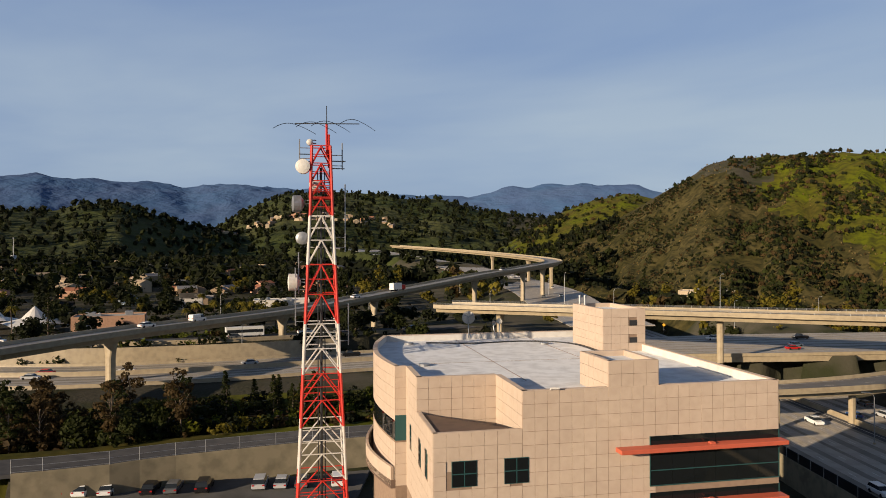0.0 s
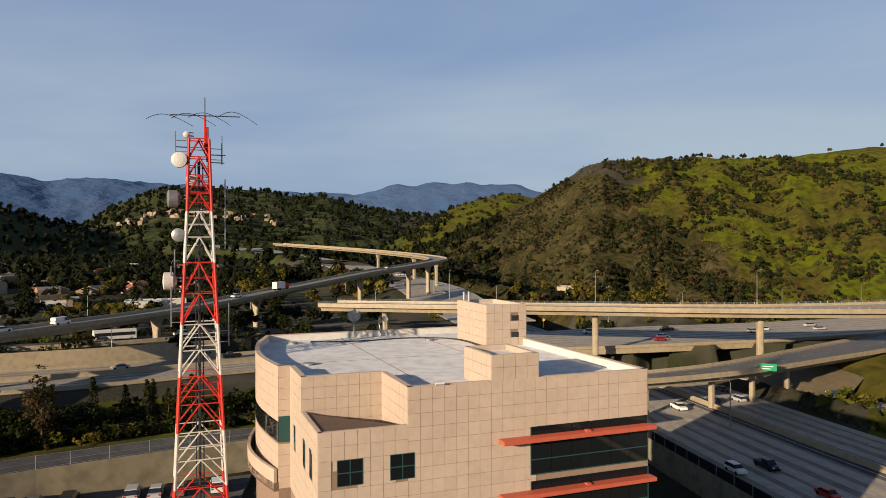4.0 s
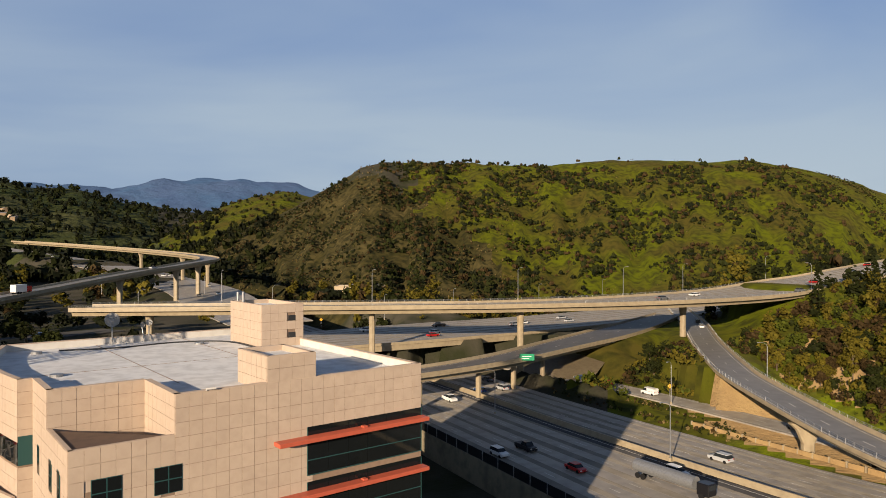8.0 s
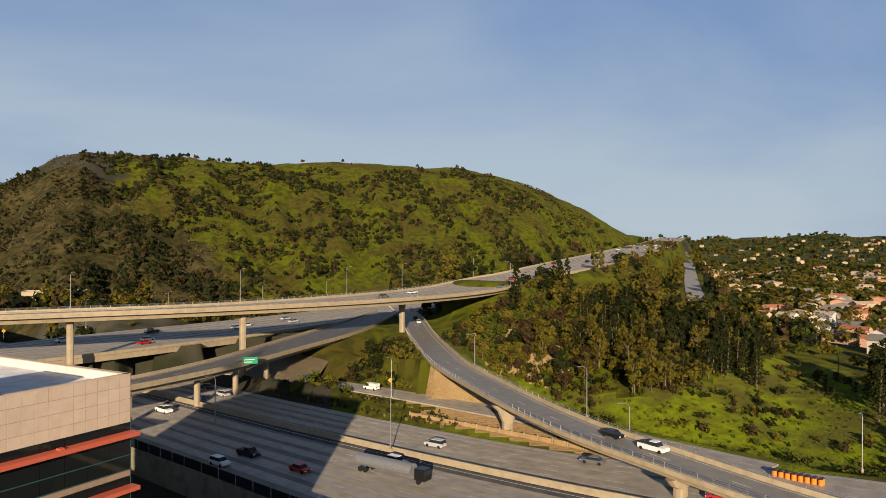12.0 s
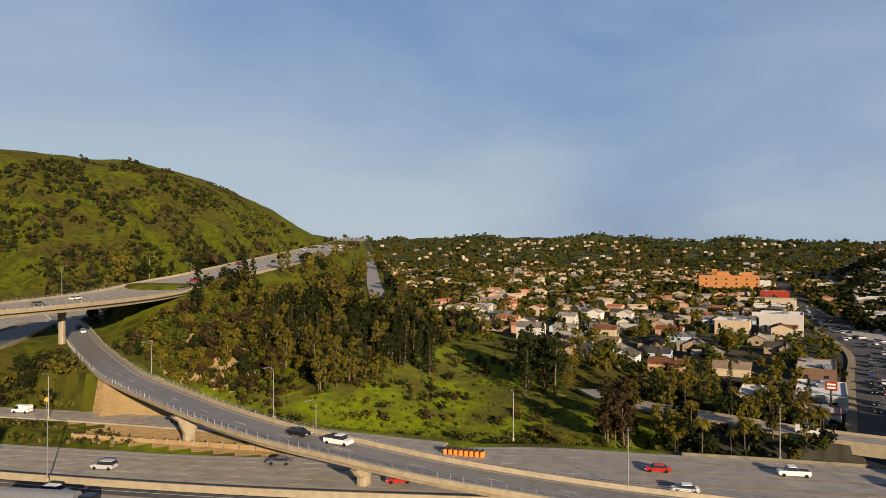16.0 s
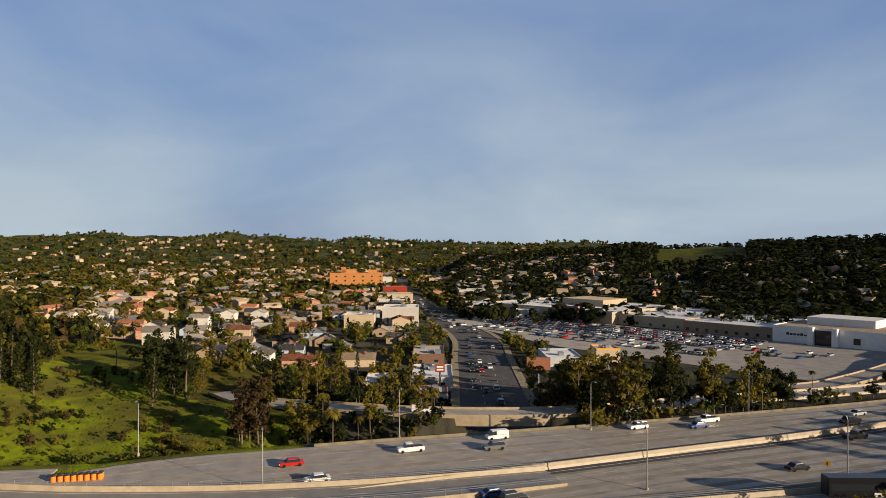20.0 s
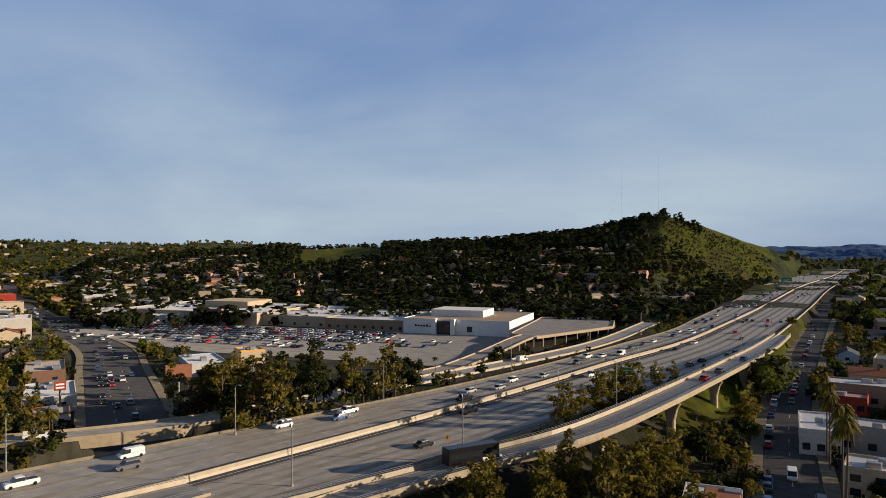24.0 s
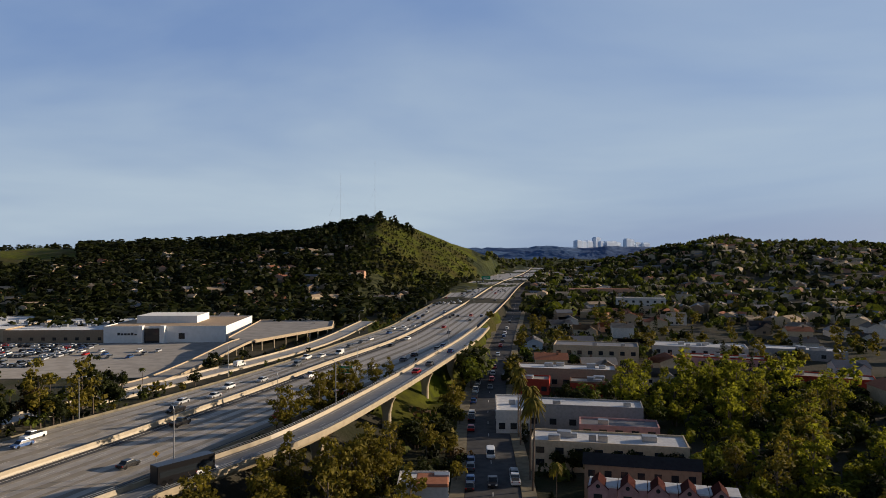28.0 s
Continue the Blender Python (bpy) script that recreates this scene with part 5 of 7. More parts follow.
HOUSES = [
    make_house("cream stucco house with a tan gabled roof", "cream", "roof_tan", 13, 9, 3.2, 2.0, True),
    make_house("white house with a grey gabled roof", "white", "roof_grey", 12, 9, 3.3, 2.2, True),
    make_house("peach stucco house with a red tile roof", "peach", "roof_red", 14, 10, 3.4, 1.8, True),
    make_house("two-storey white house with a pale roof", "white", "roof_pale", 11, 9, 5.8, 2.0, False),
    make_house("pale blue house with a grey gabled roof", "blue", "roof_grey", 13, 8.5, 3.2, 2.0, False),
    make_house("tan house with a pale shingle roof", "tan", "roof_pale", 13, 9, 3.2, 2.0, True),
    make_house("two-storey cream house with a red tile roof", "cream", "roof_red", 12, 10, 5.8, 1.8, True),
    make_house("tan house with a dark gabled roof", "tan", "roof_dark", 12, 9, 3.2, 2.1, True),
]
rnd = random.Random(5)
FARH = []


def road_gap(x, y, skip=()):
    """Distance from the edge of the nearest road."""
    pts = np.vstack([c for k, c in LINES.items() if k not in skip]) if skip else ALLR
    return float(np.min(np.hypot(pts[:, 0] - x, pts[:, 1] - y) - pts[:, 3] / 2))


def free(x, y, pad):
    for cx, cy, turn, hw, hd in FOOT:
        dx, dy = x - cx, y - cy
        if dx * dx + dy * dy > (hw + hd + pad + 3) ** 2:
            continue
        ca, sa = math.cos(radians(turn)), math.sin(radians(turn))
        if abs(dx * ca + dy * sa) < hw + pad and abs(-dx * sa + dy * ca) < hd + pad:
            return False
    return True


# the plaza: big stores behind their parking lot
PM = Matrix(((0.887, 0.46, 0, 258), (0.46, -0.887, 0, -277), (0, 0, 1, -6), (0, 0, 0, 1)))
PT = math.degrees(math.atan2(0.46, 0.887))


def plaza(e1, e2):
    return PM @ Vector((e1, e2, 0))


def plaza_block(name, label, e10, e11, e20, e21, h, wall, roof="roof_flat", **k):
    p = plaza((e10 + e11) / 2, (e20 + e21) / 2)
    return flat_building(name, label, p.x, p.y, PT + 180, e11 - e10, e21 - e20, h, wall, roof, **k)


store = plaza_block("department_store", "white department store with a brown flat roof", -2, 60, 0, 56, 8.6, "store_white", "roof_tan", windows=(0, 0), units=0, category="store")
bm = bmesh.new()
box(bm, -22, 10, -8, 14, 8.1, 12.0)
part("rooftop_room", bm, "store_white", store)
bm = bmesh.new()
box(bm, -10, -2, -29.0, -27, -1, 7.5)
part("entrance_recess", bm, "window", store)
for x in (-11.5, -0.5):
    bm = bmesh.new()
    box(bm, x - 1.2, x + 1.2, -31, -27.9, -1, 9.0)
    part("entrance_pylon", bm, "store_white", store)
bm = bmesh.new()
box(bm, 7, 10, -28.2, -27.9, 2, 5)
part("window", bm, "window", store)
bm = bmesh.new()
for k, hgt in enumerate((1.3, 1.0, 1.0, 1.0, 1.3, 0.7)):
    box(bm, -24 + k * 1.7, -22.7 + k * 1.7, -28.1, -27.95, 4.0, 4.0 + hgt)
part("store_sign", bm, "dark_metal", store, "black store sign drawn as plain bars")
plaza_block("mall_wing", "long grey mall wing with a pale flat roof", 60.5, 112, 3, 70, 6.5, "tan", "roof_white", windows=(1, 9), units=18, category="store")
plaza_block("mall_wing", "cream mall wing with shop windows", 112.5, 158, 6, 80, 6.8, "cream", "roof_flat", windows=(1, 5), units=16, category="store")
big = plaza_block("discount_store", "pale discount store with a red entrance sign", 158.5, 268, 0, 75, 8.0, "cream", "roof_flat", windows=(0, 0), units=14, category="store")
bm = bmesh.new()
box(bm, 8, 30, -39.5, -37.4, -1, 10)
part("entrance_front", bm, "pink", big, "reddish entrance front")
bm = bmesh.new()
for k in range(6):
    box(bm, 13 + k * 2.0, 14.6 + k * 2.0, -39.7, -39.45, 6.6, 8.4)
part("store_sign", bm, "red", big, "red store sign drawn as plain bars")
bm = bmesh.new()
box(bm, -10, 25, -6, 22, 7.5, 12)
part("rooftop_room", bm, "cream", big)
# the parking lot and its ramp
M["lot_paving"] = mat("lot_paving", (0.31, 0.29, 0.265), 0.9, spots=(0.21, 0.195, 0.18), scale=0.2, amount=0.7, second=(0.30, 0.28, 0.25), scale2=0.03)


def sheet(name, pts, z, mtl, label, category="paving", thick=0.4):
    bm = bmesh.new()
    prism(bm, pts, z - thick, z)
    return tagged(part(name, bm, mtl), label, category, kind="structure")


lot = [plaza(a, b) for a, b in ((-6, -100), (-6, -0.5), (250, -0.5), (250, -62), (120, -100))]
sheet("parking_lot", [(p.x, p.y) for p in lot][::-1], -5.75, "lot_paving", "wide grey asphalt parking lot with faded bays")
ramp_line = spline([(203, -172, -5.6, 9), (206, -190, -5.4, 9), (216, -219, -4.4, 9), (225, -250, -1.6, 9), (228, -262, -1.05, 9)], 4)
rs_ = sides_of(ramp_line)
ramp = thing("parking_ramp", "cream concrete parking ramp on thin columns", "ramp", kind="structure")
bm = bmesh.new()
loft(bm, ramp_line, rs_, [(-4.5, 0), (4.5, 0), (4.5, -0.6), (-4.5, -0.6)])
part("deck", bm, "lot_paving", ramp)
for s in (-1, 1):
    bm = bmesh.new()
    loft(bm, ramp_line, rs_, [(s * 4.5, -0.5), (s * 4.7, -0.5), (s * 4.7, 0.55), (s * 4.5, 0.55)])
    part("side_wall", bm, "cream", ramp)
for i in range(3, len(ramp_line), 2):
    bm = bmesh.new()
    p = ramp_line[i]
    rod(bm, (p[0] + rs_[i][0] * 3.8, p[1] + rs_[i][1] * 3.8, -7), (p[0] + rs_[i][0] * 3.8, p[1] + rs_[i][1] * 3.8, p[2] - 0.5), 0.3, sides=8)
    part("column", bm, "concrete", ramp)
deck = thing("parking_deck", "raised pale parking deck on concrete columns", "parking deck", kind="structure")
rim = [(221, -259), (222, -323), (238, -348), (257, -357), (281, -334), (274, -322), (240, -262)]
bm = bmesh.new()
prism(bm, rim, -1.6, -1.0)
part("slab", bm, "lot_paving", deck)
for a, b in zip(rim, rim[1:]):
    a, b = Vector((*a, -1.3)), Vector((*b, -1.3))
    bm = bmesh.new()
    box(bm, -(b - a).length / 2, (b - a).length / 2, -0.1, 0.1, -0.5, 0.9, m=pose(*((a + b) / 2), 0, 0, math.degrees(math.atan2((b - a).y, (b - a).x))))
    part("edge_wall", bm, "cream", deck)
    n = int((b - a).length / 9)
    for k in range(n):
        p = a.lerp(b, (k + 0.5) / n)
        bm = bmesh.new()
        rod(bm, (p.x, p.y, -7), (p.x, p.y, -1.5), 0.35, sides=8)
        part("column", bm, "concrete", deck)

# shops along the boulevard and beyond
flat_building("corner_shop", "low white shop with a red tile front", 213, -48.5, -13, 11, 9, 4.2, "white", "roof_pale", windows=(1, 3), fascia="roof_red")
flat_building("shop", "low white shop with a pale flat roof", 243, -55, -13, 26, 14, 4.5, "white", windows=(1, 5))
flat_building("shop", "low pale shop roofed in white", 236, -36, -13, 18, 11, 4, "cream", windows=(1, 5))
flat_building("shop", "low brown shop with a pale roof", 290, -64, -13, 26, 13, 5, "brown", "roof_pale", windows=(1, 5))
flat_building("shop", "white and blue shop beside the boulevard", 268, -114, 167, 25, 14, 5, "white", "roof_flat", windows=(1, 5), fascia="blue")
flat_building("shop", "small cream shop with a yellow front", 274, -137, 167, 12, 10, 6, "cream", "roof_flat", windows=(1, 3), fascia="sign_yellow")
flat_building("shop", "low tan shop at the plaza corner", 238, -118, 167, 20, 10, 4.5, "tan", "roof_pale", windows=(1, 4))
flat_building("warehouse", "tall white windowless store", 434, -78, -12, 23, 22, 11.5, "white", windows=(0, 0))
flat_building("warehouse", "lower cream store beside a white one", 428, -52, -12, 20, 18, 8, "cream", windows=(1, 4))
flat_building("shop", "long low shop with a yellow front", 500, -150, 168, 40, 22, 7, "cream", "roof_flat", windows=(1, 6))
flat_building("shop", "long low shop near the boulevard", 472, -178, 168, 46, 26, 6, "white", "roof_flat", windows=(1, 6))
hotel = flat_building("apartment_block", "large orange stucco block with many windows", 787, -91, 83, 58, 22, 20, "orange", "roof_red", windows=(4, 12), units=2)
for x, w, hh in ((-18, 10, 3), (8, 16, 3.5), (14, 5, 6)):
    bm = bmesh.new()
    box(bm, x - w / 2, x + w / 2, -6, 6, 19, 20 + hh)
    part("roof_tower", bm, "orange", hotel)
for x, y, w, d, h, wl_, rf in ((560, -95, 26, 18, 7, "white", "roof_flat"), (610, -105, 30, 18, 8, "cream", "roof_pale"), (650, -190, 34, 20, 8, "white", "roof_flat"), (720, -205, 30, 20, 9, "grey", "roof_pale"), (900, -130, 40, 22, 10, "white", "roof_flat"), (880, -215, 40, 20, 9, "cream", "roof_flat"), (700, -120, 24, 18, 9, "red", "roof_red")):
    flat_building("shop", "low shop block beside the boulevard", x, y, 80, w, d, h, wl_, rf, windows=(1, 5), units=2)


def billboard(x, y, z, az, w, h, pole, face):
    top = thing("billboard", "roadside billboard with a plain coloured face", "billboard", pose(x, y, z, 0, 0, -az))
    bm = bmesh.new()
    box(bm, -w / 2, w / 2, -0.25, 0.25, pole, pole + h)
    part("board", bm, "brown", top)
    bm = bmesh.new()
    box(bm, -w / 2 + 0.15, w / 2 - 0.15, -0.3, -0.22, pole + 0.15, pole + h - 0.15)
    part("face", bm, face, top)
    bm = bmesh.new()
    rod(bm, (0, 0.3, -1), (0, 0.3, pole + h * 0.6), 0.3, sides=10)
    part("pole", bm, "metal", top)
    return top


b = billboard(228, -54.2, -6, 103.5, 3.2, 2.7, 6.4, "red")
bm = bmesh.new()
for k in range(2):
    box(bm, -1.1, 1.1, -0.33, -0.29, 7.0 + k * 0.95, 7.5 + k * 0.95)
part("text_bar", bm, "sign_white", b)
b = billboard(224, -87.5, -6, 111.6, 8, 4.4, 6.4, "roof_red")

# blocks west of the freeway
TURN = -90 - 67 + 180 - 4
FOOT.append((22.5, -131, 12, 11, 5))
block = thing("apartment_block", "beige apartment block with a dark grey gabled roof", "building", pose(23.6, -136.5, -6, 0, 0, 12))
a, b_ = gable_mesh(21, 5.4, 7.4, 1.3, 0.4)
part("wall_shell", a, "tan", block)
part("roof", b_, "roof_dark", block)
for k in range(7):
    for z in (1.2, 4.3):
        bm = bmesh.new()
        box(bm, -9.5 + k * 3, -8.2 + k * 3, 2.65, 2.77, z + 0.6, z + 1.9)
        part("window", bm, "window", block)
flat_building("shop", "long building with a white flat roof", 34, -155, 194, 33, 10, 6.5, "cream", "roof_flat", windows=(2, 8), units=6)
flat_building("shop", "pink stucco building with a grey roof", 36, -176, 194, 19, 8, 5, "pink", "roof_grey", windows=(2, 5), units=1)
flat_building("shop", "long pale building with a white roof", 48, -188, 194, 31, 9, 6.5, "grey", "roof_flat", windows=(1, 6), units=2)
flat_building("shop", "white corner building with a flat roof", 66, -182, 202, 9, 20, 6, "white", "roof_flat", windows=(1, 3), units=1)
flat_building("shop", "low red restaurant with a flat roof", 74, -226, 194, 10, 8, 5, "red", "roof_pale", windows=(1, 3), fascia="red")
flat_building("shop", "small dark red shop with flat roof", 57, -229, 194, 11, 8, 5, "red", "roof_pale", windows=(1, 3), fascia="brown")
flat_building("shop", "long strip of shops with a white roof", 68, -243, 194, 34, 11, 6.5, "tan", "roof_flat", windows=(1, 9), units=5)
flat_building("apartment_block", "white apartment block with a grey roof", 69, -292, 192, 34, 14, 8.5, "cream", "roof_grey", windows=(2, 8), units=2)
flat_building("shop", "low white-roofed market hall", 33, -338, 188, 40, 16, 4.5, "white", "roof_flat", windows=(1, 8), units=8)
flat_building("shop", "pink and white shop row", 20, -306, 186, 30, 9, 4.5, "pink", "roof_pale", windows=(1, 7), units=3, fascia="red")
flat_building("shop", "red brick shop row with flat roof", -14, -275, 180, 30, 10, 4.5, "red", "roof_pale", windows=(1, 7), units=3)
flat_building("shop", "long grey flat-roofed workshop building", -8, -345, 180, 36, 12, 4.5, "grey", "roof_flat", windows=(1, 6), units=5)
flat_building("shop", "long terracotta school wing", 158, -690, 200, 62, 16, 9, "peach", "roof_red", windows=(2, 9), units=0)
flat_building("apartment_block", "white hillside apartment block", 95, -545, 192, 36, 14, 11, "white", "roof_pale", windows=(3, 7), units=1)
corner = flat_building("shop", "white building with an orange tile roof strip", 58, -113, 205, 9, 9, 6.5, "white", "roof_flat", windows=(1, 3), units=2)
bm = bmesh.new()
box(bm, -1.2, 4.6, -4.9, 1.5, 6.5, 7.1, bevel=0.2)
part("tile_roof", bm, "roof_red", corner, "orange clay tile roof strip")

# pink townhouse row: five gabled bays
M["roof_maroon"] = mat("roof_maroon", (0.11, 0.028, 0.022), 0.85, spots=(0.06, 0.02, 0.018), scale=2)
for k in range(5):
    x, y = 27.2 - k * 4.75, -116.2 - k * 0.85
    FOOT.append((x, y, 10, 2.6, 5))
    top = thing("townhouse", "pink townhouse bay with a dark red gable roof", "house", pose(x, y, -6, 0, 0, 10), "pink townhouses in a row")
    a, b_ = gable_mesh(4.2, 3.2, 7.9, 1.5, 0.18)
    m = pose(0, -3.0, 0, 0, 0, 90)
    for q in (a, b_):
        bmesh.ops.transform(q, matrix=m, verts=q.verts[:])
    part("wall_shell", a, "pink", top)
    part("roof", b_, "roof_maroon", top)
    bm = bmesh.new()
    box(bm, -3.1, -1.61, -5.5, -1.3, -1, 8.0)
    part("link_wall", bm, "pink", top)
    bm = bmesh.new()
    box(bm, -3.1, 1.6, -6.0, -1.45, 8.0, 8.3)
    part("flat_roof", bm, "roof_flat", top)
    for z in (1.2, 5.6):
        bm = bmesh.new()
        box(bm, -0.7, 0.7, -0.95, -0.84, z, z + 1.4)
        part("window", bm, "window", top)
    bm = bmesh.new()
    rod(bm, (0, -0.95, 8.3), (0, -0.83, 8.3), 0.35, sides=12)
    part("round_vent", bm, "window", top)

# the tent roof and the terminal beyond the flyover
for x, y, z, r, h in ((-152, 262, 12, 11, 7), (-172, 270, 12, 8, 6), (-128, 262, 12.5, 6, 4)):
    top = thing("shade_sail", "white peaked fabric canopy on thin posts", "canopy", pose(x, y, z))
    bm = bmesh.new()
    ring = [bm.verts.new((r * math.cos(k * math.pi / 6) * (1 if k % 3 else 1.25), r * math.sin(k * math.pi / 6) * (1 if k % 3 else 1.25), 4.0 if k % 3 else 3.0)) for k in range(12)]
    mid = [bm.verts.new((0.4 * r * math.cos(k * math.pi / 6), 0.4 * r * math.sin(k * math.pi / 6), 3 + h * 0.35)) for k in range(12)]
    tip = bm.verts.new((0, 0, 3 + h))
    for k in range(12):
        bm.faces.new((ring[k], ring[(k + 1) % 12], mid[(k + 1) % 12], mid[k]))
        bm.faces.new((mid[k], mid[(k + 1) % 12], tip))
    part("fabric", bm, "white_paint", top)
    for k in (0, 3, 6, 9):
        bm = bmesh.new()
        rod(bm, (r * 1.2 * math.cos(k * math.pi / 6), r * 1.2 * math.sin(k * math.pi / 6), -1), (r * 1.2 * math.cos(k * math.pi / 6), r * 1.2 * math.sin(k * math.pi / 6), 3.1), 0.12)
        part("post", bm, "metal", top)
top = thing("round_hall", "round hall with a white ribbed roof and a spire", "building", pose(-470, 770, 14))
FOOT.append((-470, 770, 0, 35, 35))
bm = bmesh.new()
rod(bm, (0, 0, -4), (0, 0, 7), 30, sides=24)
part("wall_shell", bm, "cream", top)
bm = bmesh.new()
rod(bm, (0, 0, 7), (0, 0, 19), 36, 4, 24)
part("roof", bm, "white_paint", top)
bm = bmesh.new()
rod(bm, (0, 0, 19), (0, 0, 24), 4, 3, 12)
rod(bm, (0, 0, 24), (0, 0, 44), 0.5, 0.2)
part("spire", bm, "metal", top)
flat_building("terminal", "orange stucco building by the canopy", -122, 258, 20, 24, 14, 7, "peach", "roof_pale", z=12, windows=(1, 4))
flat_building("shop", "white flat-roofed shop beyond the flyover", -78, 340, 12, 26, 14, 6, "white", "roof_flat", z=13, windows=(1, 5))
flat_building("shop", "cream shed at the foot of the hill", 150, 400, -25, 30, 14, 5, "cream", "roof_pale", z=14, windows=(1, 4))
flat_building("shop", "white block high on the hillside", 196, 880, -12, 16, 12, 9, "white", "roof_flat", z=52, windows=(1, 2), units=0)

# houses on a grid of streets beyond the wooded slope
count = 0
for a in range(14):
    for b in range(24):
        x = 285 + a * 32 + rnd.uniform(-4, 4)
        y = 120 - b * 19 + a * 4 + rnd.uniform(-3, 3)
        az, d = math.degrees(math.atan2(x, y)), math.hypot(x, y)
        if not (72 < az < 100.5) or d > 720 or count > 210 or (d < 310 and az < 84) or (d < 345 and az < 79):
            continue
        if road_gap(x, y, ("collector",)) < 12 or not free(x, y, 9) or (b % 5 == 4 and rnd.random() < 0.5):
            continue
        z = float(ground(x, y)[0])
        if z > 6:
            continue
        count += 1
        if d > 520:
            FARH.append((x, y, z))
            continue
        h = copy_thing(HOUSES[rnd.randrange(8)], pose(x, y, z, 0, 0, 80 + rnd.choice((0, 90, 180, 270)) + rnd.uniform(-4, 4)))
        FOOT.append((x, y, 0, 6, 6))
for x0, x1, y0, y1, n in ((-60, 130, -600, -250, 70), (300, 700, -640, -330, 60), (-420, -60, 330, 640, 45)):
    k = 0
    for _ in range(n * 6):
        x, y = rnd.uniform(x0, x1), rnd.uniform(y0, y1)
        if k >= n or road_gap(x, y) < 9 or not free(x, y, 9):
            continue
        k += 1
        z = float(ground(x, y)[0])
        if math.hypot(x, y) > 470:
            FARH.append((x, y, z))
            continue
        copy_thing(HOUSES[rnd.randrange(8)], pose(x, y, z, 0, 0, rnd.choice((20, 110, 200, 290)) + rnd.uniform(-5, 5)))
        FOOT.append((x, y, 0, 6, 6))
for h in HOUSES:
    for o in (*h.children_recursive, h):
        bpy.data.objects.remove(o)

# far roofs: small gabled houses joined into one mesh for each wall colour
def far_houses(regions, seed):
    r = np.random.RandomState(seed)
    for idx, (wl_, rf, share) in enumerate((("cream", "roof_tan", 1.0), ("tan", "roof_grey", 1.0), ("peach", "roof_red", 0.5))):
        V, F, MI = [], [], []
        for a0, a1, d0, d1, n in regions:
            n = int(n * share)
            if a0 is not None:
                az = np.radians(r.uniform(a0, a1, n))
                d = np.sqrt(r.uniform(d0 * d0, d1 * d1, n))
                x, y = d * np.sin(az), d * np.cos(az)
                z = ground(x, y)
            if a0 is None:
                x, y, z = (np.array(FARH[idx::3])[:, q] for q in range(3))
                n = len(x)
            for i in range(n):
                if a0 is not None and (road_gap(x[i], y[i]) < 8 or not free(x[i], y[i], 8)):
                    continue
                w, dp, h, t = r.uniform(5, 8), r.uniform(4, 5.5), r.uniform(3, 6), r.uniform(0, 3.14)
                ca, sa = math.cos(t), math.sin(t)
                base = len(V)
                for lx, ly, lz in ((-w, -dp, -3), (w, -dp, -3), (w, dp, -3), (-w, dp, -3), (-w, -dp, h), (w, -dp, h), (w, dp, h), (-w, dp, h), (-w, 0, h + 1.8), (w, 0, h + 1.8)):
                    V.append((x[i] + lx * ca - ly * sa, y[i] + lx * sa + ly * ca, z[i] + lz))
                for f, mi in (((0, 1, 5, 4), 0), ((2, 3, 7, 6), 0), ((1, 2, 6, 9, 5), 0), ((3, 0, 4, 8, 7), 0), ((4, 5, 9, 8), 1), ((6, 7, 8, 9), 1)):
                    F.append(tuple(base + q for q in f))
                    MI.append(mi)
        me = bpy.data.meshes.new("distant_houses")
        me.from_pydata(V, [], F)
        me.materials.append(M[wl_])
        me.materials.append(M[rf])
        me.polygons.foreach_set("material_index", np.array(MI, np.int32))
        tagged(new("distant_houses", me), f"distant small houses with {wl_} walls", "houses", kind="stuff")


far_houses([(None, 0, 0, 0, 0), (66, 108, 700, 1500, 170), (66, 118, 1500, 2800, 110), (104, 117.5, 520, 1100, 80), (124, 147, 540, 880, 34), (160, 189, 520, 1450, 170), (-34, -4, 450, 900, 22), (-18, -4, 1500, 1600, 24)], 3)

# downtown towers on the skyline
for k, (az, w, h) in enumerate((az, w * 1.35, h * 0.72) for az, w, h in ((165.3, 30, 66), (165.7, 26, 60), (166.1, 34, 62), (166.74, 30, 92), (167.1, 22, 56), (167.6, 40, 55), (168.0, 34, 58), (168.4, 24, 50), (169.1, 26, 76), (169.35, 28, 70), (169.8, 30, 48), (170.4, 40, 44))):
    d = 4300 + 40 * (k % 4)
    x, y = d * math.sin(radians(az)), d * math.cos(radians(az))
    top = thing("skyscraper", "hazy blue-grey office tower far away", "tower", pose(x, y, 20, 0, 0, 42 - az), "towers of the far skyline")
    bm = bmesh.new()
    box(bm, -w * 0.5, w * 0.5, -w * 0.45, w * 0.45, -20, h + 22, bevel=2)
    part("shaft", bm, "skyline_haze", top)
    bm = bmesh.new()
    box(bm, -w / 3, w / 3, -w / 3, w / 3, h + 22, h + 28)
    part("crown", bm, "skyline_haze", top)
for az, el in ((148.95, 7.3), (146.2, 6.2)):
    d = 1150
    top = thing("radio_mast", "thin guyed radio mast on the hilltop", "mast", pose(d * math.sin(radians(az)), d * math.cos(radians(az)), 60))
    bm = bmesh.new()
    rod(bm, (0, 0, 0), (0, 0, d * math.tan(radians(el)) - 20), 0.16, 0.12)
    part("mast", bm, "metal", top)
    bm = bmesh.new()
    for q in (0, 2, 4):
        rod(bm, (0, 0, 80), (40 * math.cos(q * 1.05), 40 * math.sin(q * 1.05), 0), 0.04, sides=3)
    part("guy_wire", bm, "metal", top)


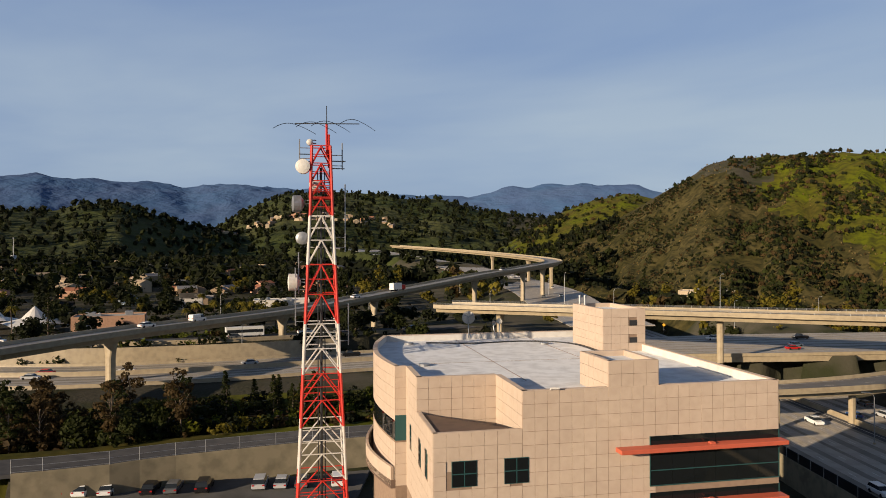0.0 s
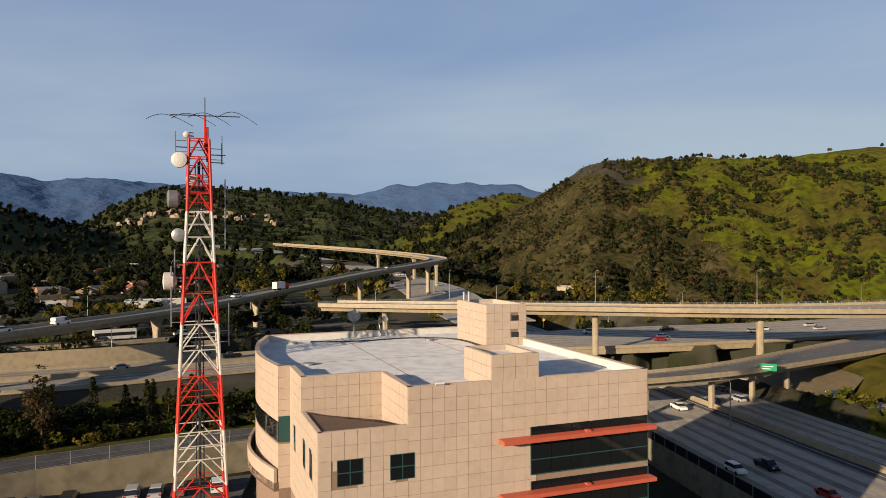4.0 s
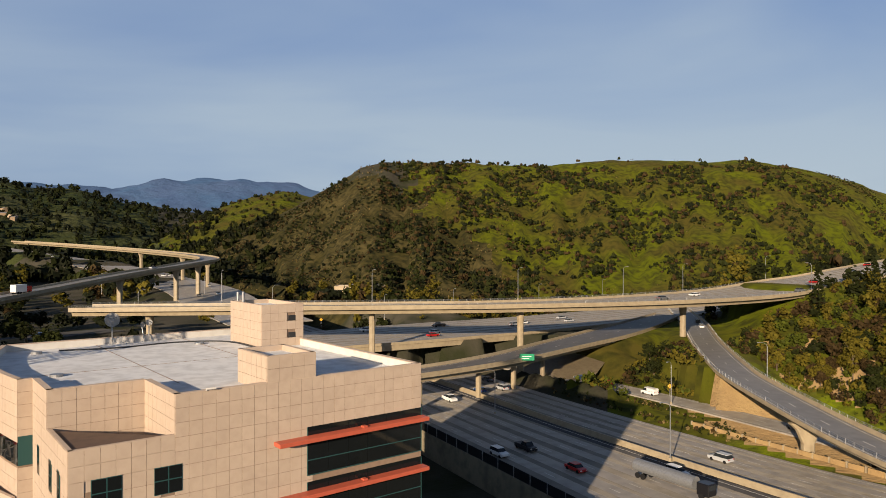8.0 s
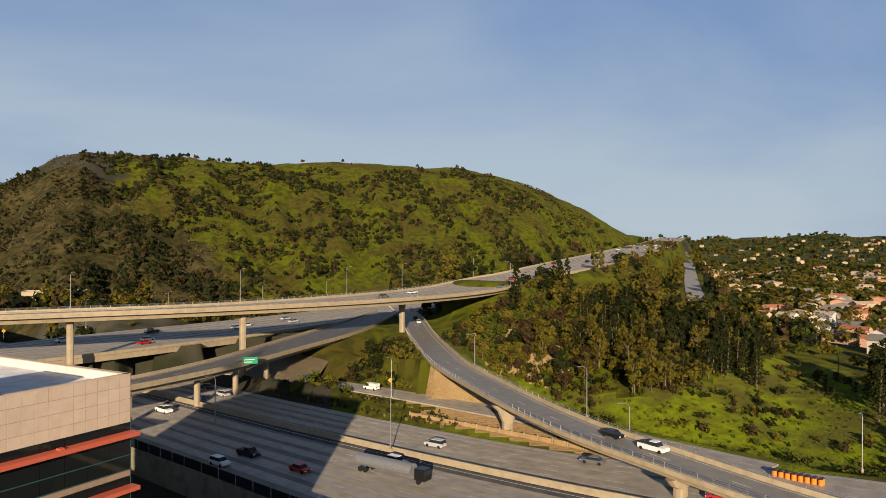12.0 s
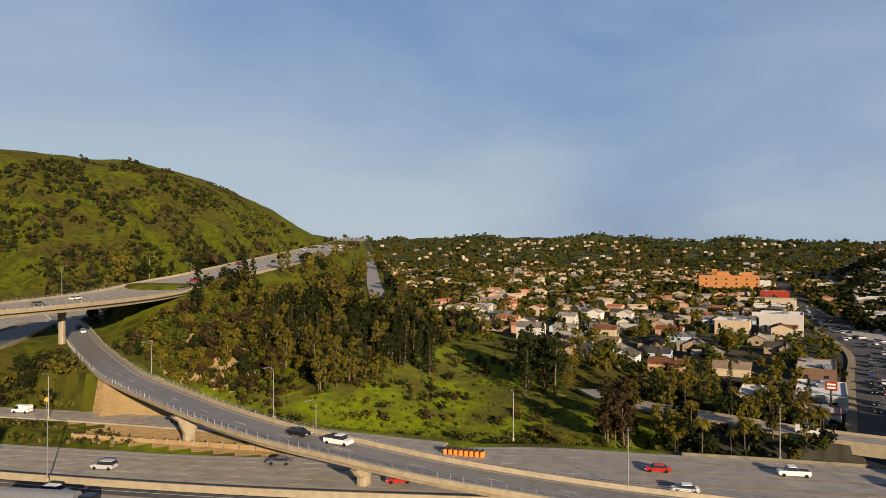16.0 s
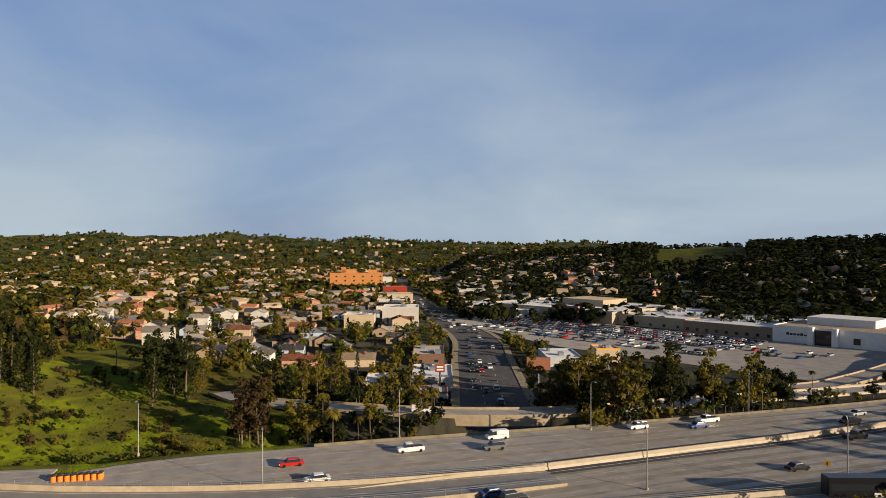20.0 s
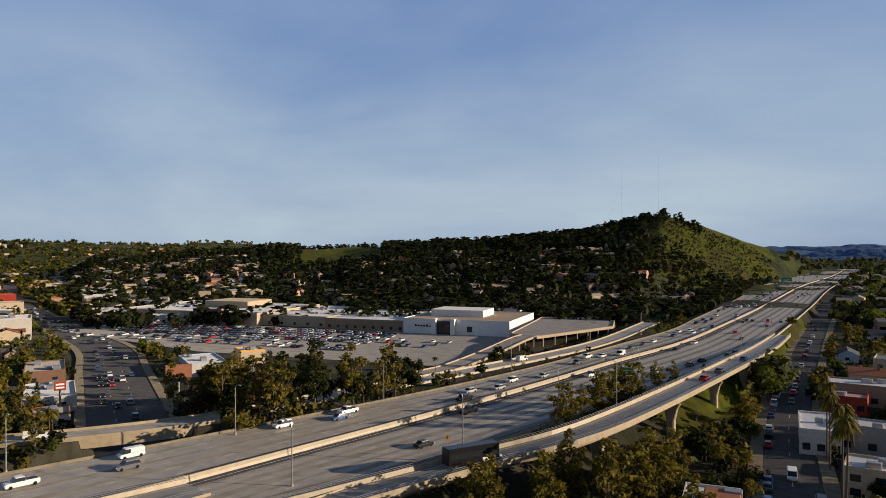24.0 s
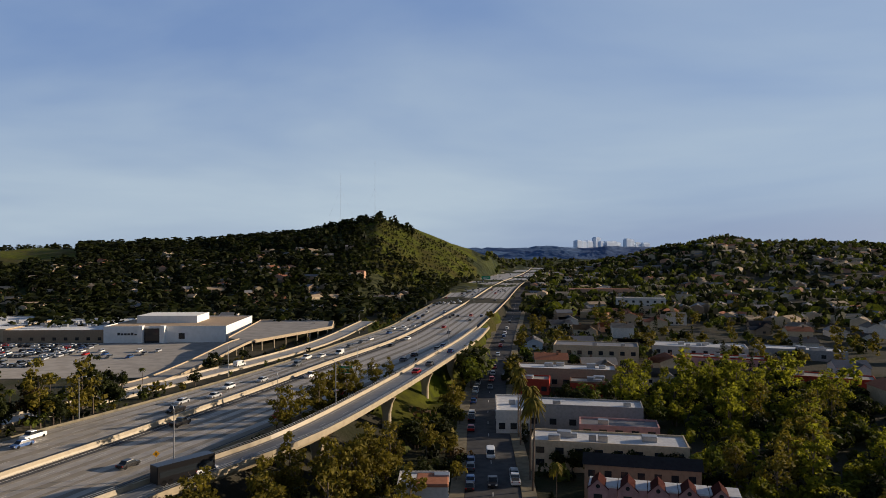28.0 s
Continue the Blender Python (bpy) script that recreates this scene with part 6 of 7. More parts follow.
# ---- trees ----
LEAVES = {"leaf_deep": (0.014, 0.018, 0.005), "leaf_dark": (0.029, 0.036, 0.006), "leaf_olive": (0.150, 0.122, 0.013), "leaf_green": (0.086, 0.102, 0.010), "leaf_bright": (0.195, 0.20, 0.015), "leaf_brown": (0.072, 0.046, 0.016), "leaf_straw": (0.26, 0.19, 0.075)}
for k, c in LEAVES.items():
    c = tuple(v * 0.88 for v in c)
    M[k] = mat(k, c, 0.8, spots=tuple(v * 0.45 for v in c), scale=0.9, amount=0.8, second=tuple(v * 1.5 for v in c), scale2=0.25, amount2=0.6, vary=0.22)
    # thin leaves let some of the sun through
    n, l = M[k].node_tree.nodes, M[k].node_tree.links
    glow, blend, p = n.new("ShaderNodeBsdfTranslucent"), n.new("ShaderNodeMixShader"), n["Principled BSDF"]
    p.inputs["Specular IOR Level"].default_value = 0.2
    l.new(p.inputs["Base Color"].links[0].from_socket, glow.inputs[0])
    blend.inputs[0].default_value = 0.6 if k == "leaf_bright" else 0.35
    l.new(p.outputs[0], blend.inputs[1])
    l.new(glow.outputs[0], blend.inputs[2])
    l.new(blend.outputs[0], n["Material Output"].inputs[0])
M["bark"] = mat("bark", (0.13, 0.10, 0.075), 0.9, spots=(0.07, 0.05, 0.04), scale=2)
M["bark_pale"] = mat("bark_pale", (0.16, 0.125, 0.09), 0.85, spots=(0.12, 0.09, 0.065), scale=1.5)


def leaf_cloud(r, centres, per, spread, size, flat=0.0):
    """Arrays of quads: per leaves round each clump centre (x, y, z, radius)."""
    V, F = [], []
    for cx, cy, cz, cr in centres:
        n = r.normal(size=(per, 3))
        n /= np.linalg.norm(n, axis=1)[:, None]
        pos = np.array((cx, cy, cz)) + n * cr * (r.uniform(0.35, 1.0, (per, 1)) ** 0.6) * np.array((1, 1, 0.8))
        nn = n + 0.6 * r.normal(size=(per, 3)) + np.array((0, 0, 0.35))
        nn /= np.linalg.norm(nn, axis=1)[:, None]
        t = np.cross(nn, r.normal(size=(per, 3)))
        t /= np.linalg.norm(t, axis=1)[:, None] + 1e-9
        b = np.cross(nn, t)
        s = r.uniform(0.6, 1.2, (per, 1)) * size
        for i in range(per):
            k = len(V)
            V += [pos[i] - t[i] * s[i], pos[i] - b[i] * s[i] * 0.6, pos[i] + t[i] * s[i], pos[i] + b[i] * s[i] * 0.6]
            F.append((k, k + 1, k + 2, k + 3))
    return V, F


def mesh_of(name, V, F, mtl):
    me = bpy.data.meshes.new(name)
    me.from_pydata([tuple(v) for v in V], [], F)
    me.materials.append(M[mtl])
    return me


def trunk_mesh(r, h, rad, limbs, mtl, lean=0.03, spread=0.5):
    bm = bmesh.new()
    p = Vector((0, 0, -0.6))
    q = Vector((r.normal() * lean * h, r.normal() * lean * h, h))
    rod(bm, p, q, rad, rad * 0.45, 7)
    for k in range(limbs):
        a, f = r.uniform(0, 6.28), r.uniform(0.45, 0.95)
        s = p.lerp(q, f)
        ln = h * r.uniform(0.3, 0.5)
        rod(bm, s, s + Vector((math.cos(a) * ln * spread, math.sin(a) * ln * spread, ln * 0.75)), rad * 0.4, rad * 0.12, 5)
    me = bpy.data.meshes.new("trunk")
    bm.to_mesh(me)
    bm.free()
    me.materials.append(M[mtl])
    return me


SHAPES = {}


def crown_shape(kind, seed):
    r = np.random.RandomState(seed)
    if kind == "broad":
        cs = [(*(v / np.linalg.norm(v) * r.uniform(0.35, 1) * np.array((3.0, 3.0, 2.5)) + np.array((0, 0, 4.7))), r.uniform(1.0, 1.7)) for v in r.normal(size=(26, 3))]
        return leaf_cloud(r, cs, 26, 1, 0.52), (4.2, 0.28, 5, "bark")
    if kind == "euc":
        cs = []
        for k in range(28):
            z = r.uniform(3.5, 14.5)
            w = 3.9 * (1 - abs(z - 8.5) / 8)
            a = r.uniform(0, 6.28)
            cs.append((w * math.cos(a) * r.uniform(0.3, 1), w * math.sin(a) * r.uniform(0.3, 1), z, r.uniform(0.9, 1.5)))
        return leaf_cloud(r, cs, 26, 1, 0.50), (11.0, 0.24, 5, "bark_pale")
    if kind == "conifer":
        cs = []
        for k in range(30):
            z = 1.5 + 11.5 * (k / 30) ** 0.9
            w = 2.3 * (1 - z / 13.6) + 0.15
            a = k * 2.4
            cs.append((w * 0.7 * math.cos(a), w * 0.7 * math.sin(a), z, 0.35 + 0.38 * w))
        return leaf_cloud(r, cs, 18, 1, 0.36), (12.0, 0.22, 0, "bark")
    if kind == "bush":
        cs = [(r.normal() * 0.9, r.normal() * 0.9, 0.7 + abs(r.normal()) * 0.5, r.uniform(0.5, 0.9)) for k in range(9)]
        return leaf_cloud(r, cs, 20, 1, 0.28), (0.8, 0.08, 3, "bark")
    if kind == "palm":
        V, F = [], []
        for k in range(30):
            a, up = k * 2.399, r.uniform(-0.9, 0.9)
            d = np.array((math.cos(a), math.sin(a), 0))
            sd = np.array((-math.sin(a), math.cos(a), 0))
            p0 = np.array((0, 0, 10.0))
            last = None
            for j in range(4):
                f = j / 3
                c = p0 + d * 2.1 * f + np.array((0, 0, up * 1.3 * f - 1.5 * f * f))
                w = (0.10, 0.34, 0.30, 0.04)[j]
                V += [c - sd * w + np.array((0, 0, -0.06)), c + np.array((0, 0, 0.08)), c + sd * w + np.array((0, 0, -0.06))]
                k0 = len(V) - 3
                if last is not None:
                    F += [(last, last + 1, k0 + 1, k0), (last + 1, last + 2, k0 + 2, k0 + 1)]
                last = k0
        return (V, F), (10.0, 0.2, 0, "bark")


def tree_kind(kind, leaf, seed):
    key = (kind, leaf, seed)
    if key not in SHAPES:
        if (kind, seed) not in SHAPES:
            (V, F), t = crown_shape(kind, seed)
            SHAPES[(kind, seed)] = (V, F, trunk_mesh(np.random.RandomState(seed + 50), t[0], t[1], t[2], t[3]))
        V, F, tm = SHAPES[(kind, seed)]
        SHAPES[key] = (mesh_of("crown", V, F, leaf), tm)
    return SHAPES[key]


LABEL = {"broad": "rounded {} tree with dense leaves", "euc": "tall airy {} eucalyptus with pale limbs", "conifer": "{} pointed conifer", "bush": "low {} bush on the ground", "palm": "fan palm with {} fronds"}
HUE = {"leaf_deep": "deep green", "leaf_dark": "dark green", "leaf_olive": "olive green", "leaf_green": "green", "leaf_bright": "bright yellow-green", "leaf_brown": "brownish"}
NAME = {"broad": "tree", "euc": "eucalyptus", "conifer": "conifer", "bush": "bush", "palm": "palm_tree"}


def gap_many(x, y):
    out = np.full(len(x), 1e9)
    for px, py, pz, pw in ALLR:
        k = np.flatnonzero((np.abs(x - px) < 40) & (np.abs(y - py) < 40))
        out[k] = np.minimum(out[k], np.hypot(x[k] - px, y[k] - py) - pw / 2)
    return out


tr = random.Random(11)


FAR_TREES = {}


def plant(kind, leaf, x, y, z, s, tall=1.0):
    if math.hypot(x, y) > {"bush": 178, "palm": 300, "conifer": 270, "euc": 242}.get(kind, 242):
        FAR_TREES.setdefault((kind, leaf), []).append((x, y, z, s))
        return
    crown, trunk = tree_kind(kind, leaf, tr.randrange(3) + (0 if kind != "palm" else 0))
    t = thing(NAME[kind], LABEL[kind].format(HUE[leaf]), "bush" if kind == "bush" else "tree", Matrix.LocRotScale((x, y, z), Euler((0, 0, tr.uniform(0, 6.28))), (s * tr.uniform(0.9, 1.15), s * tr.uniform(0.9, 1.15), s * tall)))
    shared("trunk", trunk, t)
    shared("crown", crown, t)


def grove(n, region, kinds, smin, smax, seed, road_pad=2.5, pad=2.5, zmax=1e9, keep=None):
    """Scatters n trees: region in bearing and distance; kinds are (shape, leaf, weight)."""
    r = np.random.RandomState(seed)
    a0, a1, d0, d1 = region
    az = np.radians(r.uniform(a0, a1, n * 5))
    d = np.sqrt(r.uniform(d0 * d0, d1 * d1, n * 5))
    x, y = d * np.sin(az), d * np.cos(az)
    g = gap_many(x, y)
    z = ground(x, y)
    w = np.array([k[2] for k in kinds], float)
    got = 0
    for i in range(len(x)):
        if got >= n:
            break
        if g[i] < road_pad or z[i] > zmax or not free(x[i], y[i], pad) or (keep and not keep(x[i], y[i])):
            continue
        kind, leaf, _ = kinds[r.choice(len(kinds), p=w / w.sum())]
        plant(kind, leaf, x[i], y[i], z[i], r.uniform(smin, smax))
        got += 1


# parking lot beside the office
sheet("parking_lot", [(-85, 62), (-13.5, 62), (-11.5, 109.5), (-22, 106.5), (-42, 104), (-64, 100), (-85, 94)], 8.06, "lot_dark", "grey asphalt parking lot beside the office", thick=1.5)
FOOT.append((-48, 82, 0, 40, 26))
FOOT.append((12, 66, 11, 20, 24))
p = plaza(122, -50)
FOOT.append((p.x, p.y, PT, 128, 48))

mix_dark = [("broad", "leaf_dark", 3), ("broad", "leaf_olive", 1.6), ("euc", "leaf_olive", 2), ("broad", "leaf_brown", 0.7), ("conifer", "leaf_dark", 0.7)]
mix_city = [("broad", "leaf_dark", 1.4), ("broad", "leaf_green", 2.2), ("broad", "leaf_olive", 2.2), ("euc", "leaf_olive", 1), ("conifer", "leaf_dark", 0.8), ("palm", "leaf_green", 0.5)]
bushes = [("bush", "leaf_dark", 2), ("bush", "leaf_green", 1.5), ("bush", "leaf_olive", 1.2), ("bush", "leaf_brown", 0.6)]
# the wooded slope behind the curved ramp: the lower grass stays open
grove(150, (48.5, 63, 200, 330), [("broad", "leaf_olive", 4), ("broad", "leaf_green", 1), ("euc", "leaf_olive", 1), ("broad", "leaf_brown", 2), ("broad", "leaf_dark", 1)], 0.5, 0.85, 21, keep=above_grass)
grove(110, (60, 72, 205, 300), [("euc", "leaf_olive", 2), ("broad", "leaf_olive", 2), ("conifer", "leaf_dark", 2), ("euc", "leaf_dark", 2), ("broad", "leaf_dark", 1)], 0.6, 0.95, 20, keep=lambda x, y: math.hypot(x, y) < 280 and above_grass(x, y))
grove(60, (48.5, 66, 195, 260), bushes, 0.9, 2.0, 19, keep=above_grass)
grove(34, (67.5, 77, 225, 285), [("euc", "leaf_olive", 2), ("broad", "leaf_dark", 2), ("conifer", "leaf_dark", 2), ("euc", "leaf_dark", 1)], 0.7, 0.95, 22, keep=above_grass)
grove(16, (70, 73.5, 225, 262), [("conifer", "leaf_dark", 2), ("euc", "leaf_dark", 1)], 0.9, 1.2, 23)
grove(12, (80.5, 83.5, 208, 232), [("conifer", "leaf_dark", 2), ("euc", "leaf_dark", 1)], 1.0, 1.3, 24)
grove(26, (56, 90, 165, 225), bushes, 0.7, 1.6, 25)
grove(9, (87, 89.5, 172, 186), [("euc", "leaf_brown", 1)], 0.7, 0.9, 26)
grove(22, (80, 94, 228, 275), mix_dark, 0.5, 0.85, 27)
grove(60, (38.5, 46.5, 205, 250), [("bush", "leaf_dark", 2), ("bush", "leaf_olive", 1), ("bush", "leaf_brown", 1), ("bush", "leaf_green", 1)], 0.8, 1.8, 28, road_pad=2.5)
grove(3, (43.5, 45, 222, 240), [("broad", "leaf_dark", 1)], 0.6, 0.8, 29, road_pad=4)
# the slope below the old road at the start
grove(52, (-36, -20, 121, 152), [("euc", "leaf_brown", 1.5), ("broad", "leaf_brown", 1.5), ("broad", "leaf_dark", 2), ("euc", "leaf_dark", 1)], 0.55, 0.85, 31, road_pad=1)
grove(10, (-18, -10, 138, 152), [("conifer", "leaf_dark", 1)], 0.55, 0.85, 32, road_pad=1)
grove(14, (-8, 3, 128, 160), [("broad", "leaf_dark", 2), ("broad", "leaf_green", 1)], 0.6, 0.95, 33, road_pad=1)
grove(100, (-34, 2, 122, 160), [("bush", "leaf_green", 2), ("bush", "leaf_bright", 1.5), ("bush", "leaf_dark", 2), ("bush", "leaf_olive", 1)], 0.8, 1.7, 34, road_pad=1)
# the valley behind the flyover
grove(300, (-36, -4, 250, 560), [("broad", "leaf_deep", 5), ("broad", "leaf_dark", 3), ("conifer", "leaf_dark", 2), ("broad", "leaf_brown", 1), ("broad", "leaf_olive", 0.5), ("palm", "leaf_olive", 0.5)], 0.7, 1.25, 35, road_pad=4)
grove(45, (-10, 16, 290, 560), mix_dark, 0.7, 1.15, 36, road_pad=3)
grove(70, (-33, -6, 215, 262), [("bush", "leaf_dark", 2), ("bush", "leaf_green", 1), ("broad", "leaf_deep", 1)], 0.8, 1.5, 57, road_pad=1)
grove(16, (-8, 4, 235, 290), [("broad", "leaf_dark", 1), ("broad", "leaf_deep", 1)], 0.8, 1.2, 58, road_pad=1)
grove(9, (-20, -13, 262, 290), [("palm", "leaf_olive", 1)], 0.9, 1.15, 37)
# foot of the big hill
grove(110, (12, 56, 335, 470), [("euc", "leaf_olive", 2), ("broad", "leaf_dark", 3), ("broad", "leaf_brown", 1.6), ("euc", "leaf_dark", 1), ("broad", "leaf_olive", 2)], 0.6, 1.2, 38, road_pad=4)
grove(40, (14, 30, 300, 420), [("broad", "leaf_dark", 3), ("bush", "leaf_olive", 2), ("bush", "leaf_brown", 2)], 0.8, 1.3, 39, road_pad=2)
grove(40, (42, 60, 290, 420), [("broad", "leaf_dark", 3), ("conifer", "leaf_dark", 1.5), ("euc", "leaf_olive", 1)], 0.9, 1.35, 40, road_pad=3)
# between the freeway and the plaza
grove(52, (106, 133, 178, 220), [("euc", "leaf_olive", 2.5), ("euc", "leaf_brown", 0.6), ("broad", "leaf_dark", 1), ("euc", "leaf_dark", 1)], 0.75, 1.1, 41, road_pad=2.0)
grove(45, (105, 150, 160, 235), [("bush", "leaf_dark", 2), ("bush", "leaf_green", 1), ("bush", "leaf_olive", 1)], 1.1, 2.1, 42, road_pad=1.2, keep=lambda x, y: x < 205)
grove(52, (89.5, 103, 165, 235), [("broad", "leaf_dark", 2), ("palm", "leaf_olive", 0.8), ("euc", "leaf_olive", 1)], 0.55, 0.95, 43, road_pad=2)
grove(20, (110, 140, 225, 330), [("broad", "leaf_dark", 1), ("palm", "leaf_green", 0.6)], 0.5, 0.8, 44)
# near the exit ramp and the side street
grove(34, (139, 152, 98, 150), [("euc", "leaf_olive", 3), ("broad", "leaf_olive", 1.5), ("broad", "leaf_dark", 1)], 0.7, 0.95, 45, road_pad=2.2, zmax=-2)
grove(26, (148, 160, 120, 260), [("broad", "leaf_dark", 2), ("broad", "leaf_olive", 1.5), ("euc", "leaf_olive", 1)], 0.55, 0.9, 46, road_pad=1.8, zmax=-1)
grove(30, (138, 160, 100, 250), bushes, 0.9, 1.8, 47, road_pad=1.2)
grove(7, (140, 150, 150, 190), [("euc", "leaf_olive", 1)], 0.7, 0.85, 48, road_pad=1.0, keep=lambda x, y: 100 < x < 116)
grove(24, (155, 160.5, 200, 520), [("broad", "leaf_dark", 1), ("broad", "leaf_olive", 1)], 0.7, 1.1, 49, road_pad=1.5)
for x, y, s in ((95.5, -222, 1.5), (98, -226, 1.7), (100.5, -234, 1.8), (99, -240, 1.6), (103.5, -243, 1.7), (106, -250, 1.6)):
    plant("broad", "leaf_dark" if s > 1.6 else "leaf_green", x, y, float(ground(x, y)[0]), s)
for x, y, s in ((44, -133, 1.9), (46.5, -139, 2.0), (57, -163, 1.7), (60, -170, 1.8), (73, -205, 1.3), (36, -122, 1.0)):
    plant("palm", "leaf_olive", x, y, -6, s * 0.6, 1.6)
for x, y, s in ((105.5, -148, 0.75), (106.5, -158, 0.85), (107.5, -168, 0.8), (109, -180, 0.7), (104.5, -139, 0.65), (111, -192, 0.6)):
    plant("euc", "leaf_olive", x, y, -1.0, s)
for k in range(9):
    plant("broad", "leaf_dark", 43 - k * 2.9, -147.2 - k * 0.75, -6, 0.62 + 0.05 * (k % 3))
grove(14, (133, 141, 96, 124), [("euc", "leaf_olive", 2), ("broad", "leaf_olive", 1), ("broad", "leaf_dark", 1)], 0.6, 0.85, 60, road_pad=1.5, keep=lambda x, y: x < 90)
# the green thicket in the south-west
grove(150, (171, 190, 122, 262), [("broad", "leaf_bright", 3), ("broad", "leaf_green", 1.5), ("euc", "leaf_bright", 2), ("broad", "leaf_dark", 1.2), ("euc", "leaf_olive", 1), ("broad", "leaf_deep", 1.5)], 0.6, 0.95, 50, keep=lambda x, y: x < 30 and y > -255)
grove(80, (168.6, 183, 195, 300), [("broad", "leaf_bright", 3), ("broad", "leaf_green", 2), ("euc", "leaf_bright", 2), ("broad", "leaf_dark", 1), ("broad", "leaf_olive", 1)], 0.55, 0.95, 62, keep=lambda x, y: y > -268 and x < 46)
grove(70, (61.5, 69.5, 335, 640), mix_dark, 0.7, 1.1, 55, road_pad=2)
grove(8, (164, 170, 190, 262), [("broad", "leaf_green", 1), ("broad", "leaf_dark", 1)], 0.8, 1.1, 51)
# trees lining the boulevard
grove(70, (98, 112, 225, 640), [("broad", "leaf_dark", 2), ("broad", "leaf_green", 2), ("euc", "leaf_olive", 1), ("palm", "leaf_olive", 0.8)], 0.45, 0.8, 63, road_pad=4, pad=0.5, keep=lambda x, y: abs(y - np.interp(x, (205, 287, 395, 560, 720), (-66, -87, -109, -130, -153))) < 27)
# neighbourhood trees
grove(400, (70, 101, 250, 620), mix_city, 0.5, 0.95, 52, pad=0.5, road_pad=2)
grove(230, (160, 189, 255, 560), mix_city, 0.5, 0.95, 53, pad=0.5, road_pad=2)
grove(60, (82, 103, 210, 340), mix_city, 0.55, 0.95, 59, pad=0.5, road_pad=2)
grove(40, (101, 112, 300, 520), mix_city, 0.5, 0.9, 54, pad=1, road_pad=2)

# the farther planted trees: the same crowns with fewer, larger leaves, joined by leaf colour
by_leaf = {}
for (kind, leaf), rows in FAR_TREES.items():
    crown_shape_v, crown_shape_f = crown_shape(kind, 0)[0]
    q = np.array(crown_shape_v)
    if kind != "palm":
        q = q.reshape(-1, 4, 3)[::5]
        mid = q.mean(1, keepdims=True)
        q = ((q - mid) * 2.0 + mid).reshape(-1, 3)
        f = np.arange(len(q)).reshape(-1, 4)
    else:
        f = np.array(crown_shape_f)
    V, F = by_leaf.setdefault(leaf, ([], []))
    r = np.random.RandomState(len(rows))
    for x, y, z, s in rows:
        a = r.uniform(0, 6.28)
        ca, sa = math.cos(a) * s * r.uniform(0.9, 1.2), math.sin(a) * s
        F.append(f + (V[-1][1] if V else 0))
        V.append((np.stack([q[:, 0] * ca - q[:, 1] * sa + x, q[:, 0] * sa + q[:, 1] * ca + y, q[:, 2] * s + z], 1), (V[-1][1] if V else 0) + len(q)))
for leaf, (V, F) in by_leaf.items():
    P, Q = np.vstack([v for v, _ in V]), np.vstack(F).astype(np.int32)
    me = bpy.data.meshes.new("background_trees")
    me.vertices.add(len(P))
    me.vertices.foreach_set("co", P.ravel())
    me.loops.add(Q.size)
    me.loops.foreach_set("vertex_index", Q.ravel())
    me.polygons.add(len(Q))
    me.polygons.foreach_set("loop_start", np.arange(len(Q), dtype=np.int32) * 4)
    me.materials.append(M[leaf])
    me.update(calc_edges=True)
    me.validate()
    tagged(new("background_trees", me), f"mixed {HUE[leaf]} trees in the middle distance", "trees", kind="stuff")

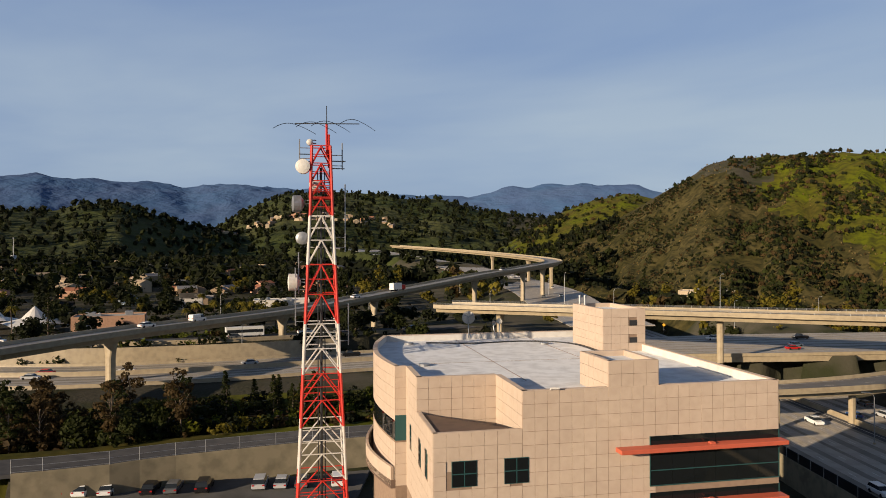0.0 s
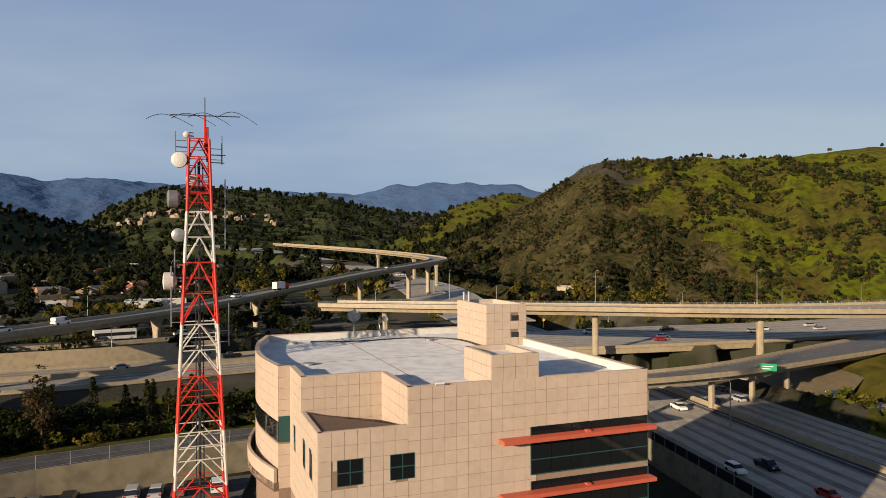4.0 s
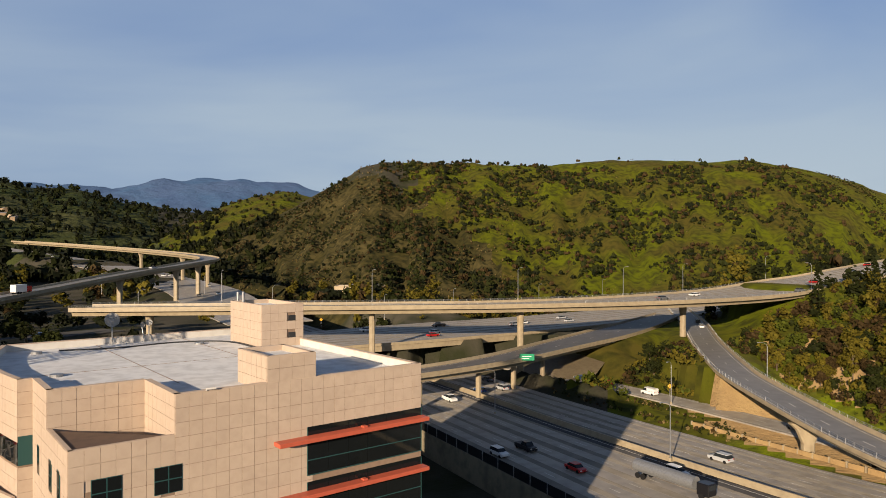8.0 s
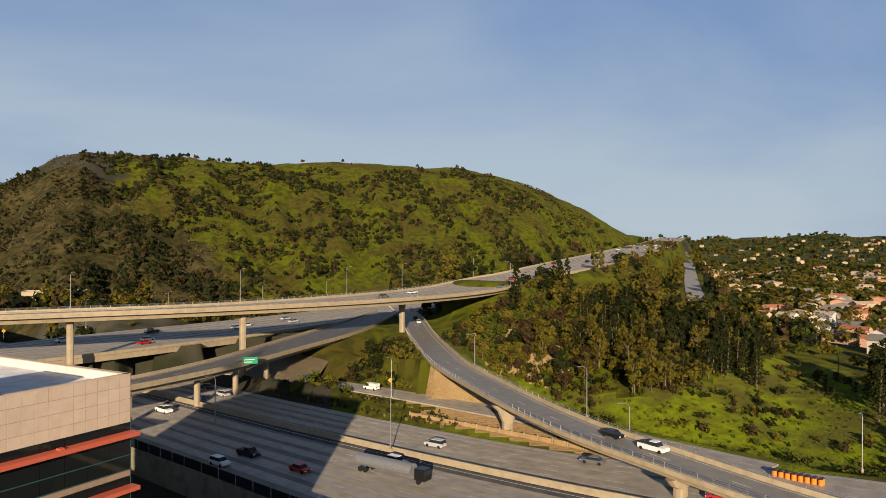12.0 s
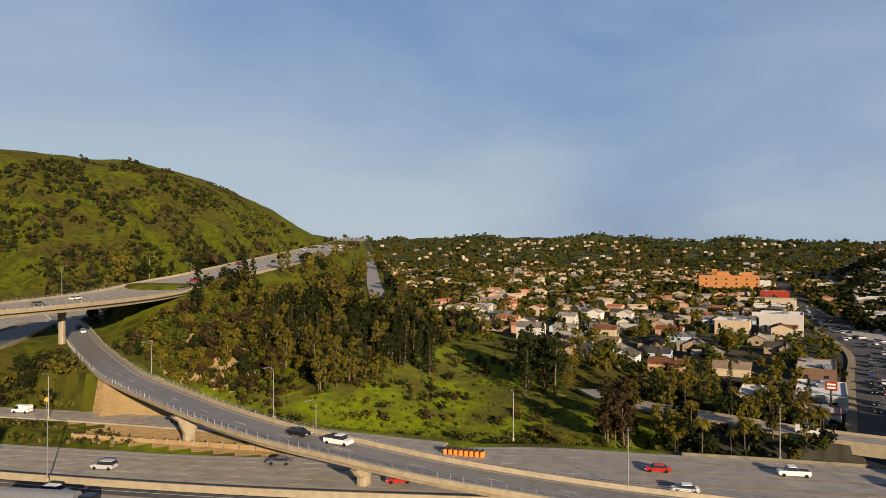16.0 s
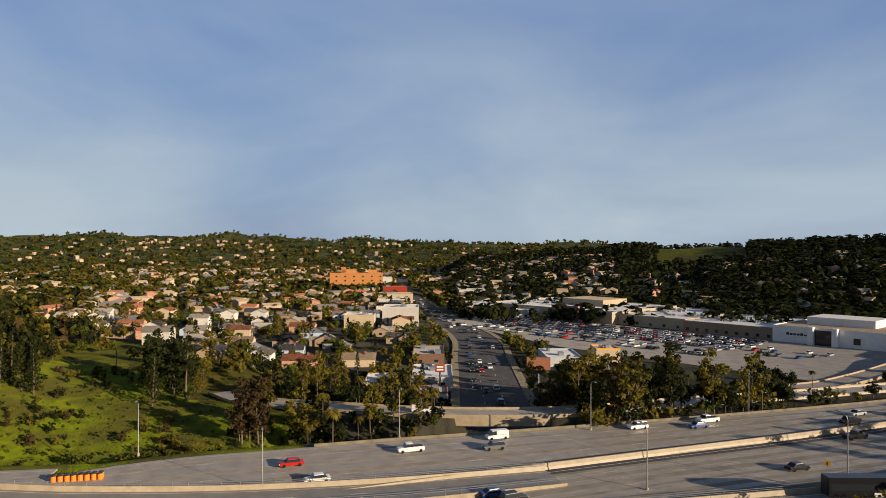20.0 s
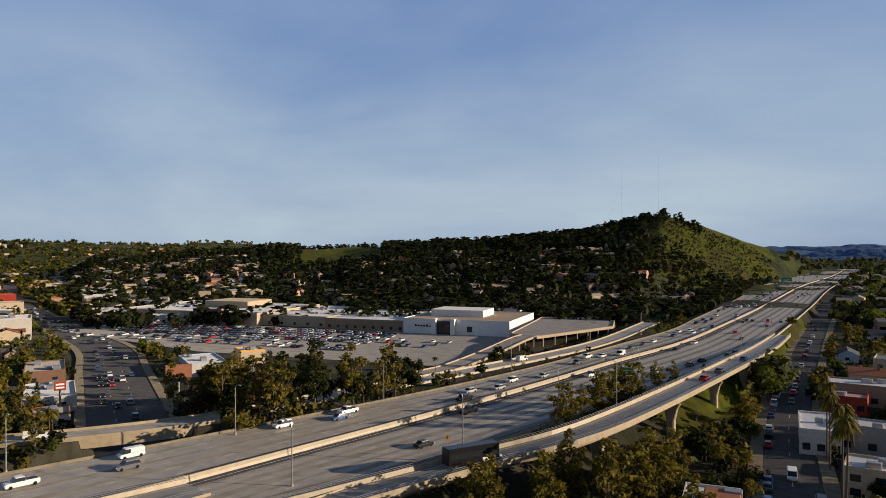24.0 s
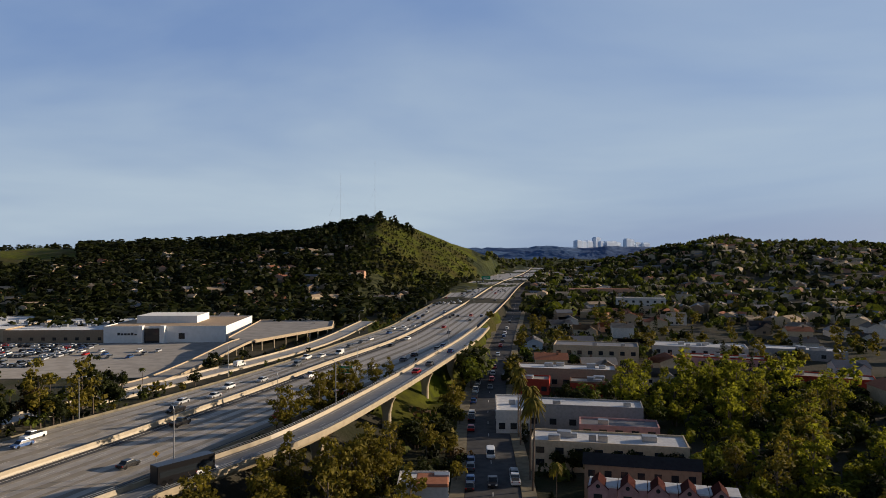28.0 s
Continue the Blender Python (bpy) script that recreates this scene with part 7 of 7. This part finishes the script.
# far trees and hill scrub: real small crowns, joined
def far_woods(name, label, regions, seed, leafs, category="trees", clumped=None, quads=16, leaf=1.0, keep=None):
    """regions: bearing from, to, distance from, to, count, smallest, largest height."""
    r = np.random.RandomState(seed)
    n = r.normal(size=(quads, 3))
    n /= np.linalg.norm(n, axis=1)[:, None]
    pos = n * np.array((0.42, 0.42, 0.42)) * r.uniform(0.5, 1, (quads, 1)) + np.array((0, 0, 0.52))
    nn = n + 0.5 * r.normal(size=(quads, 3)) + np.array((0, 0, 0.3))
    nn /= np.linalg.norm(nn, axis=1)[:, None]
    t = np.cross(nn, r.normal(size=(quads, 3)))
    t /= np.linalg.norm(t, axis=1)[:, None]
    b = np.cross(nn, t)
    s = r.uniform(0.16, 0.30, (quads, 1)) * leaf
    base = np.stack([pos - t * s, pos - b * s * 0.8, pos + t * s, pos + b * s * 0.8], 1).reshape(-1, 3)
    pts, idx = [], []
    for a0, a1, d0, d1, cnt, h0, h1 in regions:
        az = np.radians(r.uniform(a0, a1, cnt))
        d = np.sqrt(r.uniform(d0 * d0, d1 * d1, cnt))
        x, y = d * np.sin(az), d * np.cos(az)
        ok = gap_many(x, y) > 3
        if d1 <= 620:
            ok &= np.array([free(x[i], y[i], 1.0) for i in range(len(x))])
        if clumped:
            ok &= np.array([noise.fractal(Vector((x[i] / 45, y[i] / 45, 7)), 0.8, 2.0, 3) for i in range(len(x))]) > clumped
        x, y = x[ok], y[ok]
        z = ground(x, y) + hill_noise(x, y, np.hypot(x, y)) - 0.3
        if keep:
            ok = keep(x, y, z)
            x, y, z = x[ok], y[ok], z[ok]
        h = r.uniform(h0, h1, len(x))
        rot = r.uniform(0, 6.28, len(x))
        ca, sa = np.cos(rot), np.sin(rot)
        wd = h * r.uniform(0.7, 1.25, len(x))
        px = (base[None, :, 0] * ca[:, None] - base[None, :, 1] * sa[:, None]) * wd[:, None] + x[:, None]
        py = (base[None, :, 0] * sa[:, None] + base[None, :, 1] * ca[:, None]) * wd[:, None] + y[:, None]
        pz = base[None, :, 2] * h[:, None] + z[:, None]
        pts.append(np.stack([px, py, pz], -1).reshape(-1, 3))
        idx.append(np.repeat(r.randint(0, len(leafs), len(x)), quads))
    P = np.vstack(pts)
    MI = np.concatenate(idx).astype(np.int32)
    me = bpy.data.meshes.new(name)
    nq = len(P) // 4
    me.vertices.add(len(P))
    me.vertices.foreach_set("co", P.ravel())
    me.loops.add(len(P))
    me.loops.foreach_set("vertex_index", np.arange(len(P), dtype=np.int32))
    me.polygons.add(nq)
    me.polygons.foreach_set("loop_start", np.arange(nq, dtype=np.int32) * 4)
    for k in leafs:
        me.materials.append(M[k])
    me.polygons.foreach_set("material_index", MI)
    me.update(calc_edges=True)
    me.validate()
    tagged(new(name, me), label, category, kind="stuff")


def noise_band(x, y):
    return np.array([noise.fractal(Vector((a / 30, b / 30, 2)), 0.9, 2.0, 3) > 0.12 for a, b in zip(x, y)], bool)


far_woods("hill_scrub", "dark shrubs scattered over the green hill", [(22, 64, 430, 850, 9500, 1.6, 5.5), (22, 64, 430, 850, 13000, 0.8, 2.4), (50, 64, 850, 950, 2600, 0.8, 2.4), (18, 62, 800, 890, 90, 3, 7.5), (6, 22, 900, 1420, 1100, 3, 8)], 61, ["leaf_deep", "leaf_dark", "leaf_dark", "leaf_brown"], "shrubs", -0.03, 9, 1.3)
far_woods("dry_tufts", "pale dry grass tufts and stones on the brown slope", [(9, 33, 400, 860, 6500, 0.6, 2.0), (24, 62, 430, 900, 2200, 0.5, 1.6)], 77, ["leaf_straw", "leaf_straw", "leaf_brown"], "grass tufts", 0.0, 6, 1.5, lambda x, y, z: noise_band(x, y))
far_woods("slope_brush", "dark brush covering the dry hillside", [(8, 33, 400, 880, 12500, 1.0, 3.6), (8, 30, 385, 470, 900, 3, 8), (30, 60, 390, 470, 900, 3, 9)], 66, ["leaf_deep", "leaf_deep", "leaf_dark", "leaf_brown"], "shrubs", -0.12, 8, 1.3, lambda x, y, z: (np.degrees(np.arctan2(x, y)) - 18 < 14 * (1.1 - (z - 10) / 110)) | (np.hypot(x, y) < 470))
far_woods("undergrowth", "olive and brown undergrowth between the trees of the slope", [(46, 72, 192, 330, 1500, 1.6, 4.6), (38.5, 47, 205, 250, 340, 0.8, 2.8)], 67, ["leaf_olive", "leaf_dark", "leaf_brown", "leaf_green"], "shrubs", None, 44, 0.55, lambda x, y, z: above_grass(x, y) | (y > 150))
far_woods("weeds", "bright green weeds and brown brush on the slope", [(52, 92, 155, 245, 1500, 0.5, 1.3), (38, 47.5, 205, 258, 420, 0.5, 1.4)], 68, ["leaf_green", "leaf_green", "leaf_green"], "weeds", None, 18, 0.8)
far_woods("verge_grass", "dry tan and dark weeds on the strip between the lanes", [(30, 52, 165, 235, 2600, 0.5, 1.5)], 76, ["leaf_straw", "leaf_dark", "leaf_brown", "leaf_dark"], "weeds", None, 12, 0.9, lambda x, y, z: (x > 120) & (x < np.interp(y, (100, 155, 196), (136, 138, 130))) & (z < 2) & (gap_many(x, y) < 7))
far_woods("dry_brush", "brown brush patches on the green slope", [(54, 92, 158, 250, 1000, 1.0, 3.0)], 69, ["leaf_brown", "leaf_dark", "leaf_olive", "leaf_brown"], "shrubs", 0.05, 36, 0.62)
far_woods("roadside_brush", "dense dark brush below the old road", [(-36, 4, 116, 162, 700, 1.5, 4.2), (-36, -2, 205, 262, 260, 1.5, 4)], 70, ["leaf_deep", "leaf_dark", "leaf_brown", "leaf_dark"], "shrubs", None, 40, 0.6)
far_woods("verge_brush", "dark brush beside the freeway ramps", [(136, 160, 96, 330, 420, 1.2, 3.2), (104, 150, 165, 230, 260, 1.2, 3.0), (89.5, 104, 165, 262, 340, 2.0, 5.0), (148, 160.5, 150, 430, 300, 2.5, 6), (168, 190, 112, 250, 260, 1.0, 3.0)], 71, ["leaf_deep", "leaf_dark", "leaf_olive", "leaf_green"], "shrubs", None, 34, 0.65)
far_woods("street_trees", "trees lining the street up the hill", [(0, 8.5, 400, 600, 90, 7, 13), (60, 68, 290, 950, 260, 4, 9), (69.4, 77, 290, 800, 420, 4, 10)], 72, ["leaf_dark", "leaf_olive", "leaf_brown", "leaf_deep"], quads=24, leaf=0.8)
far_woods("thicket", "yellow-green thicket beside the buildings", [(172.5, 190, 115, 262, 420, 2.5, 6.0)], 73, ["leaf_bright", "leaf_bright", "leaf_green", "leaf_dark"], quads=40, leaf=0.55)
far_woods("yard_brush", "dark shrubs in the yards between the buildings", [(158, 173, 112, 420, 420, 1.8, 4.5)], 74, ["leaf_deep", "leaf_dark", "leaf_green"], quads=26, leaf=0.7)
far_woods("foot_woods", "brown and dark trees along the foot of the hill", [(14, 56, 392, 462, 560, 5, 11), (20, 44, 330, 400, 140, 4, 8)], 75, ["leaf_dark", "leaf_brown", "leaf_olive", "leaf_deep"], quads=22, leaf=0.8)
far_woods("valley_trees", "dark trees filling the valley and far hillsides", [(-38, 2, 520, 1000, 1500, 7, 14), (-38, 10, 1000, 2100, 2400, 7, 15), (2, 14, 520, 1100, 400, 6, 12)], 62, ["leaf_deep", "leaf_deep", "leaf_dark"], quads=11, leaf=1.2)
far_woods("neighbourhood_trees", "trees among the far houses of the neighbourhood", [(68, 108, 560, 1100, 2300, 6, 12), (66, 112, 1100, 2000, 2600, 7, 13), (60, 122, 2000, 3000, 2400, 9, 17)], 63, ["leaf_dark", "leaf_green", "leaf_olive", "leaf_olive"], quads=10, leaf=1.25)
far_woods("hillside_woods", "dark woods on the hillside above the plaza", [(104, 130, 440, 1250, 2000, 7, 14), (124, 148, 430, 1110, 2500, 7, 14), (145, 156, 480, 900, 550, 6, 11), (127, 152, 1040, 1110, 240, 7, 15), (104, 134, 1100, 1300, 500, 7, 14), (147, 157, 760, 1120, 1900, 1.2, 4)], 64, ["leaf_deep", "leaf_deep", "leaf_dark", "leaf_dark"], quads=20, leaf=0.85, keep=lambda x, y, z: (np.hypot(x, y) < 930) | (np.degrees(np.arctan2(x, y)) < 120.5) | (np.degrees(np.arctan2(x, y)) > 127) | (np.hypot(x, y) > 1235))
far_woods("southern_trees", "trees among the roofs towards the skyline", [(158, 190, 480, 900, 1100, 6, 12), (158, 190, 900, 1600, 1700, 7, 14), (150, 192, 1600, 2350, 900, 8, 15), (174, 192, 2350, 3200, 500, 8, 15), (155.5, 160.5, 300, 1000, 200, 7, 12)], 65, ["leaf_deep", "leaf_dark", "leaf_green"], quads=10, leaf=1.25)


# ---- cars ----
PAINTS = {"paint_white": (0.72, 0.72, 0.70), "paint_black": (0.012, 0.012, 0.014), "paint_silver": (0.42, 0.43, 0.44), "paint_grey": (0.12, 0.125, 0.13), "paint_blue": (0.03, 0.08, 0.22), "paint_red": (0.42, 0.015, 0.012)}
for k, c in PAINTS.items():
    M[k] = mat(k, c, 0.28, 0.1)
M["tyre"] = mat("tyre", (0.015, 0.015, 0.016), 0.9)
M["tail_red"] = mat("tail_red", (0.35, 0.01, 0.01), 0.3)
M["lens_clear"] = mat("lens_clear", (0.75, 0.75, 0.72), 0.2)


def car_template(kind, paint, label):
    """x forward; wheels on z = 0."""
    L_, W, H = {"sedan": (4.7, 1.82, 1.45), "suv": (4.7, 1.9, 1.72), "pickup": (5.6, 1.95, 1.85), "van": (5.0, 1.95, 2.0)}[kind]
    top = thing("car" if kind in ("sedan", "suv") else ("pickup_truck" if kind == "pickup" else "van"), label, "car", pose(0, 0, -950))
    a = L_ / 2
    belt = {"sedan": 0.92, "suv": 1.05, "pickup": 1.15, "van": 1.1}[kind]
    bm = bmesh.new()
    prof = [(-a, 0.42), (-a, belt - 0.06), (-a + 0.25, belt), (a * 0.42, belt), (a - 0.2, belt - 0.14), (a, belt - 0.34), (a, 0.42), (a - 0.3, 0.26), (-a + 0.3, 0.26)]
    s1 = [bm.verts.new((x, -W / 2, z)) for x, z in prof]
    s2 = [bm.verts.new((x, W / 2, z)) for x, z in prof]
    bm.faces.new(s1)
    bm.faces.new(s2[::-1])
    for k in range(len(prof)):
        bm.faces.new((s1[(k + 1) % len(prof)], s1[k], s2[k], s2[(k + 1) % len(prof)]))
    bmesh.ops.recalc_face_normals(bm, faces=bm.faces[:])
    bmesh.ops.bevel(bm, geom=[e for e in bm.edges if e.calc_face_angle(0) > 0.9], offset=0.07, segments=2, affect="EDGES")
    part("body", bm, paint, top)
    x0, x1, x2, x3 = {"sedan": (-1.75, -1.0, 0.55, 1.25), "suv": (-2.2, -1.85, 0.5, 1.15), "pickup": (-0.5, -0.3, 1.0, 1.55), "van": (-2.4, -2.3, 1.3, 1.9)}[kind]
    for nm, za, zb, mtl, ins in (("glasshouse", belt - 0.03, H - 0.09, "window", 0.0), ("roof", H - 0.10, H, paint, 0.02)):
        bm = bmesh.new()
        f0, f1 = (za - belt) / (H - belt), (zb - belt) / (H - belt)
        vs = []
        for f, z in ((max(f0, 0), za), (min(f1, 1), zb)):
            xa, xb, wy = x0 + (x1 - x0) * f - ins, x3 + (x2 - x3) * f + ins, W / 2 - 0.06 - 0.16 * f + ins
            vs.append([bm.verts.new(v) for v in ((xa, -wy, z), (xb, -wy, z), (xb, wy, z), (xa, wy, z))])
        for k in range(4):
            bm.faces.new((vs[0][k], vs[0][(k + 1) % 4], vs[1][(k + 1) % 4], vs[1][k]))
        bm.faces.new(vs[1])
        bm.faces.new(vs[0][::-1])
        part(nm, bm, paint if (kind == "van" and nm == "roof") else mtl, top)
    if kind == "pickup":
        bm = bmesh.new()
        box(bm, -a + 0.2, -0.7, -0.8, 0.8, belt - 0.02, belt + 0.01)
        part("cargo_bed", bm, "dark_metal", top)
    if kind == "van":
        bm = bmesh.new()
        box(bm, -2.42, 0.4, -W / 2 + 0.02, W / 2 - 0.02, belt, H - 0.12, bevel=0.05)
        part("side_panel", bm, paint, top)
    for x in (-a + 0.85, a - 0.9):
        for y in (-W / 2 + 0.1, W / 2 - 0.1):
            bm = bmesh.new()
            rod(bm, (x, y - 0.11, 0.33), (x, y + 0.11, 0.33), 0.33, sides=12)
            part("wheel", bm, "tyre", top)
    for s in (-1, 1):
        bm = bmesh.new()
        box(bm, a - 0.1, a + 0.02, s * 0.68 - 0.2, s * 0.68 + 0.2, belt - 0.36, belt - 0.22)
        part("headlight", bm, "lens_clear", top)
        bm = bmesh.new()
        box(bm, -a - 0.02, -a + 0.1, s * 0.72 - 0.16, s * 0.72 + 0.16, belt - 0.24, belt - 0.06)
        part("tail_light", bm, "tail_red", top)
    return top


CARS = [car_template(k, p, lab) for k, p, lab in (
    ("sedan", "paint_white", "white sedan on the road"), ("suv", "paint_white", "white sport utility car"), ("sedan", "paint_black", "black sedan on the road"), ("suv", "paint_black", "black sport utility car"),
    ("sedan", "paint_silver", "silver sedan on the road"), ("suv", "paint_grey", "dark grey sport utility car"), ("sedan", "paint_grey", "grey sedan on the road"), ("suv", "paint_silver", "silver sport utility car"),
    ("sedan", "paint_blue", "dark blue sedan on the road"), ("sedan", "paint_red", "red sedan on the road"), ("pickup", "paint_black", "black pickup truck on the road"), ("pickup", "paint_white", "white pickup truck on the road"), ("van", "paint_white", "white cargo van on the road"))]
cr = random.Random(77)


FAR_CARS = {}


def put_car(x, y, z, heading, which=None, grp="cars on the freeway"):
    if math.hypot(x, y) > 290:
        FAR_CARS.setdefault(cr.choice(["paint_white", "paint_silver", "paint_black", "paint_grey"] * 3 + ["paint_blue", "paint_red"]), []).append((x, y, z, heading))
        return
    m = pose(x, y, z, 0, 0, heading)
    o = copy_thing(CARS[cr.randrange(len(CARS)) if which is None else which], m)
    o["group"] = grp


def traffic(key, n, d0, d1, flow, lanes=None, lift=0.0, grp="cars on the freeway"):
    """n cars on a road between two arc lengths; flow 1 along the line, -1 against it."""
    c = LINES[key]
    ln = np.concatenate([[0], np.cumsum(np.hypot(np.diff(c[:, 0]), np.diff(c[:, 1])))])
    rr = sides_of(c)
    taken = []
    for _ in range(n * 4):
        if len(taken) >= n:
            break
        s = cr.uniform(d0, min(d1, ln[-1] - 3))
        i = int(np.searchsorted(ln, s))
        i = min(max(i, 1), len(c) - 1)
        f = (s - ln[i - 1]) / (ln[i] - ln[i - 1])
        p = c[i - 1] * (1 - f) + c[i] * f
        k = max(1, int((p[3] - 4) / 3.6))
        lane = cr.randrange(k)
        if any(abs(s - t) < 9 and lane == q for t, q in taken):
            continue
        taken.append((s, lane))
        o = (lane - (k - 1) / 2) * 3.6
        if lanes:
            o = lanes[lane % len(lanes)]
        g = c[i] - c[i - 1]
        way = flow(o) if callable(flow) else flow
        put_car(p[0] + rr[i, 0] * o, p[1] + rr[i, 1] * o, p[2] + 0.03 + lift, math.degrees(math.atan2(g[1] * way, g[0] * way)), grp=grp)


traffic("near_roadway", 13, 330, 620, 1)
traffic("near_roadway", 60, 640, 1700, 1)
traffic("far_roadway", 15, 330, 640, -1)
traffic("far_roadway", 84, 650, 1700, -1)
traffic("onramp", 5, 40, 160, -1, lanes=(0,), grp="cars on the ramps")
traffic("curved_ramp", 4, 40, 260, 1, lanes=(-1.8, 1.8), lift=0.03, grp="cars on the ramps")
traffic("high_bridge", 7, 190, 420, lambda o: 1 if o > 0 else -1, lift=0.03, grp="cars on the overpass")
traffic("high_bridge", 36, 500, 1100, lambda o: 1 if o > 0 else -1, lift=0.03, grp="cars on the overpass")
traffic("middle_deck", 20, 60, 480, lambda o: 1 if o > 0 else -1, grp="cars on the middle deck")
traffic("upper_street", 10, 40, 270, 1, grp="cars on the street")
traffic("flyover", 4, 60, 380, 1, lanes=(-1.8, 1.8), lift=0.03, grp="cars on the ramps")
traffic("valley_freeway", 26, 20, 500, lambda o: 1 if o > 0 else -1, grp="cars in the valley")
traffic("exit_ramp", 4, 60, 300, 1, lanes=(0.5,), lift=0.03, grp="cars on the ramps")
traffic("collector", 4, 60, 300, 1, lanes=(0,), grp="cars on the side road")
traffic("boulevard", 46, 170, 620, lambda o: 1 if o > 0 else -1, grp="cars on the boulevard")
traffic("side_street", 14, 40, 420, lambda o: 1 if o > 0 else -1, grp="cars on the side street")
c = LINES["side_street"]
rr = sides_of(c)
for i in range(10, 40):
    for s in (-1, 1):
        if cr.random() < 0.3:
            put_car(c[i, 0] + rr[i, 0] * s * 4.6, c[i, 1] + rr[i, 1] * s * 4.6, c[i, 2] + 0.03, 90 + math.degrees(math.atan2(rr[i, 1], rr[i, 0])), grp="cars parked at the kerb")
# parked rows at the plaza
for row in range(8):
    for k in range(46):
        e1, e2 = 58 + k * 3.6 - (row % 2) * 1.5, -14 - row * 8.5
        if cr.random() < (0.85 if row < 5 else 0.45):
            p = plaza(e1, e2)
            put_car(p.x, p.y, -5.74, PT + 90 + cr.choice((0, 180)) + cr.uniform(-3, 3), grp="cars parked at the plaza")
for k in range(16):
    if cr.random() < 0.7:
        p = plaza(20 + k * 2.9, -34 - (k % 3) * 9)
        put_car(p.x, p.y, -5.74, PT + 90, grp="cars parked at the plaza")
# parked beside the office
for x, y, w in ((-53.5, 98.5, 5), (-50.5, 99, 1), (-47.3, 99.3, 0), (-41.5, 99.8, 2), (-38.4, 100.2, 6), (-34.2, 100.6, 3), (-26.5, 101.8, 7), (-23.5, 102.2, 4), (-20.6, 102.5, 6), (-15.5, 103, 1), (-30, 91, 5), (-14, 96, 2)):
    put_car(x, y, 8.07, 98 + cr.uniform(-3, 3), w, "cars parked beside the office")
# a car park at the foot of the hill
for k in range(46):
    x, y = 252 + (k % 12) * 4.6, 348 + (k // 12) * 7 - (k % 12) * 1.2
    if cr.random() < 0.8:
        put_car(x, y, float(ground(x, y)[0]) + 0.05, 70, grp="cars parked at the hill foot")
for k in range(60):
    x, y = -105 + (k % 15) * 4.4, 300 + (k // 15) * 7
    if cr.random() < 0.8:
        put_car(x, y, float(ground(x, y)[0]) + 0.05, 100, grp="cars parked beyond the flyover")
# cars too far to tell apart, joined by colour
for paint, rows in FAR_CARS.items():
    bm = bmesh.new()
    for x, y, z, heading in rows:
        m = pose(x, y, z, 0, 0, heading)
        box(bm, -2.3, 2.3, -0.9, 0.9, 0.3, 0.95, bevel=0.12, m=m)
        top = box(bm, -1.6, 1.0, -0.8, 0.8, 0.93, 1.45, m=m)
        for f in {f for v in top for f in v.link_faces}:
            f.material_index = 1 if abs((m.inverted().to_3x3() @ f.normal).z) < 0.7 else 0
    tagged(part("distant_cars", bm, [paint, "window"]), f"many far {paint[6:]} cars on the roads", "cars", kind="stuff")
for h in CARS:
    for o in (*h.children_recursive, h):
        bpy.data.objects.remove(o)




def long_vehicle(name, label, x, y, z, heading, ln, w, h, paint, cab, tank=False):
    top = thing(name, label, "truck", pose(x, y, z, 0, 0, heading))
    bm = bmesh.new()
    if tank:
        rod(bm, (-ln / 2, 0, 2.0), (ln / 2 - 3.2, 0, 2.0), 1.15, sides=18)
    else:
        box(bm, -ln / 2, ln / 2 - (2.6 if cab else 0), -w / 2, w / 2, 0.7 if cab else 0.4, h, bevel=0.08)
    part("cargo_body", bm, paint, top)
    if cab:
        bm = bmesh.new()
        box(bm, ln / 2 - 2.4, ln / 2, -w / 2 + 0.1, w / 2 - 0.1, 0.6, 2.7, bevel=0.15)
        part("cab", bm, cab, top)
        bm = bmesh.new()
        box(bm, ln / 2 - 0.5, ln / 2 + 0.02, -w / 2 + 0.25, w / 2 - 0.25, 1.7, 2.5)
        part("windscreen", bm, "window", top)
    else:
        for s in (-1, 1):
            bm = bmesh.new()
            box(bm, -ln / 2 + 0.4, ln / 2 - 0.4, s * w / 2 - 0.03, s * w / 2 + 0.03, 1.5, 2.5)
            part("side_window", bm, "window", top)
    for xx in (-ln / 2 + 1.2, -ln / 2 + 2.4, ln / 2 - 1.4):
        for s in (-1, 1):
            bm = bmesh.new()
            rod(bm, (xx, s * (w / 2 - 0.3), 0.5), (xx, s * w / 2, 0.5), 0.5, sides=12)
            part("wheel", bm, "tyre", top)


long_vehicle("tanker_truck", "silver tanker truck on the freeway", 92, 91, 0.03, 277, 16, 2.5, 3.2, "metal", "paint_black", True)
long_vehicle("coach", "black coach with dark windows on the exit ramp", 94.6, -92, 1.62, 256, 11, 2.5, 3.5, "paint_black", None)
long_vehicle("bus", "white coach on the upper street", -64, 227, 14.45, 24, 12, 2.5, 3.3, "paint_white", None)
long_vehicle("box_truck", "white box truck on the flyover", -19, 294, 25.2, 54, 8, 2.4, 3.4, "paint_white", "paint_red")
